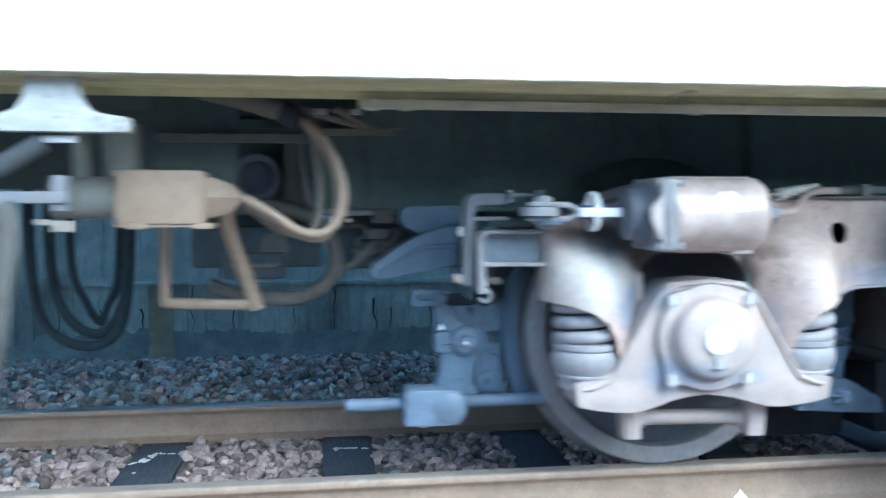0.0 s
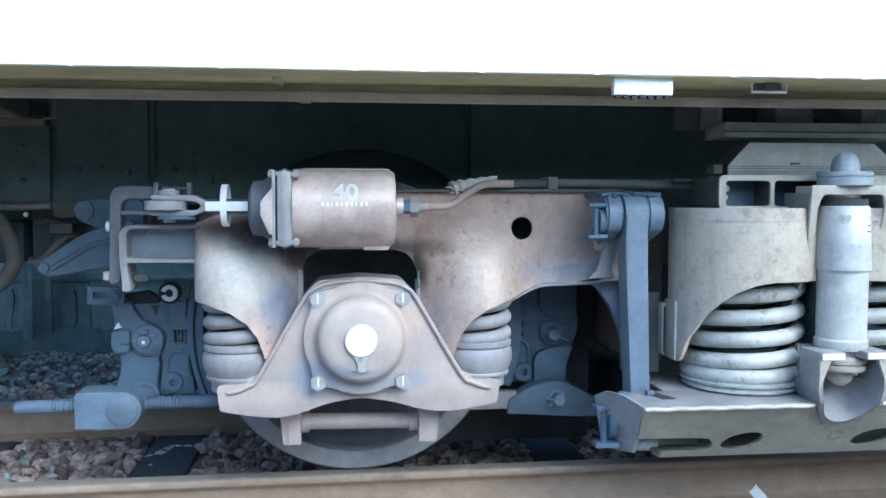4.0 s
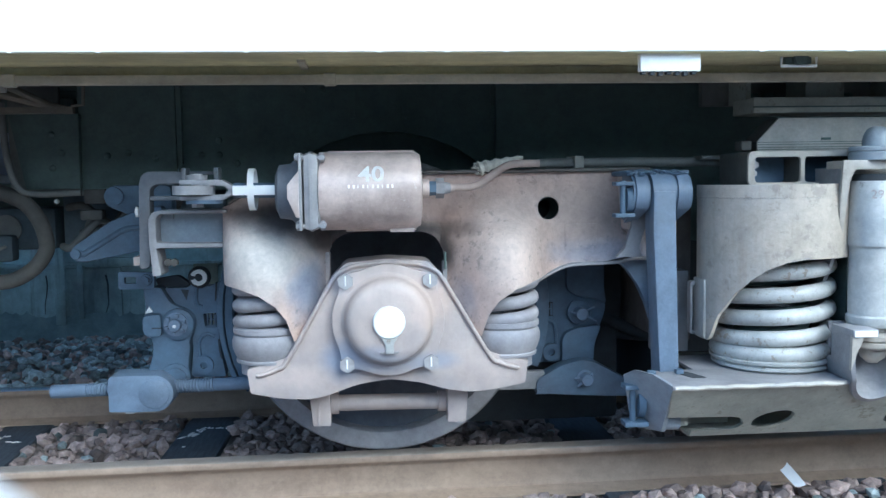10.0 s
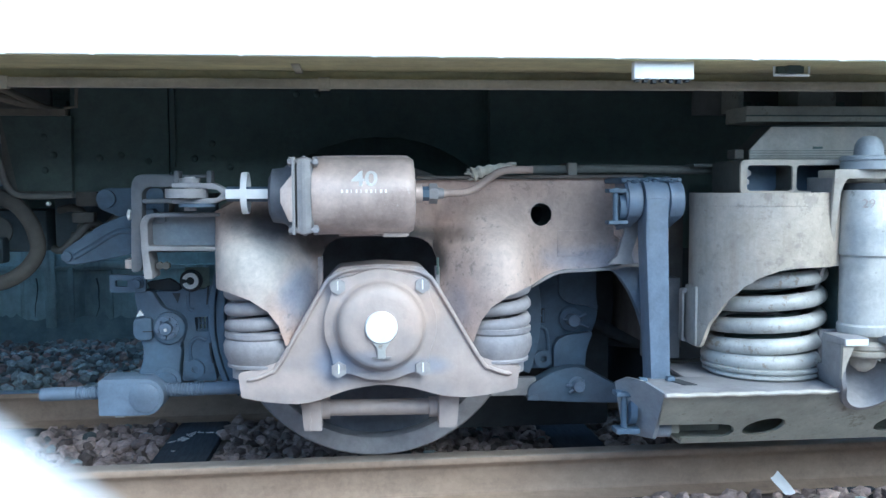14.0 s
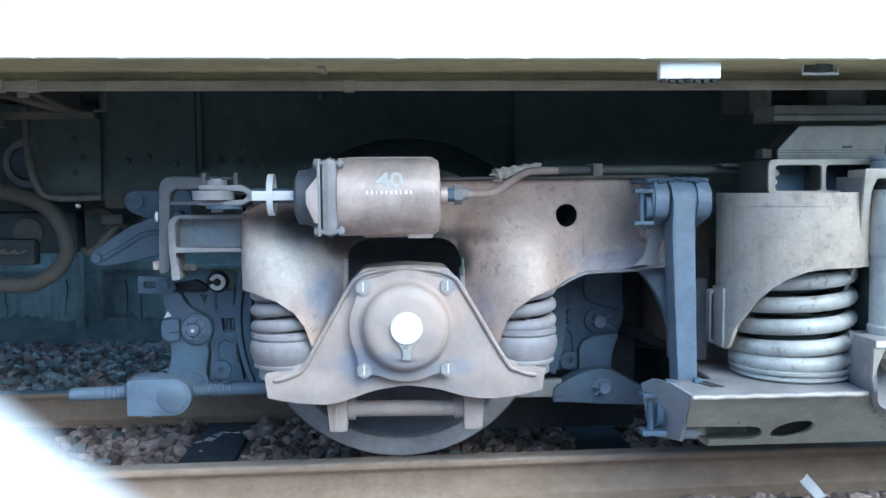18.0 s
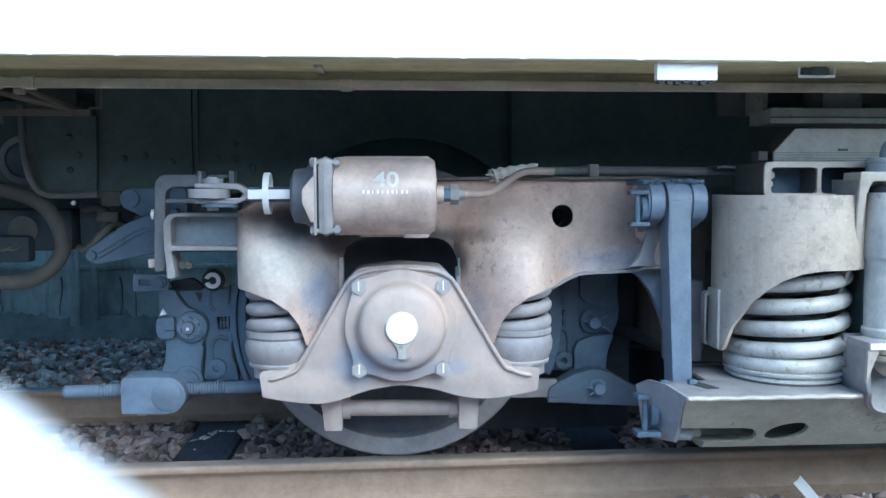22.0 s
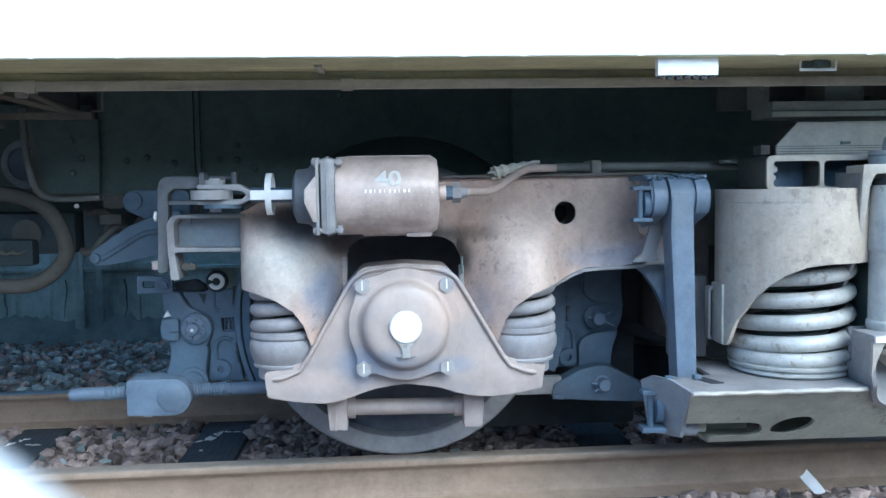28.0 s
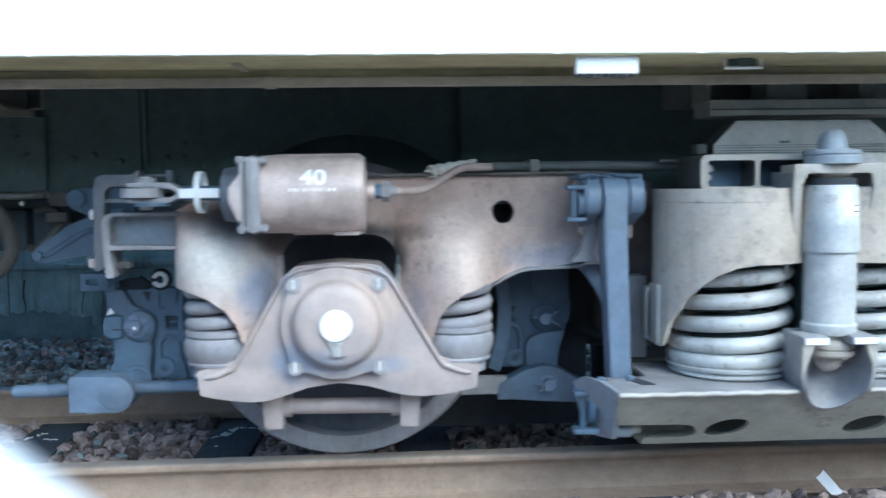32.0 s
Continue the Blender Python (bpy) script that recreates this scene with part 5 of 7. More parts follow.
    part("rust_block", bm, DUST, hb)
    bm = B()
    lathe(bm, [(0.0, 0.0), (0.014, 0.002), (0.016, 0.010), (0.0, 0.016)], (0.492, 2.675, 0.800), (-1, 0, 0), 16)
    part("reflector", bm, WHITE, hb, "small white stud")
    # swinging arm towards the carriage end
    bm = B()
    plate(bm, rounded([(0.244, 0.631), (0.212, 0.636), (0.198, 0.660), (0.209, 0.682), (0.329, 0.763), (0.423, 0.800), (0.50, 0.815), (0.50, 0.68), (0.419, 0.664), (0.344, 0.649)], 0.02), 2.93, 3.03, bevel=0.008)
    am = part("brake_arm", bm, BLUE, bogie, "blue-grey cast brake arm")
    bm = B()
    tube(bm, [(0.242, 2.928, 0.657), (0.305, 2.928, 0.694), (0.374, 2.928, 0.735), (0.424, 2.928, 0.742), (0.50, 2.928, 0.745)], 0.009, 8)
    part("rib", bm, BLUE, am)
    bm = B()
    rod(bm, (0.222, 2.915, 0.660), (0.222, 2.94, 0.660), 0.016, seg=20)
    part("pin", bm, BLUE, am)
    bm = B()
    plate(bm, rounded([(0.304, 0.815), (0.304, 0.865), (0.334, 0.880), (0.52, 0.880), (0.52, 0.74), (0.41, 0.77)], 0.025), 2.975, 3.05, bevel=0.005)
    part("arm_head", bm, BLUE, am)
    bm = B()
    rod(bm, (0.337, 2.962, 0.844), (0.337, 2.99, 0.844), 0.030, seg=28)
    part("boss", bm, BLUE, am)
    # brake block hanger beside the wheel
    bm = B()
    plate(bm, rounded([(0.442, 0.552), (0.451, 0.485), (0.444, 0.458), (0.460, 0.393), (0.468, 0.362), (0.463, 0.319), (0.450, 0.289), (0.448, 0.239), (0.583, 0.235), (0.578, 0.297), (0.588, 0.359), (0.583, 0.371), (0.598, 0.402), (0.606, 0.438), (0.596, 0.466), (0.568, 0.485), (0.538, 0.494), (0.515, 0.520), (0.500, 0.554)], 0.014), 2.862, 2.93, bevel=0.008)
    hg = part("brake_hanger", bm, BLUE, bogie, "blue-grey brake block hanger")
    bm = B()
    lathe(bm, [(0.0, 0.016), (0.044, 0.016), (0.050, 0.012), (0.052, 0.0), (0.0, 0.0)], (0.552, 2.862, 0.432), (0, -1, 0), 40)
    part("boss", bm, BLUE, hg)
    bm = B()
    lathe(bm, [(0.0, 0.026), (0.018, 0.026), (0.020, 0.020), (0.020, 0.006), (0.038, 0.006), (0.038, 0.0), (0.0, 0.0)], (0.547, 2.846, 0.434), (0, -1, 0), 32)
    pn = part("hanger_pin", bm, LINK, hg)
    bm = B()
    lathe(bm, [(0.0, 0.003), (0.005, 0.002), (0.006, 0.0), (0.0, 0.0)], (0.547, 2.820, 0.431), (0, -1, 0), 12)
    part("bright_centre", bm, WHITE, pn, "small white dot near the pin's centre")
    for k in range(6):
        bm = B()
        a = 2 * math.pi * k / 6 + 0.3
        x, z = 0.547 + 0.029 * math.cos(a), 0.434 + 0.029 * math.sin(a)
        box(bm, x - 0.006, x + 0.006, 2.828, 2.842, z - 0.005, z + 0.005, 0.002)
        part("nut_castle", bm, LINK, pn)
    bm = B()
    plate(bm, rounded([(0.375, 0.605), (0.381, 0.607), (0.486, 0.602), (0.484, 0.550), (0.379, 0.550), (0.373, 0.555)], 0.012), 2.845, 2.865, [rounded([(0.392, 0.589), (0.429, 0.588), (0.429, 0.568), (0.391, 0.569)], 0.005)], bevel=0.003)
    part("slotted_link", bm, BLUE, hg)
    bm = B()
    lathe(bm, [(0.0, 0.008), (0.017, 0.008), (0.019, 0.0), (0.0, 0.0)], (0.461, 2.846, 0.579), (0, -1, 0), 20)
    hexagon(bm, (0.461, 2.840, 0.579), (0, -1, 0), 0.012, 0.014)
    part("bolt", bm, BLUE, hg)
    bm = B()
    plate(bm, [(0.455, 0.472), (0.467, 0.494), (0.478, 0.477)], 2.835, 2.845)
    part("chip", bm, WHITE, hg, "bright chipped corner")
    bm = B()
    plate(bm, rounded([(0.444, 0.464), (0.501, 0.470), (0.502, 0.397), (0.455, 0.395), (0.442, 0.417)], 0.014), 2.838, 2.88, bevel=0.006)
    ea = part("clevis_ear", bm, BLUE, hg)
    # Dark inlay in place of the shade in the ear's groove.
    bm = B()
    box(bm, 0.474, 0.505, 2.835, 2.842, 0.424 - 0.001, 0.424 + 0.002)
    part("slot", bm, RUBBER, ea)
    bm = B()
    lathe(bm, [(0.0, 0.012), (0.034, 0.012), (0.036, 0.006), (0.047, 0.004), (0.049, 0.0), (0.0, 0.0)], (0.538, 2.860, 0.256), (0, -1, 0), 36)
    part("trunnion_boss", bm, BLUE, hg)
    # block holder and block
    bm = B()
    plate(bm, rounded([(0.501, 0.545), (0.574, 0.544), (0.590, 0.556), (0.650, 0.548), (0.685, 0.566), (0.677, 0.499), (0.671, 0.437), (0.676, 0.336), (0.691, 0.248), (0.579, 0.251), (0.589, 0.348), (0.582, 0.408), (0.530, 0.502)], 0.010), 2.90, 2.95, [rounded([(0.623, 0.458), (0.666, 0.460), (0.666, 0.412), (0.628, 0.413)], 0.005)])
    bh = part("block_holder", bm, BLUE, bogie, "blue-grey cast brake block holder")
    # Thin dark plates stand in for the shade inside the holder's openings.
    for gap in ([(0.555, 0.540), (0.572, 0.506), (0.581, 0.538)], [(0.667, 0.561), (0.662, 0.500), (0.667, 0.500), (0.673, 0.561)], [(0.668, 0.373), (0.670, 0.336), (0.677, 0.307), (0.681, 0.308), (0.675, 0.336), (0.673, 0.373)]):
        bm = B()
        plate(bm, gap, 2.897, 2.905)
        part("slot", bm, RUBBER, bh)
    bm = B()
    plate(bm, rounded([(0.467, 0.573), (0.541, 0.584), (0.577, 0.558), (0.576, 0.544), (0.479, 0.546)], 0.010), 2.925, 2.96, bevel=0.004)
    part("tie_bar", bm, RUBBER, bh)
    bm = B()
    arc = [(AX + r * math.cos(a), AZ + r * math.sin(a)) for r, angs in ((0.500, range(154, 210, 6)), (0.527, range(209, 153, -6))) for a in [radians(k) for k in angs]]
    plate(bm, arc, 2.87, 2.96, bevel=0.004)
    part("brake_block", bm, BLUE, bh, "curved brake block against the wheel")
    bm = B()
    arc = [(AX + r * math.cos(a), AZ + r * math.sin(a)) for r, angs in ((0.530, range(155, 208, 6)), (0.546, range(207, 154, -6))) for a in [radians(k) for k in angs]]
    plate(bm, arc, 2.86, 2.93, bevel=0.003)
    part("backing_strip", bm, BLUE, bh)
    bm = B()
    n = 26
    for r0, r1, y in ((0.013, 0.026, 2.880),):
        rim = [[bm.verts.new((0.616 + r * math.cos(a), yy, 0.579 + r * math.sin(a))) for r, yy in ((r0, y), (r1, y), (r1, y + 0.010), (r0, y + 0.010))] for a in [radians(200 + 322 * i / n) for i in range(n + 1)]]
    for p, q in zip(rim, rim[1:]):
        for i in range(4):
            bm.faces.new((p[i], p[(i + 1) % 4], q[(i + 1) % 4], q[i]))
    bm.faces.new(rim[0])
    bm.faces.new(rim[-1][::-1])
    part("split_ring", bm, WHITE, bh, "bright split ring")
    bm = B()
    lathe(bm, [(0.0, 0.0), (0.036, 0.0), (0.036, 0.010), (0.032, 0.014), (0.0, 0.014)], (0.616, 2.905, 0.579), (0, -1, 0), 28)
    part("boss", bm, RUBBER, bh)
    bm = B()
    lathe(bm, [(0.011, 0.0), (0.031, 0.0), (0.031, 0.020), (0.011, 0.020), (0.011, 0.0)], (0.622, 2.905, 0.29), (0, -1, 0), 28)
    part("eye", bm, BLUE, bh)
    for path in ([(0.609, 0.314), (0.606, 0.352), (0.613, 0.378), (0.634, 0.391), (0.658, 0.382)], [(0.606, 0.548), (0.603, 0.508), (0.608, 0.486), (0.622, 0.482)]):
        bm = B()
        tube(bm, [(x, 2.900, z) for x, z in path], 0.0065, 8)
        part("rib", bm, BLUE, bh)
    bm = B()
    x, z = 0.646, 0.436
    for k in (-0.012, 0.0, 0.012):
        box(bm, x + k - 0.0025, x + k + 0.0025, 2.915, 2.935, z - 0.018, z + 0.018)
    box(bm, x - 0.013, x + 0.013, 2.918, 2.932, z - 0.003, z + 0.002)
    box(bm, x - 0.020, x + 0.016, 2.912, 2.932, z - 0.026, z - 0.019)
    part("key", bm, BLUE, bh)
    # adjuster: threaded spindle and nut block
    bm = B()
    prof = [(0.0, 0.0), (0.0195, 0.0), (0.0205, 0.004), (0.0205, 0.10)]
    for k in range(9):
        prof += [(0.0205, 0.10 + 0.0085 * k + 0.001), (0.0205, 0.10 + 0.0085 * k + 0.0045), (0.0172, 0.10 + 0.0085 * k + 0.006), (0.0172, 0.10 + 0.0085 * k + 0.008)]
    prof += [(0.019, 0.18), (0.019, 0.352)]
    for k in range(15):
        prof += [(0.0215, 0.355 + 0.0085 * k + 0.001), (0.0215, 0.355 + 0.0085 * k + 0.0045), (0.018, 0.355 + 0.0085 * k + 0.006), (0.018, 0.355 + 0.0085 * k + 0.008)]
    prof += [(0.020, 0.485), (0.020, 0.625), (0.0, 0.625)]
    lathe(bm, prof, (0.205, 2.70, 0.262), (1, 0, 0.012), 22)
    sp = part("adjuster_spindle", bm, LINK, bogie, "blue-grey threaded adjuster spindle")
    bm = B()
    prof = [(0.385, 0.205), (0.385, 0.305), (0.395, 0.314), (0.52, 0.314)] + [(0.52 + 0.056 * math.cos(a), 0.258 + 0.056 * math.sin(a)) for a in [radians(80 - 16 * k) for k in range(11)]] + [(0.47, 0.202)]
    plate(bm, prof, 2.645, 2.755, bevel=0.006)
    nb = part("nut_block", bm, LINK, sp, "blue-grey trunnion nut block")
    bm = B()
    lathe(bm, [(0.045, 0.0), (0.045, 0.004), (0.041, 0.007), (0.0, 0.007)], (0.52, 2.646, 0.258), (0, -1, 0), 32)
    part("trunnion_cap", bm, LINK, sp)
    bm = B()
    box(bm, 0.43, 0.455, 2.66, 2.70, 0.196, 0.206)
    part("grease_nipple", bm, PALE, sp)


build_brake_gear_left()


def build_brake_gear_right():
    bm = B()
    plate(bm, rounded([(1.725, 0.64), (1.725, 0.255), (1.82, 0.25), (1.93, 0.32), (1.965, 0.405), (1.974, 0.438), (1.964, 0.493), (1.964, 0.64)], 0.02), 2.94, 2.98, bevel=0.006)
    bh = part("brake_hanger", bm, BLUE, bogie, "blue-grey brake block hanger")
    bm = B()
    plate(bm, rounded([(1.833, 0.64), (1.833, 0.511), (1.848, 0.492), (1.872, 0.480), (1.929, 0.470), (1.972, 0.452), (1.964, 0.50), (1.964, 0.64)], 0.014), 2.922, 2.95, bevel=0.006)
    part("upper_arm", bm, BLUE, bh)
    bm = B()
    plate(bm, rounded([(1.814, 0.20), (1.813, 0.333), (1.827, 0.360), (1.866, 0.374), (1.953, 0.384), (1.929, 0.322), (1.919, 0.20)], 0.018), 2.91, 2.945, bevel=0.007)
    part("hanger_link", bm, BLUE, bh)
    bm = B()
    lathe(bm, [(0.0, 0.006), (0.040, 0.006), (0.042, 0.003), (0.042, 0.0), (0.0, 0.0)], (1.876, 2.925, 0.427), (0, -1, 0), 28)
    part("washer", bm, BLUE, bh)
    bm = B()
    lathe(bm, [(0.0, 0.045), (0.019, 0.045), (0.022, 0.04), (0.022, 0.0), (0.0, 0.0)], (1.878, 2.925, 0.425), (0, -1, 0), 24)
    part("pin", bm, LINK, bh)
    bm = B()
    for dx, dz in ((0.045, 0.022), (0.052, -0.026), (-0.036, 0.004)):
        tube(bm, [(1.878, 2.895, 0.425), (1.878 + dx, 2.895, 0.425 + dz)], 0.004, 6, 0)
    part("split_pin", bm, LINK, bh)
    # Black plate paints the dark of the key's recess.
    bm = B()
    box(bm, 1.748, 1.788, 2.934, 2.942, 0.413, 0.462, 0.002)
    part("key_slot", bm, RUBBER, bh)
    bm = B()
    for x in (1.752, 1.768, 1.782):
        box(bm, x - 0.003, x + 0.003, 2.928, 2.936, 0.417, 0.458)
    box(bm, 1.755, 1.782, 2.929, 2.935, 0.436, 0.441)
    part("key", bm, BLUE, bh)
    bm = B()
    lathe(bm, [(0.012, 0.0), (0.030, 0.0), (0.030, 0.016), (0.012, 0.016), (0.012, 0.0)], (1.781, 2.94, 0.290), (0, -1, 0), 28)
    part("eye", bm, BLUE, bh)
    bm = B()
    tube(bm, [(1.740, 2.938, 0.355), (1.744, 2.938, 0.379), (1.761, 2.938, 0.396), (1.785, 2.938, 0.392), (1.796, 2.938, 0.370), (1.800, 2.938, 0.318)], 0.0065, 8)
    part("rib", bm, BLUE, bh)
    bm = B()
    arc = [(AX + r * math.cos(a), AZ + r * math.sin(a)) for r, angs in ((0.496, range(-22, 27, 6)), (0.54, range(26, -23, -6))) for a in [radians(k) for k in angs]]
    plate(bm, arc, 2.87, 2.93, bevel=0.003)
    part("brake_block", bm, BLUE, bh)
    # lower lever
    bm = B()
    plate(bm, rounded([(1.706, 0.172), (1.713, 0.219), (1.757, 0.244), (1.80, 0.266), (1.86, 0.280), (1.906, 0.273), (1.967, 0.239), (2.03, 0.203), (2.04, 0.152), (1.937, 0.156), (1.823, 0.163)], 0.014), 2.83, 2.90, bevel=0.006)
    lv = part("brake_lever", bm, BLUE, bogie, "blue-grey low brake lever")
    bm = B()
    lathe(bm, [(0.0, 0.032), (0.018, 0.032), (0.020, 0.028), (0.020, 0.0), (0.028, 0.0), (0.028, -0.005), (0.0, -0.005)], (1.875, 2.828, 0.219), (0, -1, 0), 24)
    part("pin", bm, LINK, lv)
    bm = B()
    for dx, dz in ((-0.040, 0.004), (-0.030, -0.022), (0.018, 0.022)):
        tube(bm, [(1.875, 2.81, 0.219), (1.875 + dx, 2.81, 0.219 + dz)], 0.0045, 6, 0)
    part("split_pin", bm, LINK, lv)
    bm = B()
    plate(bm, [(1.706, 0.172), (1.712, 0.188), (1.742, 0.190), (1.744, 0.170)], 2.822, 2.832, bevel=0.003)
    part("toe_strip", bm, BLUE, lv)
    bm = B()
    box(bm, 1.58, 1.74, 2.84, 2.87, 0.185, 0.245, 0.005)
    part("pull_bar", bm, HORN, lv)
    bm = B()
    tube(bm, [(1.95, 3.1, 0.42), (2.05, 3.1, 0.36), (2.2, 3.1, 0.30)], 0.025, 10)
    tube(bm, [(1.9, 3.15, 0.33), (2.1, 3.15, 0.30), (2.3, 3.15, 0.28)], 0.015, 8)
    part("inner_rod", bm, RUBBER, lv)


build_brake_gear_right()


def build_swing_link():
    bm = B()
    plate(bm, rounded([(2.012, 0.735), (2.035, 0.262), (2.094, 0.262), (2.082, 0.735), (2.082, 0.84), (2.014, 0.84)], 0.008), 2.551, 2.635, bevel=0.005)
    ln = part("swing_link", bm, LINK, bogie, "blue-grey flat swing link")
    bm = B()
    rod(bm, (2.014, 2.618, 0.832), (2.082, 2.618, 0.832), 0.064, seg=36)
    part("link_head", bm, LINK, ln)
    for x0, x1 in ((1.958, 2.010), (2.086, 2.138)):
        bm = B()
        pts = [(2.625 - 0.066 * math.cos(a), 0.832 + 0.066 * math.sin(a)) for a in [radians(-50 + 14 * k) for k in range(11)]] + [(2.70, 0.90), (2.70, 0.74)]
        va = [bm.verts.new((x0, y, z)) for y, z in pts]
        vb = [bm.verts.new((x1, y, z)) for y, z in pts]
        bm.faces.new(va)
        bm.faces.new(vb[::-1])
        for i in range(len(pts)):
            j = (i + 1) % len(pts)
            bm.faces.new((va[i], vb[i], vb[j], va[j]))
        side = [e for e in bm.edges if abs(e.verts[0].co.x - e.verts[1].co.x) < 1e-5]
        bmesh.ops.bevel(bm, geom=side, offset=0.007, segments=2, affect="EDGES")
        part("clevis_cheek", bm, LINK, ln)
        bm = B()
        tap = [(x0 + 0.004, 0.895), (x1 - 0.004, 0.895), (x1 - 0.004, 0.70), (x0 + 0.02, 0.72)]
        plate(bm, tap, 2.69, 2.81, bevel=0.006)
        part("cheek_root", bm, DUST, ln)
    bm = B()
    box(bm, 1.945, 2.025, 2.60, 2.82, 0.885, 0.902, 0.006)
    box(bm, 2.065, 2.14, 2.60, 2.82, 0.885, 0.902, 0.006)
    box(bm, 2.025, 2.065, 2.63, 2.82, 0.885, 0.898, 0.006)
    rr = random.Random(9)
    for k in range(70):
        c = Vector((rr.uniform(1.95, 2.13), rr.uniform(2.585, 2.66), 0.896 + rr.uniform(-0.008, 0.006)))
        lump = bmesh.ops.create_icosphere(bm, subdivisions=2, radius=rr.uniform(0.004, 0.009))
        for v in lump["verts"]:
            v.co = Vector((v.co.x * 1.5, v.co.y, v.co.z * 0.7)) * (1 + 0.5 * noise.noise(v.co * 160 + c * 9)) + c
    part("dirt_crust", bm, BLUE, ln, "caked blue-grey dirt")
    for x, z in ((1.93, 0.815), ):
        bm = B()
        rod(bm, (x, 2.59, 0.76), (x, 2.59, 0.872), 0.0085, seg=14)
        part("pin_bar", bm, BLUE, ln)
        for zz in (0.768, 0.863):
            bm = B()
            box(bm, 1.905, 1.965, 2.575, 2.62, zz - 0.006, zz + 0.006, 0.003)
            part("pin_tab", bm, BLUE, ln)
        bm = B()
        lathe(bm, [(0.0, 0.0), (0.04, 0.0), (0.038, 0.02), (0.0, 0.022)], (1.962, 2.61, 0.815), (-1, 0, 0), 24)
        part("pin_head", bm, BLUE, ln)
    bm = B()
    plate(bm, rounded([(1.985, 0.80), (2.05, 0.80), (2.035, 0.745), (2.008, 0.665), (2.018, 0.634), (1.935, 0.634), (1.962, 0.660), (1.985, 0.735)], 0.006), 2.675, 2.70, bevel=0.004)
    part("cheek_web", bm, HORN, ln)


build_swing_link()

SPX, SPY = 2.45, 2.70        # secondary spring


def build_secondary():
    for mirror in (False, True):
        cx = 2 * MID - SPX if mirror else SPX

        def low(x):
            u = 2 * MID - x if mirror else x
            pts = [(2.0, 0.37), (2.220, 0.37), (2.232, 0.45), (2.265, 0.527), (2.30, 0.570), (2.338, 0.602), (2.39, 0.625), (2.445, 0.634), (2.9, 0.636)]
            for (xa, za), (xb, zb) in zip(pts, pts[1:]):
                if u <= xb:
                    return za + (zb - za) * (u - xa) / (xb - xa)
            return 0.632
        bm = B()
        if mirror:
            shell(bm, cx, SPY, 0.236, 0.014, -38, 100, 0.815, low, 48)
            shell(bm, cx, SPY, 0.239, 0.020, -38, 100, 0.855, lambda x: 0.8155, 48)
        else:
            shell(bm, cx, SPY, 0.236, 0.014, -100, 47, 0.815, low, 48)
            shell(bm, cx, SPY, 0.2375, 0.020, -100, 47, 0.855, lambda x: 0.8155, 48)
        pot = part("bolster_spring_pot", bm, POT, bogie, "pale grey curved spring housing with an arched lower edge")
        bm = B()
        lathe(bm, [(0.0, 0.0), (0.225, 0.0), (0.225, 0.006), (0.0, 0.006)], (cx, SPY, 0.842), (0, 0, 1), 40)
        part("pot_lid", bm, PALE, pot)
        if not mirror:
            bm = B()
            drip = random.Random(21)
            for k in range(22):
                x = 2.335 + 0.0105 * k + drip.uniform(-0.003, 0.003)
                y = SPY - math.sqrt(max(0.0, 0.229 ** 2 - (x - SPX) ** 2))
                lathe(bm, [(0.0, -0.002 - drip.uniform(0, 0.002)), (0.003, -0.001), (0.003, 0.004), (0.0, 0.004)], (x, y, low(x)), (0, 0, 1), 7)
            part("dried_drips", bm, COIL, pot, "pale dried drips on the edge")
            bm = B()
            box(bm, 2.210, 2.224, 2.66, 2.75, 0.372, 0.560, 0.005)
            part("side_lug", bm, PALE, pot)
            bm = B()
            x, z, w, h = 2.213, 0.461, 0.019, 0.086
            plate(bm, rounded([(x - w, z - h), (x - w, z + h), (x + w, z + h), (x + w, z - h)], 0.012), 2.73, 2.76, [rounded([(x - w + 0.007, z - h + 0.008), (x - w + 0.007, z + h - 0.012), (x + w, z + h - 0.012), (x + w, z - h + 0.008)], 0.006)], bevel=0.003)
            part("stop_frame", bm, HORN, pot)
        bm = B()
        coil_on(bm, cx, SPY, 0.167, 0.0247, (0.337, 0.389, 0.455, 0.523, 0.591, 0.659, 0.727, 0.795))
        sp = part("secondary_spring", bm, COIL, bogie, "thick pale painted coil spring")
        bm = B()
        coil(bm, cx, SPY, 0.10, 0.017, 0.32, 0.80, 9.0, phase=1.0, seg=8, per=24)
        part("inner_coil", bm, DARK, sp)
        bm = B()
        lathe(bm, [(0.0, 0.0), (0.165, 0.0), (0.175, 0.006), (0.185, 0.012), (0.185, 0.02), (0.178, 0.024), (0.19, 0.03), (0.192, 0.038), (0.183, 0.042), (0.0, 0.042)], (cx, SPY, 0.276), (0, 0, 1), 48)
        part("spring_base", bm, COIL, sp)
    # Added dark sheet: makes the gap behind the damper read as shade.
    bm = B()
    box(bm, MID - 0.012, MID + 0.012, 2.60, 2.86, 0.282, 0.845)
    part("centre_web", bm, DARK, pot, "added dark sheet standing in for shade between the spring housings")
    # box bracket and rubber pads on top
    bm = B()
    plate(bm, rounded([(2.315, 0.85), (2.315, 0.955), (2.995, 0.955), (2.995, 0.85)], 0.02), 2.59, 2.80,
          [rounded([(2.335, 0.86), (2.335, 0.938), (2.48, 0.938), (2.48, 0.86)], 0.014), rounded([(2.492, 0.86), (2.492, 0.938), (2.64, 0.938), (2.64, 0.86)], 0.014)])
    # The body's dark tone paints the shade on its sides; the rim stays pale.
    br = part("spring_beam", bm, HOSE_SHADE, bogie, "box-section spring beam, body painted in shade behind a pale front rim")
    bm = B()
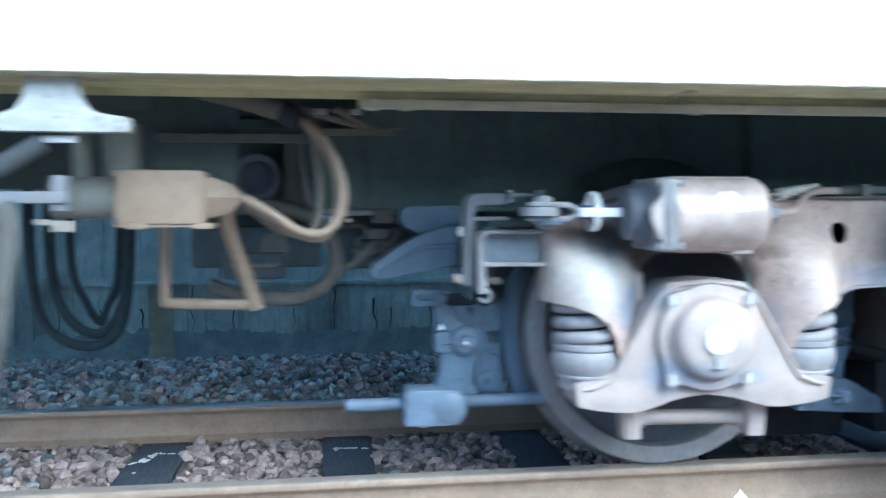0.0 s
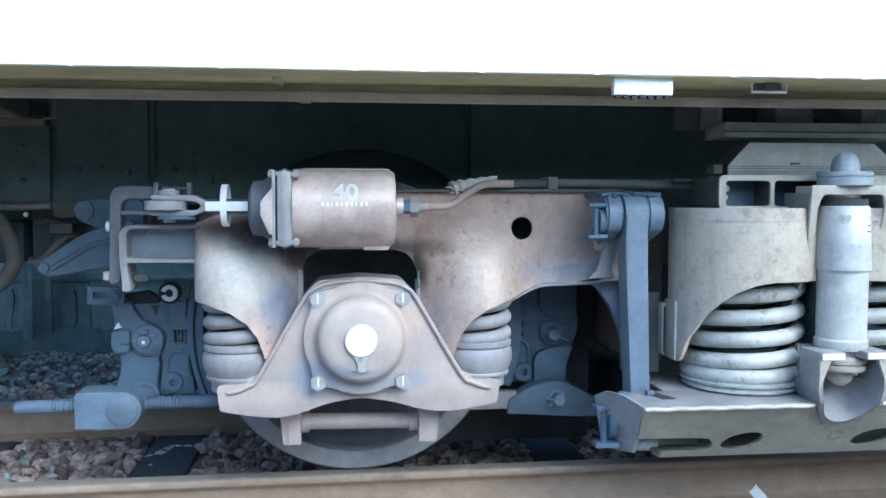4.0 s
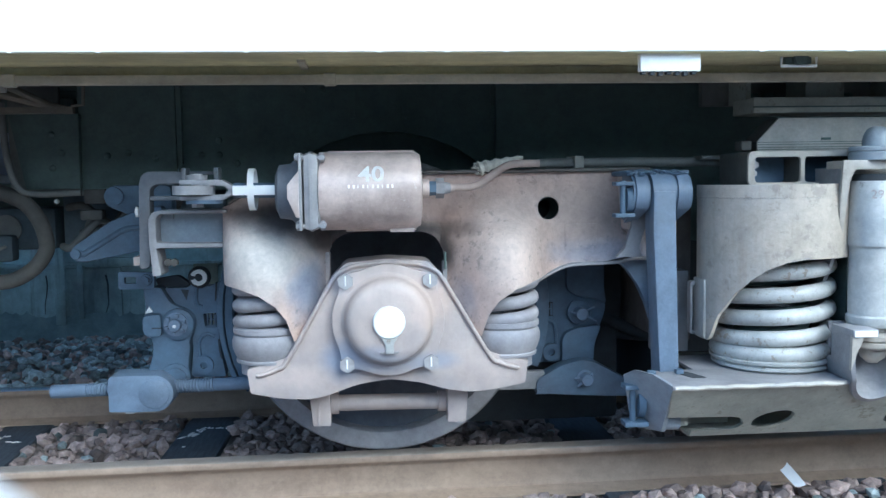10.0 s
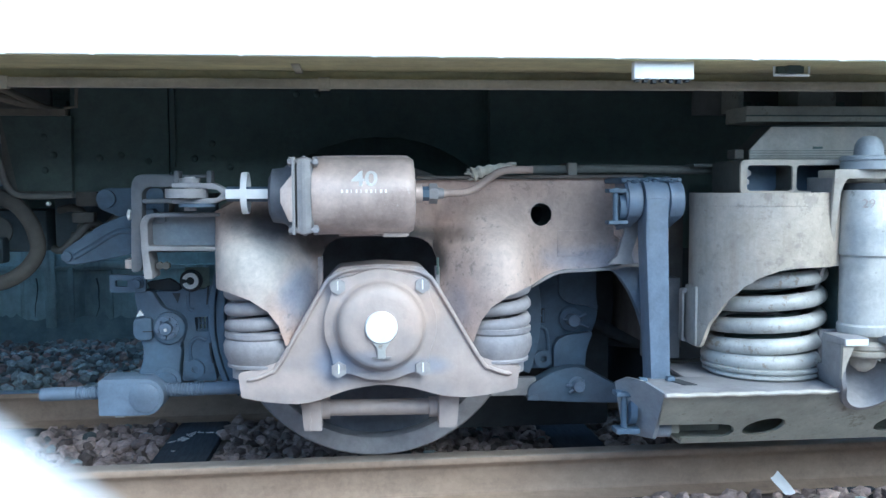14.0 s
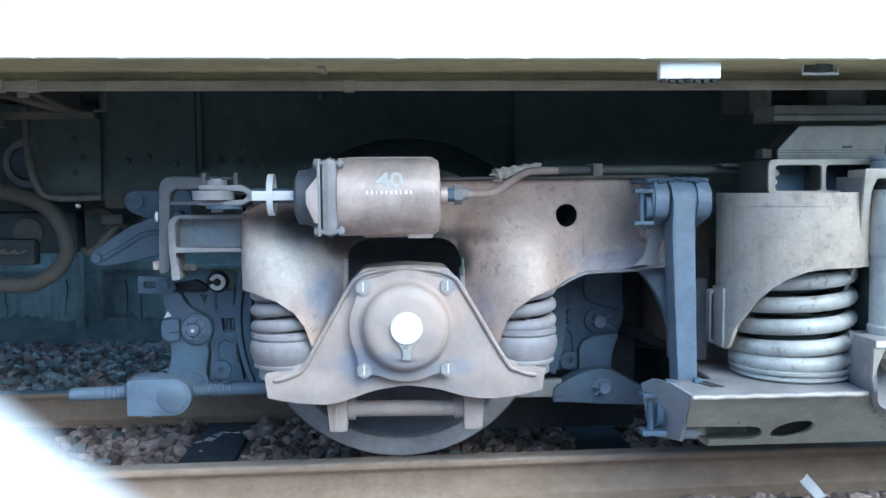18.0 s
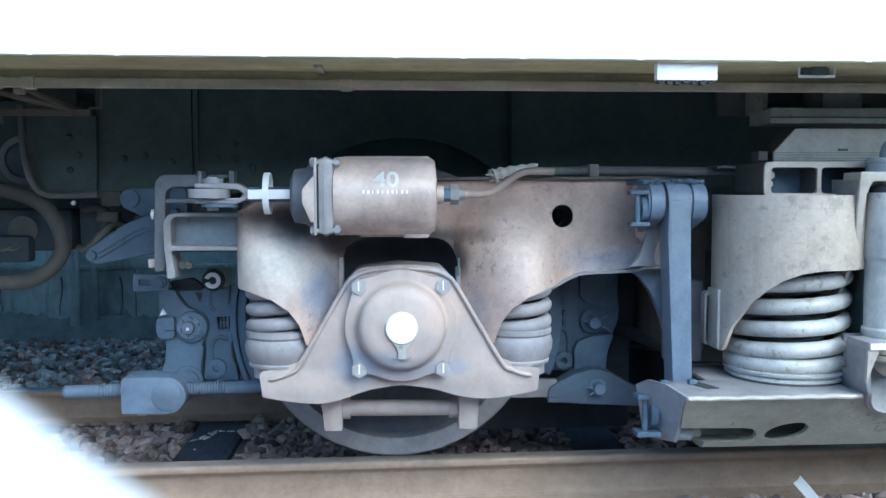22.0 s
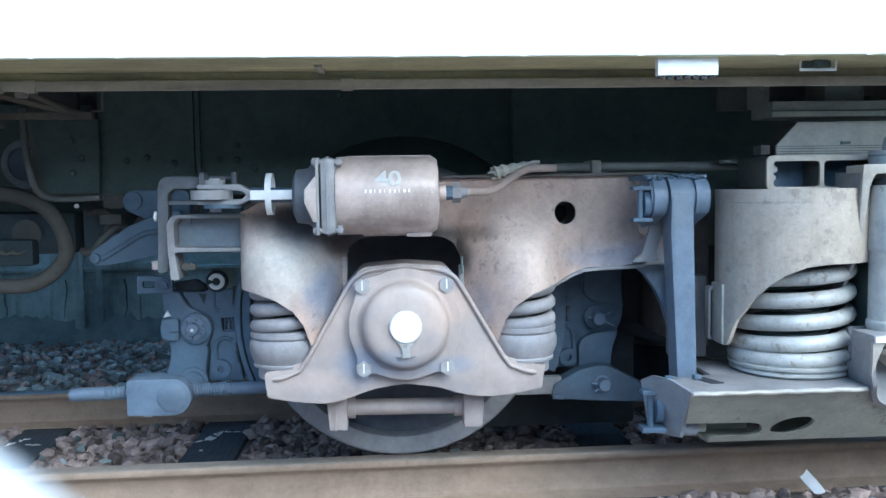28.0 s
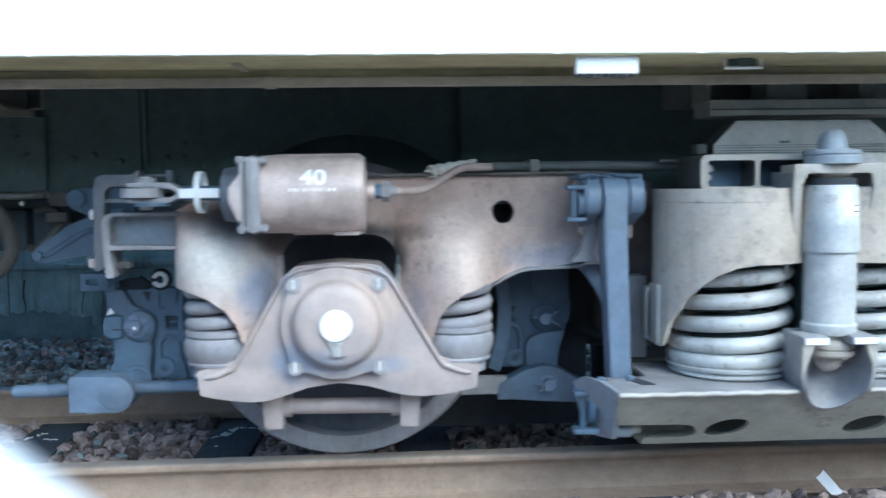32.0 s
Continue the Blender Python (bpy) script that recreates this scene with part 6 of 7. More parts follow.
    plate(bm, rounded([(2.315, 0.85), (2.315, 0.955), (2.995, 0.955), (2.995, 0.85)], 0.02), 2.580, 2.591,
          [rounded([(2.335, 0.86), (2.335, 0.938), (2.48, 0.938), (2.48, 0.86)], 0.014), rounded([(2.492, 0.86), (2.492, 0.938), (2.64, 0.938), (2.64, 0.86)], 0.014)])
    part("front_rim", bm, PALE, br, "pale grey front rim")
    bm = B()
    box(bm, 2.32, 2.99, 2.69, 2.70, 0.85, 0.95)
    part("beam_back", bm, BLUE, br)
    bm = B()
    hexagon(bm, (2.355, 2.64, 0.915), (0, -1, 0), 0.012, 0.02)
    hexagon(bm, (2.352, 2.64, 0.888), (0, -1, 0), 0.010, 0.02)
    part("bolt", bm, STEEL, br)
    bm = B()
    pts = [(2.392, 0.958), (2.392, 0.988), (2.462, 1.062), (2.885, 1.062), (2.965, 0.996), (2.965, 0.958)]
    plate(bm, pts, 2.701, 2.80, bevel=0.004)
    # Side shade is painted here too, as a dark body behind the front.
    pad = part("bolster_pad", bm, HOSE_SHADE, bogie, "layered bolster pad, body painted in shade behind a pale front")
    bm = B()
    plate(bm, pts, 2.69, 2.70, bevel=0.003)
    part("front_face", bm, PALE, pad, "pale grey front face")
    bm = B()
    for z in (0.963, 0.970, 0.979, 0.986):
        box(bm, 2.393, 2.966, 2.687, 2.692, z - 0.0008, z + 0.0008)
    box(bm, 2.60, 2.63, 2.684, 2.692, 0.992, 0.999)
    part("layer_seam", bm, DARK, pad)
    bm = B()
    box(bm, 2.33, 2.36, 2.66, 2.72, 0.96, 0.99, 0.004)
    part("stop_lug", bm, HOSE_SHADE, pad)


build_secondary()


def wrapped_text(words, size, x, z, cx, cy, radius):
    """Lettering bent round an upright tube."""
    cu = bpy.data.curves.new("lettering", "FONT")
    cu.body, cu.size, cu.align_x, cu.align_y, cu.extrude = words, size, "CENTER", "CENTER", 0.0006
    tx = bpy.data.objects.new("lettering_curve", cu)
    scene.collection.objects.link(tx)
    bpy.context.view_layer.update()
    me = bpy.data.meshes.new_from_object(tx)
    bpy.data.objects.remove(tx)
    bm = B()
    bm.from_mesh(me)
    for v in bm.verts:
        a = (v.co.x + x - cx) / radius
        r = radius + 0.0008 + 0.3 * v.co.z
        v.co = (cx + r * math.sin(a), cy - r * math.cos(a), z + v.co.y)
    return bm


def build_damper():
    X, Y = MID, 2.47
    bm = B()
    lathe(bm, [(0.0, 0.0), (0.070, 0.0), (0.076, 0.012), (0.076, 0.028), (0.071, 0.034), (0.0725, 0.24), (0.0, 0.24)], (X, Y, 0.435), (0, 0, 1), 44)
    da = part("damper", bm, DAMPER, bogie, "pale hydraulic damper tube")
    bm = B()
    lathe(bm, [(0.0, 0.0), (0.0790, 0.0), (0.0790, 0.01), (0.0720, 0.184), (0.067, 0.19), (0.0, 0.19)], (X, Y, 0.672), (0, 0, 1), 44)
    sl = part("dust_sleeve", bm, DAMPER, da)
    bm = B()
    lathe(bm, [(0.0, 0.0), (0.066, 0.0), (0.066, 0.02), (0.0, 0.02)], (X, Y, 0.862), (0, 0, 1), 36)
    part("dark_collar", bm, RUBBER, da)
    bm = B()
    lathe(bm, [(0.0, 0.0), (0.077, 0.0), (0.077, 0.022), (0.074, 0.025), (0.078, 0.028), (0.078, 0.036), (0.074, 0.040), (0.0, 0.040)], (X, Y, 0.922), (0, 0, 1), 40)
    part("rubber_mount", bm, MOUNT, da)
    bm = B()
    lathe(bm, [(0.041, 0.0), (0.040, 0.022), (0.037, 0.036), (0.029, 0.050), (0.017, 0.058), (0.0, 0.060)], (X, Y, 0.961), (0, 0, 1), 30)
    part("top_cap", bm, MOUNT, da, "blue-grey domed cap")
    bm = B()
    lathe(bm, [(0.0, 0.0), (0.014, 0.003), (0.034, 0.02), (0.038, 0.036), (0.038, 0.050), (0.068, 0.052), (0.073, 0.058), (0.073, 0.070), (0.067, 0.073), (0.073, 0.077), (0.073, 0.088), (0.066, 0.094), (0.05, 0.10), (0.05, 0.122), (0.0, 0.122)], (X, Y, 0.319), (0, 0, 1), 36)
    part("bottom_mount", bm, PALE, da)
    for name, x0, x1, z0, z1, lift, mat, label in (("tag", 0.002, 0.052, 0.776, 0.812, 0.0012, WHITE, "white torn tag stuck to the tube"), ("tag_tear", 0.030, 0.050, 0.785, 0.789, 0.0022, RUBBER, "dark tear in the tag"), ("tag_tear", 0.034, 0.050, 0.803, 0.806, 0.0022, RUBBER, "dark tear in the tag")):
        bm = B()
        ring = []
        for k in range(7):
            a = (x0 + (x1 - x0) * k / 6) / 0.0745
            for z in (z0, z1):
                r = 0.0790 - 0.0402 * (z - 0.682) + lift
                ring.append((bm.verts.new((X + r * math.sin(a), Y - r * math.cos(a), z + 0.002 * math.sin(3 * k))), bm.verts.new((X + (r - 0.003) * math.sin(a), Y - (r - 0.003) * math.cos(a), z))))
        for k in range(6):
            (p, pi), (q, qi), (u, ui), (w, wi) = ring[2 * k], ring[2 * k + 1], ring[2 * k + 2], ring[2 * k + 3]
            for f in ((p, u, w, q), (p, pi, ui, u), (q, w, wi, qi)):
                bm.faces.new(f)
        part(name, bm, mat, da, label)
    number = wrapped_text("29", 0.036, X - 0.036, 0.822, X, Y, 0.0743)
    part("lettering", number, FADED, da, "faded painted number 29")
    # upper yoke: its legs lean back and draw in towards their feet
    bm = B()
    plate(bm, rounded([(X - 0.13, 0.922), (X + 0.13, 0.922), (X + 0.128, 0.86), (X + 0.112, 0.64), (X + 0.100, 0.64), (X + 0.104, 0.86), (X + 0.092, 0.895), (X - 0.092, 0.895), (X - 0.104, 0.86), (X - 0.100, 0.64), (X - 0.112, 0.64), (X - 0.128, 0.86)], 0.008), Y - 0.05, Y - 0.038, bevel=0.003)
    for v in bm.verts:
        v.co.y += 0.24 * max(0.0, 0.895 - v.co.z)
    yk = part("damper_yoke", bm, PALE, bogie, "pale damper yoke bracket")
    bm = B()
    box(bm, X - 0.128, X + 0.128, Y - 0.040, Y + 0.05, 0.897, 0.920, 0.004)
    part("yoke_bridge", bm, PALE, yk)
    for sgn in (-1, 1):
        bm = B()
        pts = [(Y - 0.04, 0.90, 0.114), (Y + 0.12, 0.90, 0.114), (Y + 0.12, 0.54, 0.104), (Y + 0.08, 0.56, 0.104), (Y + 0.022, 0.64, 0.106)]
        va = [bm.verts.new((X + sgn * w, y, z)) for y, z, w in pts]
        vb = [bm.verts.new((X + sgn * (w + 0.011), y, z)) for y, z, w in pts]
        bm.faces.new(va)
        bm.faces.new(vb[::-1])
        for i in range(len(pts)):
            j = (i + 1) % len(pts)
            bm.faces.new((va[i], vb[i], vb[j], va[j]))
        part("yoke_cheek", bm, HORN, yk)
    # lower cup, let into the leaning face of the plank
    bm = B()
    n = 26
    rows = []

    def lip(z):
        return 2.388 + 0.1 * (0.434 - z) if z > 0.29 else 2.412 + (0.275 - z) * 0.95
    for i in range(n + 1):
        a = math.pi * (1 + i / n)
        c, q = math.cos(a), math.sin(a)
        z0, z1 = 0.335 + 0.136 * q, 0.335 + 0.124 * q
        ring = [(X + 0.096 * c, 2.575, 0.335 + 0.12 * q), (X + 0.106 * c, lip(z0), z0), (X + 0.095 * c, lip(z1) - 0.004, z1), (X + 0.085 * c, 2.50, 0.335 + 0.098 * q), (X + 0.05 * c, 2.548, 0.335 + 0.05 * q), (X, 2.558, 0.335)]
        rows.append([bm.verts.new(p) for p in ring])
    for a, b in zip(rows, rows[1:]):
        for k in range(5):
            bm.faces.new((a[k], a[k + 1], b[k + 1], b[k]))
    bmesh.ops.remove_doubles(bm, verts=list(bm.verts), dist=1e-5)
    cup = part("damper_cup", bm, HORN, bogie, "grey cup-shaped lower damper bracket")
    bm = B()
    box(bm, X - 0.09, X + 0.09, 2.556, 2.568, 0.33, 0.434)
    part("cup_back", bm, HORN, cup)
    for sgn in (-1, 1):
        bm = B()
        w = [(0.108, 2.392, 0.434), (0.106, lip(0.335), 0.335), (0.100, 2.52, 0.335), (0.100, 2.52, 0.434)]
        va = [bm.verts.new((X + sgn * x, y, z)) for x, y, z in w]
        vb = [bm.verts.new((X + sgn * (x - 0.012), y, z)) for x, y, z in w]
        bm.faces.new(va)
        bm.faces.new(vb[::-1])
        for k in range(4):
            bm.faces.new((va[k], vb[k], vb[(k + 1) % 4], va[(k + 1) % 4]))
        part("cup_cheek", bm, HORN, cup)
        bm = B()
        web = [(0.108, 2.390, 0.415), (0.072, 2.390, 0.415), (0.092, 2.393, 0.365), (0.1065, 2.397, 0.315)]
        va = [bm.verts.new((X + sgn * x, y, z)) for x, y, z in web]
        vb = [bm.verts.new((X + sgn * x, y + 0.012, z)) for x, y, z in web]
        bm.faces.new(va)
        bm.faces.new(vb[::-1])
        for k in range(4):
            bm.faces.new((va[k], vb[k], vb[(k + 1) % 4], va[(k + 1) % 4]))
        part("cup_web", bm, PALE, cup)
        bm = B()
        x0, x1 = sorted((X + sgn * 0.108, X + sgn * 0.032))
        box(bm, x0, x1, 2.386, 2.505, 0.412, 0.436, 0.004)
        part("cup_shelf", bm, HORN, cup)
        bm = B()
        x0, x1 = sorted((X + sgn * 0.104, X + sgn * 0.036))
        box(bm, x0, x1, 2.3835, 2.3865, 0.415, 0.433)
        part("bright_edge", bm, WHITE, cup, "white strip along the shelf's front edge")


build_damper()


def build_plank():
    """The low beam that carries the secondary springs: a pressed trough with a leaning front."""
    x0, x1 = 2.035, 3.60
    holes = [[(p, z + 0.16 * (p - x)) for p, z in oval(x, 0.136, 0.063, 0.033, 24, 2.1)] for x in (2.392, 2.82)]
    bm = B()
    notch = [(MID + 0.097 * math.cos(a), 0.335 + 0.122 * math.sin(a)) for a in [radians(208 + 8 * k) for k in range(16)]]
    plate(bm, [(x0 - 0.004, 0.272)] + notch + [(x1, 0.275), (x1, 0.074), (2.15, 0.074), (2.15, 0.098), (2.275, 0.098), (2.295, 0.106), (2.304, 0.121), (2.297, 0.137), (2.280, 0.148), (2.25, 0.153), (x0 + 0.02, 0.157)], 0.0, 0.018, holes)
    for v in bm.verts:
        v.co.y = v.co.y + 2.425 + (0.275 - v.co.z) * 0.95
    bk = part("spring_plank", bm, BEAM, bogie, "olive-grey pressed beam with oval holes")
    bm = B()
    box(bm, x0 - 0.006, MID - 0.095, 2.42, 2.64, 0.268, 0.280, 0.003)
    box(bm, 2.17, MID - 0.095, 2.64, 2.86, 0.268, 0.280, 0.003)
    box(bm, MID + 0.095, x1, 2.42, 2.86, 0.268, 0.280, 0.003)
    box(bm, MID - 0.093, MID + 0.093, 2.575, 2.86, 0.268, 0.280, 0.003)
    part("top_plate", bm, HORN, bk)
    for xa, xb in ((x0, MID - 0.106), (MID + 0.106, x1)):
        bm = B()
        count = int((xb - xa) / 0.03)
        tube(bm, [(xa + (xb - xa) * k / count, 2.423, 0.2735 + 0.0015 * math.sin(k * 2.3)) for k in range(count + 1)], 0.0075, 8, 2)
        part("weld_bead", bm, PALE, bk)
    bm = B()
    box(bm, 2.15, x1, 2.632, 2.98, 0.070, 0.082, 0.003)
    part("bottom_plate", bm, BEAM, bk)
    bm = B()
    box(bm, 2.20, x1, 2.96, 2.975, 0.112, 0.268)
    part("back_plate", bm, GREY, bk)
    bm = B()
    va = [(2.031, 2.424, 0.279), (2.052, 2.59, 0.10), (1.985, 2.68, 0.095), (1.935, 2.60, 0.28), (1.965, 2.58, 0.298), (1.995, 2.50, 0.300)]
    vb = [(x + 0.016, y + 0.012, z - 0.004) for x, y, z in va]
    fa, fb = [bm.verts.new(p) for p in va], [bm.verts.new(p) for p in vb]
    bm.faces.new(fa)
    bm.faces.new(fb[::-1])
    for i in range(6):
        bm.faces.new((fa[i], fb[i], fb[(i + 1) % 6], fa[(i + 1) % 6]))
    part("end_plate", bm, MOUNT, bk, "blue-grey beam end")
    bm = B()
    rod(bm, (1.965, 2.60, 0.13), (1.965, 2.60, 0.245), 0.010, seg=14)
    part("pin_bar", bm, BLUE, bk)
    for z in (0.128, 0.243):
        bm = B()
        box(bm, 1.935, 2.01, 2.575, 2.63, z - 0.008, z + 0.008, 0.004)
        part("pin_tab", bm, BLUE, bk)
    bm = B()
    lathe(bm, [(0.0, 0.0), (0.05, 0.0), (0.048, 0.02), (0.0, 0.022)], (2.0, 2.62, 0.19), (-1, 0, 0), 26)
    part("pin_head", bm, BLUE, bk)
    bm = B()
    rod(bm, (2.052, 2.625, 0.128), (2.115, 2.625, 0.126), 0.031, seg=24)
    part("inner_pin", bm, MOUNT, bk)
    bm = B()
    box(bm, 2.115, 2.15, 2.62, 2.72, 0.105, 0.20, 0.006)
    box(bm, 2.06, 2.31, 2.70, 2.71, 0.09, 0.25)
    part("pin_cheek", bm, BEAM, bk)
    # Dark inlay on the top plate, instead of an opening in shade.
    bm = B()
    vs = [bm.verts.new((x, y, z)) for z in (0.279, 0.2825) for x, y in ((2.095, 2.60), (2.135, 2.60), (2.165, 2.52), (2.125, 2.52))]
    for f in ((3, 2, 1, 0), (4, 5, 6, 7), (0, 1, 5, 4), (1, 2, 6, 5), (2, 3, 7, 6), (3, 0, 4, 7)):
        bm.faces.new([vs[i] for i in f])
    part("slot", bm, RUBBER, bk)
    for x, y in ((2.015, 2.575), (2.105, 2.585)):
        bm = B()
        box(bm, x - 0.012, x + 0.012, y - 0.012, y + 0.012, 0.28, 0.295, 0.004)
        part("lug", bm, BLUE, bk)


build_plank()

# ---------- far side of the track ----------


def build_wall():
    bm = B()
    box(bm, -30, 30, 5.25, 5.55, -0.3, 1.02)
    w = solo("platform_wall", bm, CONCRETE, "stained pale concrete platform face", "wall", kind="structure")
    bm = B()
    x = -8.0
    rr = random.Random(2)
    while x < 8:
        wd = rr.uniform(0.62, 1.15)
        box(bm, x + 0.003, x + wd - 0.003, 5.235 - rr.uniform(0, 0.006), 5.25, 0.09, 0.425 + rr.uniform(-0.01, 0.01), 0.004)
        x += wd
    part("concrete_slab", bm, CONCRETE, w, "row of upright concrete slabs")
    bm = B()
    low = [(-6.0 + 0.02 * k, 0.155 + 0.05 * noise.noise(Vector((k * 0.05, 3.0, 0))) + 0.03 * noise.noise(Vector((k * 0.42, 7.0, 0))) + 0.02 * noise.noise(Vector((k * 1.7, 9.0, 0)))) for k in range(551)]
    for (xa, za), (xb, zb) in zip(low, low[1:]):
        bm.faces.new([bm.verts.new(q) for q in ((xa, 5.226, -0.05), (xb, 5.226, -0.05), (xb, 5.226, zb), (xa, 5.226, za))])
        bm.faces.new([bm.verts.new(q) for q in ((xa, 5.226, za), (xb, 5.226, zb), (xb, 5.236, zb), (xa, 5.236, za))])
    part("damp_crust", bm, DAMP, w, "dark damp crust along the wall foot")
    bm = B()
    x = -4.0
    while x < 3.0:
        top = rr.uniform(0.28, 0.43)
        tube(bm, [(x + rr.uniform(-0.012, 0.012), 5.231, top - (top - 0.15) * k / 4) for k in range(5)], rr.uniform(0.0035, 0.008), 6, 3, taper=lambda t: 1.0 - 0.7 * t)
        x += rr.choice((0.09, 0.14, 0.24, 0.34))
    part("drip_stain", bm, JUMPER, w, "thin dark drip marks")
    for x in (-1.785,):
        bm = B()
        box(bm, x - 0.028, x + 0.028, 5.205, 5.235, 0.09, 0.62, 0.006)
        part("post", bm, CONCRETE, w)
        bm = B()
        box(bm, x + 0.10, x + 0.52, 5.212, 5.235, 0.44, 0.475, 0.004)
        box(bm, x + 0.10, x + 0.13, 5.212, 5.235, 0.12, 0.44, 0.004)
        part("panel_frame", bm, CONCRETE, w)
    bm = B()
    box(bm, -30, 30, 5.20, 5.6, 1.02, 1.10, 0.01)
    part("coping", bm, CONCRETE, w)
    bm = B()
    box(bm, -30, 30, 5.215, 5.25, 0.43, 0.447)
    box(bm, -30, 30, 5.235, 5.25, -0.02, 0.08)
    part("ledge", bm, CONCRETE, w)
    bm = B()
    box(bm, -1.025, -0.885, 5.219, 5.225, 0.0, 0.43)
    part("yellow_mark", bm, YELLOW, w, "faded yellow stripe on the platform face")
    bm = B()
    box(bm, -30, 30, 5.55, 12, 1.0, 1.08)
    solo("platform", bm, CONCRETE, "concrete platform surface beyond the train", "platform", kind="structure")


def build_far_side():
    # Added out of view to keep sky light from the far side low.
    bm = B()
    box(bm, -30, 30, 9.0, 9.3, 1.0, 3.0)
    solo("wall_far", bm, CONCRETE, "added unseen wall beyond the far platform that blocks sky light", "wall", kind="structure")


def build_near_side():
    # Added out of view behind the camera to cut off low sky light.
    bm = B()
    box(bm, -30, 30, -4.3, -4.0, -0.3, 2.3, 0.02)
    solo("wall_near", bm, RENDERED, "added unseen wall behind the viewer that blocks the low sky", "wall", kind="structure")


build_wall()
build_far_side()
build_near_side()


# ---------- ballast ----------
def stone_verts(rr, size):
    sx, sy, sz = size * rr.uniform(0.75, 1.3), size * rr.uniform(0.7, 1.1), size * rr.uniform(0.5, 0.85)
    q = Euler((rr.uniform(-0.5, 0.5), rr.uniform(-0.5, 0.5), rr.uniform(0, 6.3))).to_matrix()
    return sx, sy, sz, q


def rough_stone(rr):
    """A broken stone about one metre across, from a cube with cut corners."""
    bm = B()
    bmesh.ops.create_icosphere(bm, subdivisions=1, radius=0.5)
    for v in bm.verts:
        v.co *= rr.uniform(0.72, 1.18)
    for k in range(3):
        n = Vector((rr.uniform(-1, 1), rr.uniform(-1, 1), rr.uniform(-1, 1))).normalized()
        d = rr.uniform(0.28, 0.4)
        for v in bm.verts:
            over = v.co.dot(n) - d
            if over > 0:
                v.co -= n * over
    return bm


def build_ballast():
    rr = random.Random(11)
    shapes = []
    for k in range(14):
        bm = rough_stone(rr)
        bmesh.ops.recalc_face_normals(bm, faces=list(bm.faces))
        me = bpy.data.meshes.new("stone")
        bm.to_mesh(me)
        bm.free()
        me.materials.append(STONE)
        shapes.append(me)
    grey = []
    for me in shapes[:7]:
        g = me.copy()
        g.materials.clear()
        g.materials.append(STONE_GREY)
        grey.append(g)
    arrays = []
    for me in shapes:
        co = np.empty(len(me.vertices) * 3)
        me.vertices.foreach_get("co", co)
        tri = np.empty(len(me.polygons) * 3, dtype=np.int32)
        me.polygons.foreach_get("vertices", tri)
        arrays.append((co.reshape(-1, 3), tri.reshape(-1, 3)))
    sleeper_x = [0.081 + 0.785 * k for k in range(-6, 7)]

    def blocked(x, y):
        off = TRACK_SLANT * (x + 0.55)
        if abs(y - off - (GAUGE_NEAR - 0.036)) < 0.075 or abs(y - off - (GAUGE_FAR + 0.036)) < 0.075:
            return True
        return 2.74 < y < 4.4 and min(abs(x - s) for s in sleeper_x) < 0.118
    red_v, red_f, grey_v, grey_f = [], [], [], []
    count = [0, 0]
    parts = 0

    def lay(x, y, size, lift=0.0):
        nonlocal parts
        if blocked(x, y):
            return
        sx, sy, sz, q = stone_verts(rr, size)
        z = ground_height(x, y) + sz * 0.12 + lift
        isgrey = rr.random() < (0.04 if y < 4.05 else 0.72)
        near = (2.95 < y < 3.88 and -1.55 < x < 0.55) or (1.9 < y < 2.7 and 0.6 < x < 1.75)
        k = rr.randrange(14)
        if near and parts < 300 and rr.random() < 0.42:
            parts += 1
            ob = new("stone", grey[k % 7] if isgrey else shapes[k])
            ob.parent = ground
            ob.matrix_basis = Matrix.Translation((x, y, z)) @ q.to_4x4() @ Matrix.Diagonal((sx, sy, sz, 1))
            return
        co, tri = arrays[k]
        m = np.array(q) @ np.diag((sx, sy, sz))
        w = co @ m.T + np.array((x, y, z))
        which = 1 if isgrey else 0
        (grey_v if isgrey else red_v).append(w)
        (grey_f if isgrey else red_f).append(tri + count[which])
        count[which] += len(w)

    def field(x0, x1, y0, y1, step, size, layers=1):
        for layer in range(layers):
            y = y0
            while y < y1:
                x = x0
                while x < x1:
                    lay(x + rr.uniform(-0.5, 0.5) * step, y + rr.uniform(-0.5, 0.5) * step, size * rr.choice((rr.uniform(0.5, 0.9), rr.uniform(0.8, 1.2), rr.uniform(0.9, 1.5))), layer * 0.018)
                    x += step
                y += step
    field(-2.4, 2.2, 2.95, 3.90, 0.050, 0.058, 2)
    field(-4.5, 1.6, 4.05, 5.22, 0.050, 0.054, 2)
    field(-1.6, 2.6, 2.0, 2.76, 0.050, 0.058, 2)
    field(-2.4, -1.6, 2.0, 2.76, 0.06, 0.065)
    field(2.2, 5.0, 2.0, 5.2, 0.08, 0.075)
    field(-5.0, 5.0, -0.6, 2.0, 0.085, 0.085)
    field(-5.0, -2.4, 2.0, 3.9, 0.08, 0.075)
    for name, vs, fs, mat, label in (("ballast", red_v, red_f, STONES, "reddish-brown crushed stone ballast"), ("ballast_grey", grey_v, grey_f, STONES_GREY, "grey crushed stone ballast")):
        v, f = np.concatenate(vs), np.concatenate(fs)
        me = bpy.data.meshes.new(name)
        me.from_pydata(v.tolist(), [], f.tolist())
        me.materials.append(mat)
        tagged(new(name, me), label, "ballast", kind="stuff")


build_ballast()


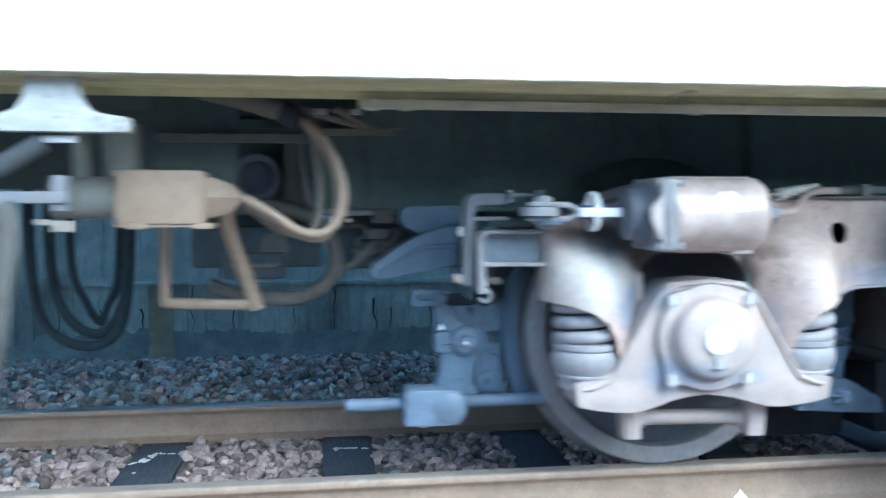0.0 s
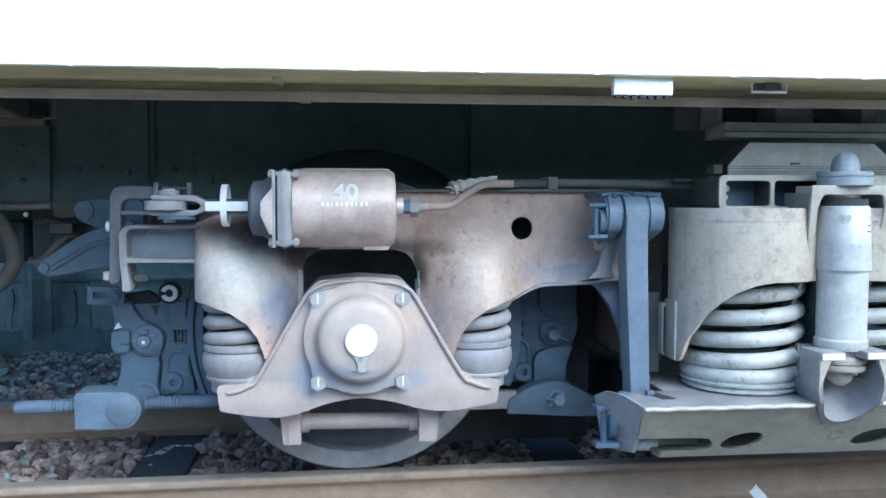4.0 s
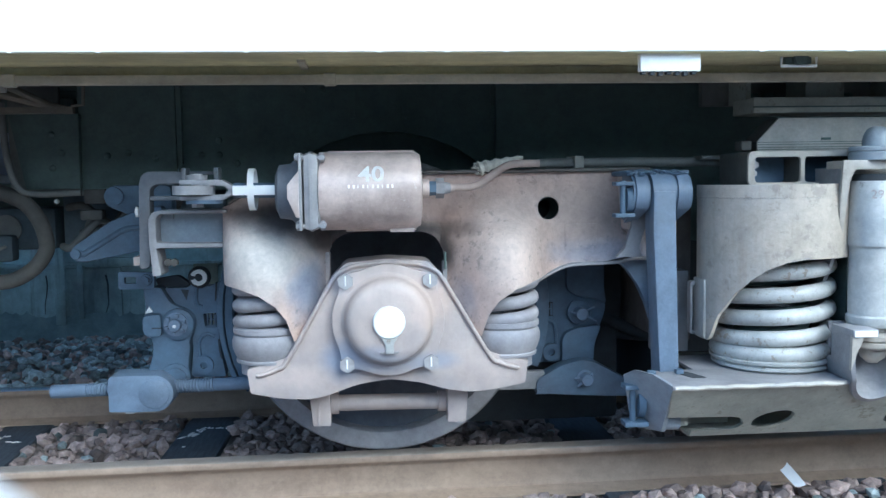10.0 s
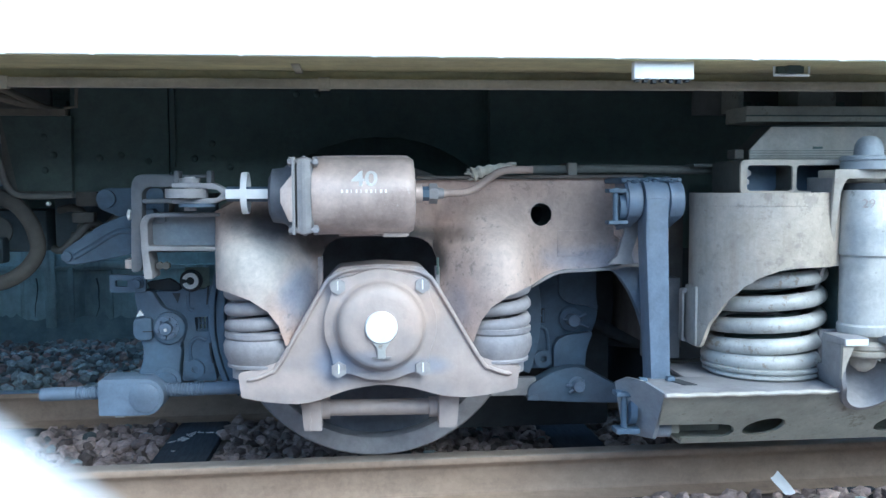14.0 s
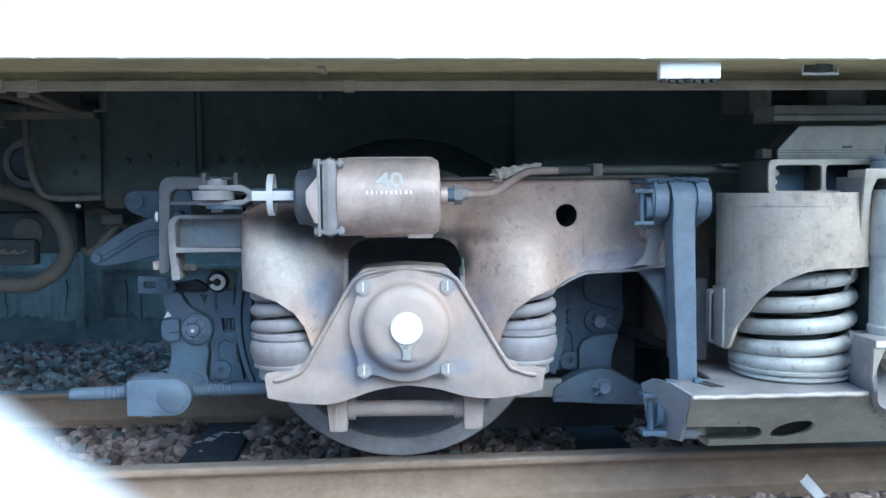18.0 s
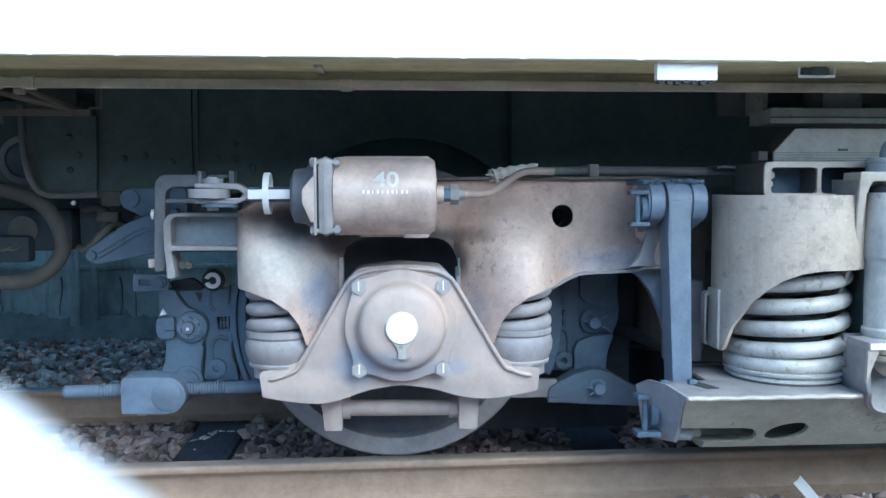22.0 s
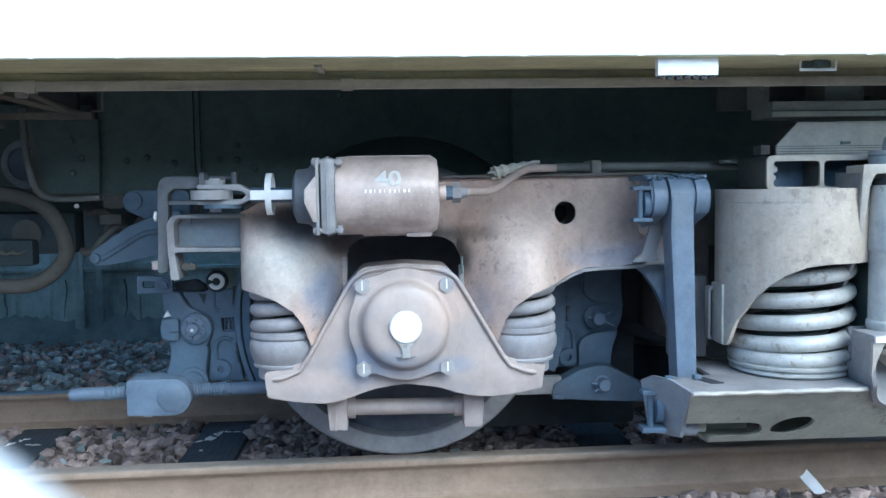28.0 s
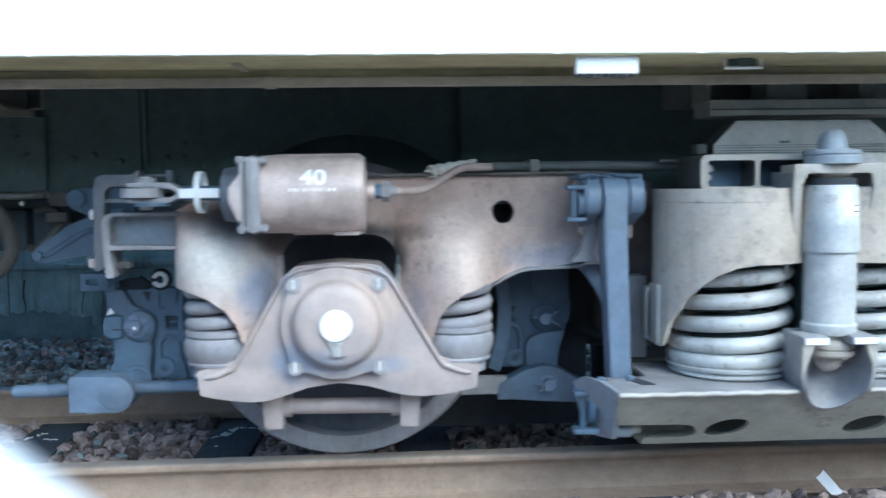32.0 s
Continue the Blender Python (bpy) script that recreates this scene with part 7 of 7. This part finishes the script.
def build_paper():
    bm = B()
    a, b, c, d = (Vector(p) for p in ((1.280, 2.61, -0.035), (1.318, 2.63, -0.022), (1.366, 2.60, -0.086), (1.312, 2.58, -0.078)))
    vs = []
    for i in range(7):
        for j in range(5):
            u, v = i / 6, j / 4
            p = (a * (1 - v) + b * v) * (1 - u) + (d * (1 - v) + c * v) * u
            p.y += 0.006 * math.sin(5 * u + 2 * v) + 0.008 * (v - 0.4) ** 2 * 4
            vs.append(bm.verts.new(p))
    for i in range(6):
        for j in range(4):
            k = i * 5 + j
            bm.faces.new((vs[k], vs[k + 1], vs[k + 6], vs[k + 5]))
    bmesh.ops.solidify(bm, geom=list(bm.faces), thickness=0.0008)
    return solo("paper_scrap", bm, PAPER, "crumpled scrap of white paper on the ballast", "litter", base=(1.32, 2.6, -0.09))


build_paper()

# ---------- unidentified white edge close to the lens ------


def build_lens_edge():
    """A flat white bar that climbs past the lens; its upper edge runs through (0, 0, 0). It stands in for an
    unidentified white edge and is placed to fit the camera's view.
    """
    bm = B()
    box(bm, -0.30, 1.80, -0.020, 0.0, -0.002, 0.002, 0.001)
    rail = solo("handrail", bm, WHITE, "unidentified white edge close to the lens, drawn as a slanting strip", "handrail")
    along, face = Vector((0.7982, -0.0961, -0.5947)).normalized(), Vector((0.07, 0.995, -0.066))
    up = face.cross(along).normalized() * -1
    face = along.cross(up)
    m = Matrix((along, up, face)).transposed().to_4x4()
    m.translation = (-0.01955, 0.04581, 0.87488)
    rail.matrix_world = m


build_lens_edge()


# the train's parts are drawn on one scale; each is then scaled about the camera's eye by a factor against the wheels,
# to fit its view at the stop
EYE_DRAWN, EYE_STOP = Vector((1.166, 0, 0.875)), Vector((1.0897, 0, 0.875))
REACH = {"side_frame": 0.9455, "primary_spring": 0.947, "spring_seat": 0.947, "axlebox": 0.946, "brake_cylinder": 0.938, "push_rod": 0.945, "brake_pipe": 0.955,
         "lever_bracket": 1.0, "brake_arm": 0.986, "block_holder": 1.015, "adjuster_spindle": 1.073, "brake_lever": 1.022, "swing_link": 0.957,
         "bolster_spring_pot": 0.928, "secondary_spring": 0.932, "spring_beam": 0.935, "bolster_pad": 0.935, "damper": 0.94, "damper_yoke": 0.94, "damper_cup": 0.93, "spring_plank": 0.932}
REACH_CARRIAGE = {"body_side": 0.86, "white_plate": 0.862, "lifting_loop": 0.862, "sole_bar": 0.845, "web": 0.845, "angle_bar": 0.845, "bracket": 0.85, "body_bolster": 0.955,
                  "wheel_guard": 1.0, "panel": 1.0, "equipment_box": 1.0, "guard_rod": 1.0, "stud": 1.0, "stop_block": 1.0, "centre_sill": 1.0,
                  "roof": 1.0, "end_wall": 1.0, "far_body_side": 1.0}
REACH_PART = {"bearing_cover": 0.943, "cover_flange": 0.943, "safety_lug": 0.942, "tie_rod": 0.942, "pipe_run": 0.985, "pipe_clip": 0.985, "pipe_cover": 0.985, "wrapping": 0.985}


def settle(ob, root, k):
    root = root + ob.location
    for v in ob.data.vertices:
        v.co = EYE_STOP + k * (v.co + root - EYE_DRAWN) - root
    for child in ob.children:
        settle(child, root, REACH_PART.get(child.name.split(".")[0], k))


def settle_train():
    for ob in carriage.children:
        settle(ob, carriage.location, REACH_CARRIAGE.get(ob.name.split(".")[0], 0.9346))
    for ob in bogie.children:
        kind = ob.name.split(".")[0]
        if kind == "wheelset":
            ob.location += EYE_STOP - EYE_DRAWN + Vector((-0.010, 0, 0.008))
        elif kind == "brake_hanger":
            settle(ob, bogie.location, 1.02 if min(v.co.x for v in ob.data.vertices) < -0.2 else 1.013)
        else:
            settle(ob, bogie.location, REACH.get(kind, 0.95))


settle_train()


def motions():
    def moved(ob):
        base = Vector(ob.location)
        walk(ob, [(t, Matrix.Translation(base - Vector((s, 0, -LIFT)))) for t, s in RUN])
    moved(carriage)
    moved(bogie)
    at = Vector(wheelset.location)
    walk(wheelset, [(t, Matrix.Translation(at) @ Matrix.Rotation(-s / 0.474, 4, "Y")) for t, s in RUN])


motions()
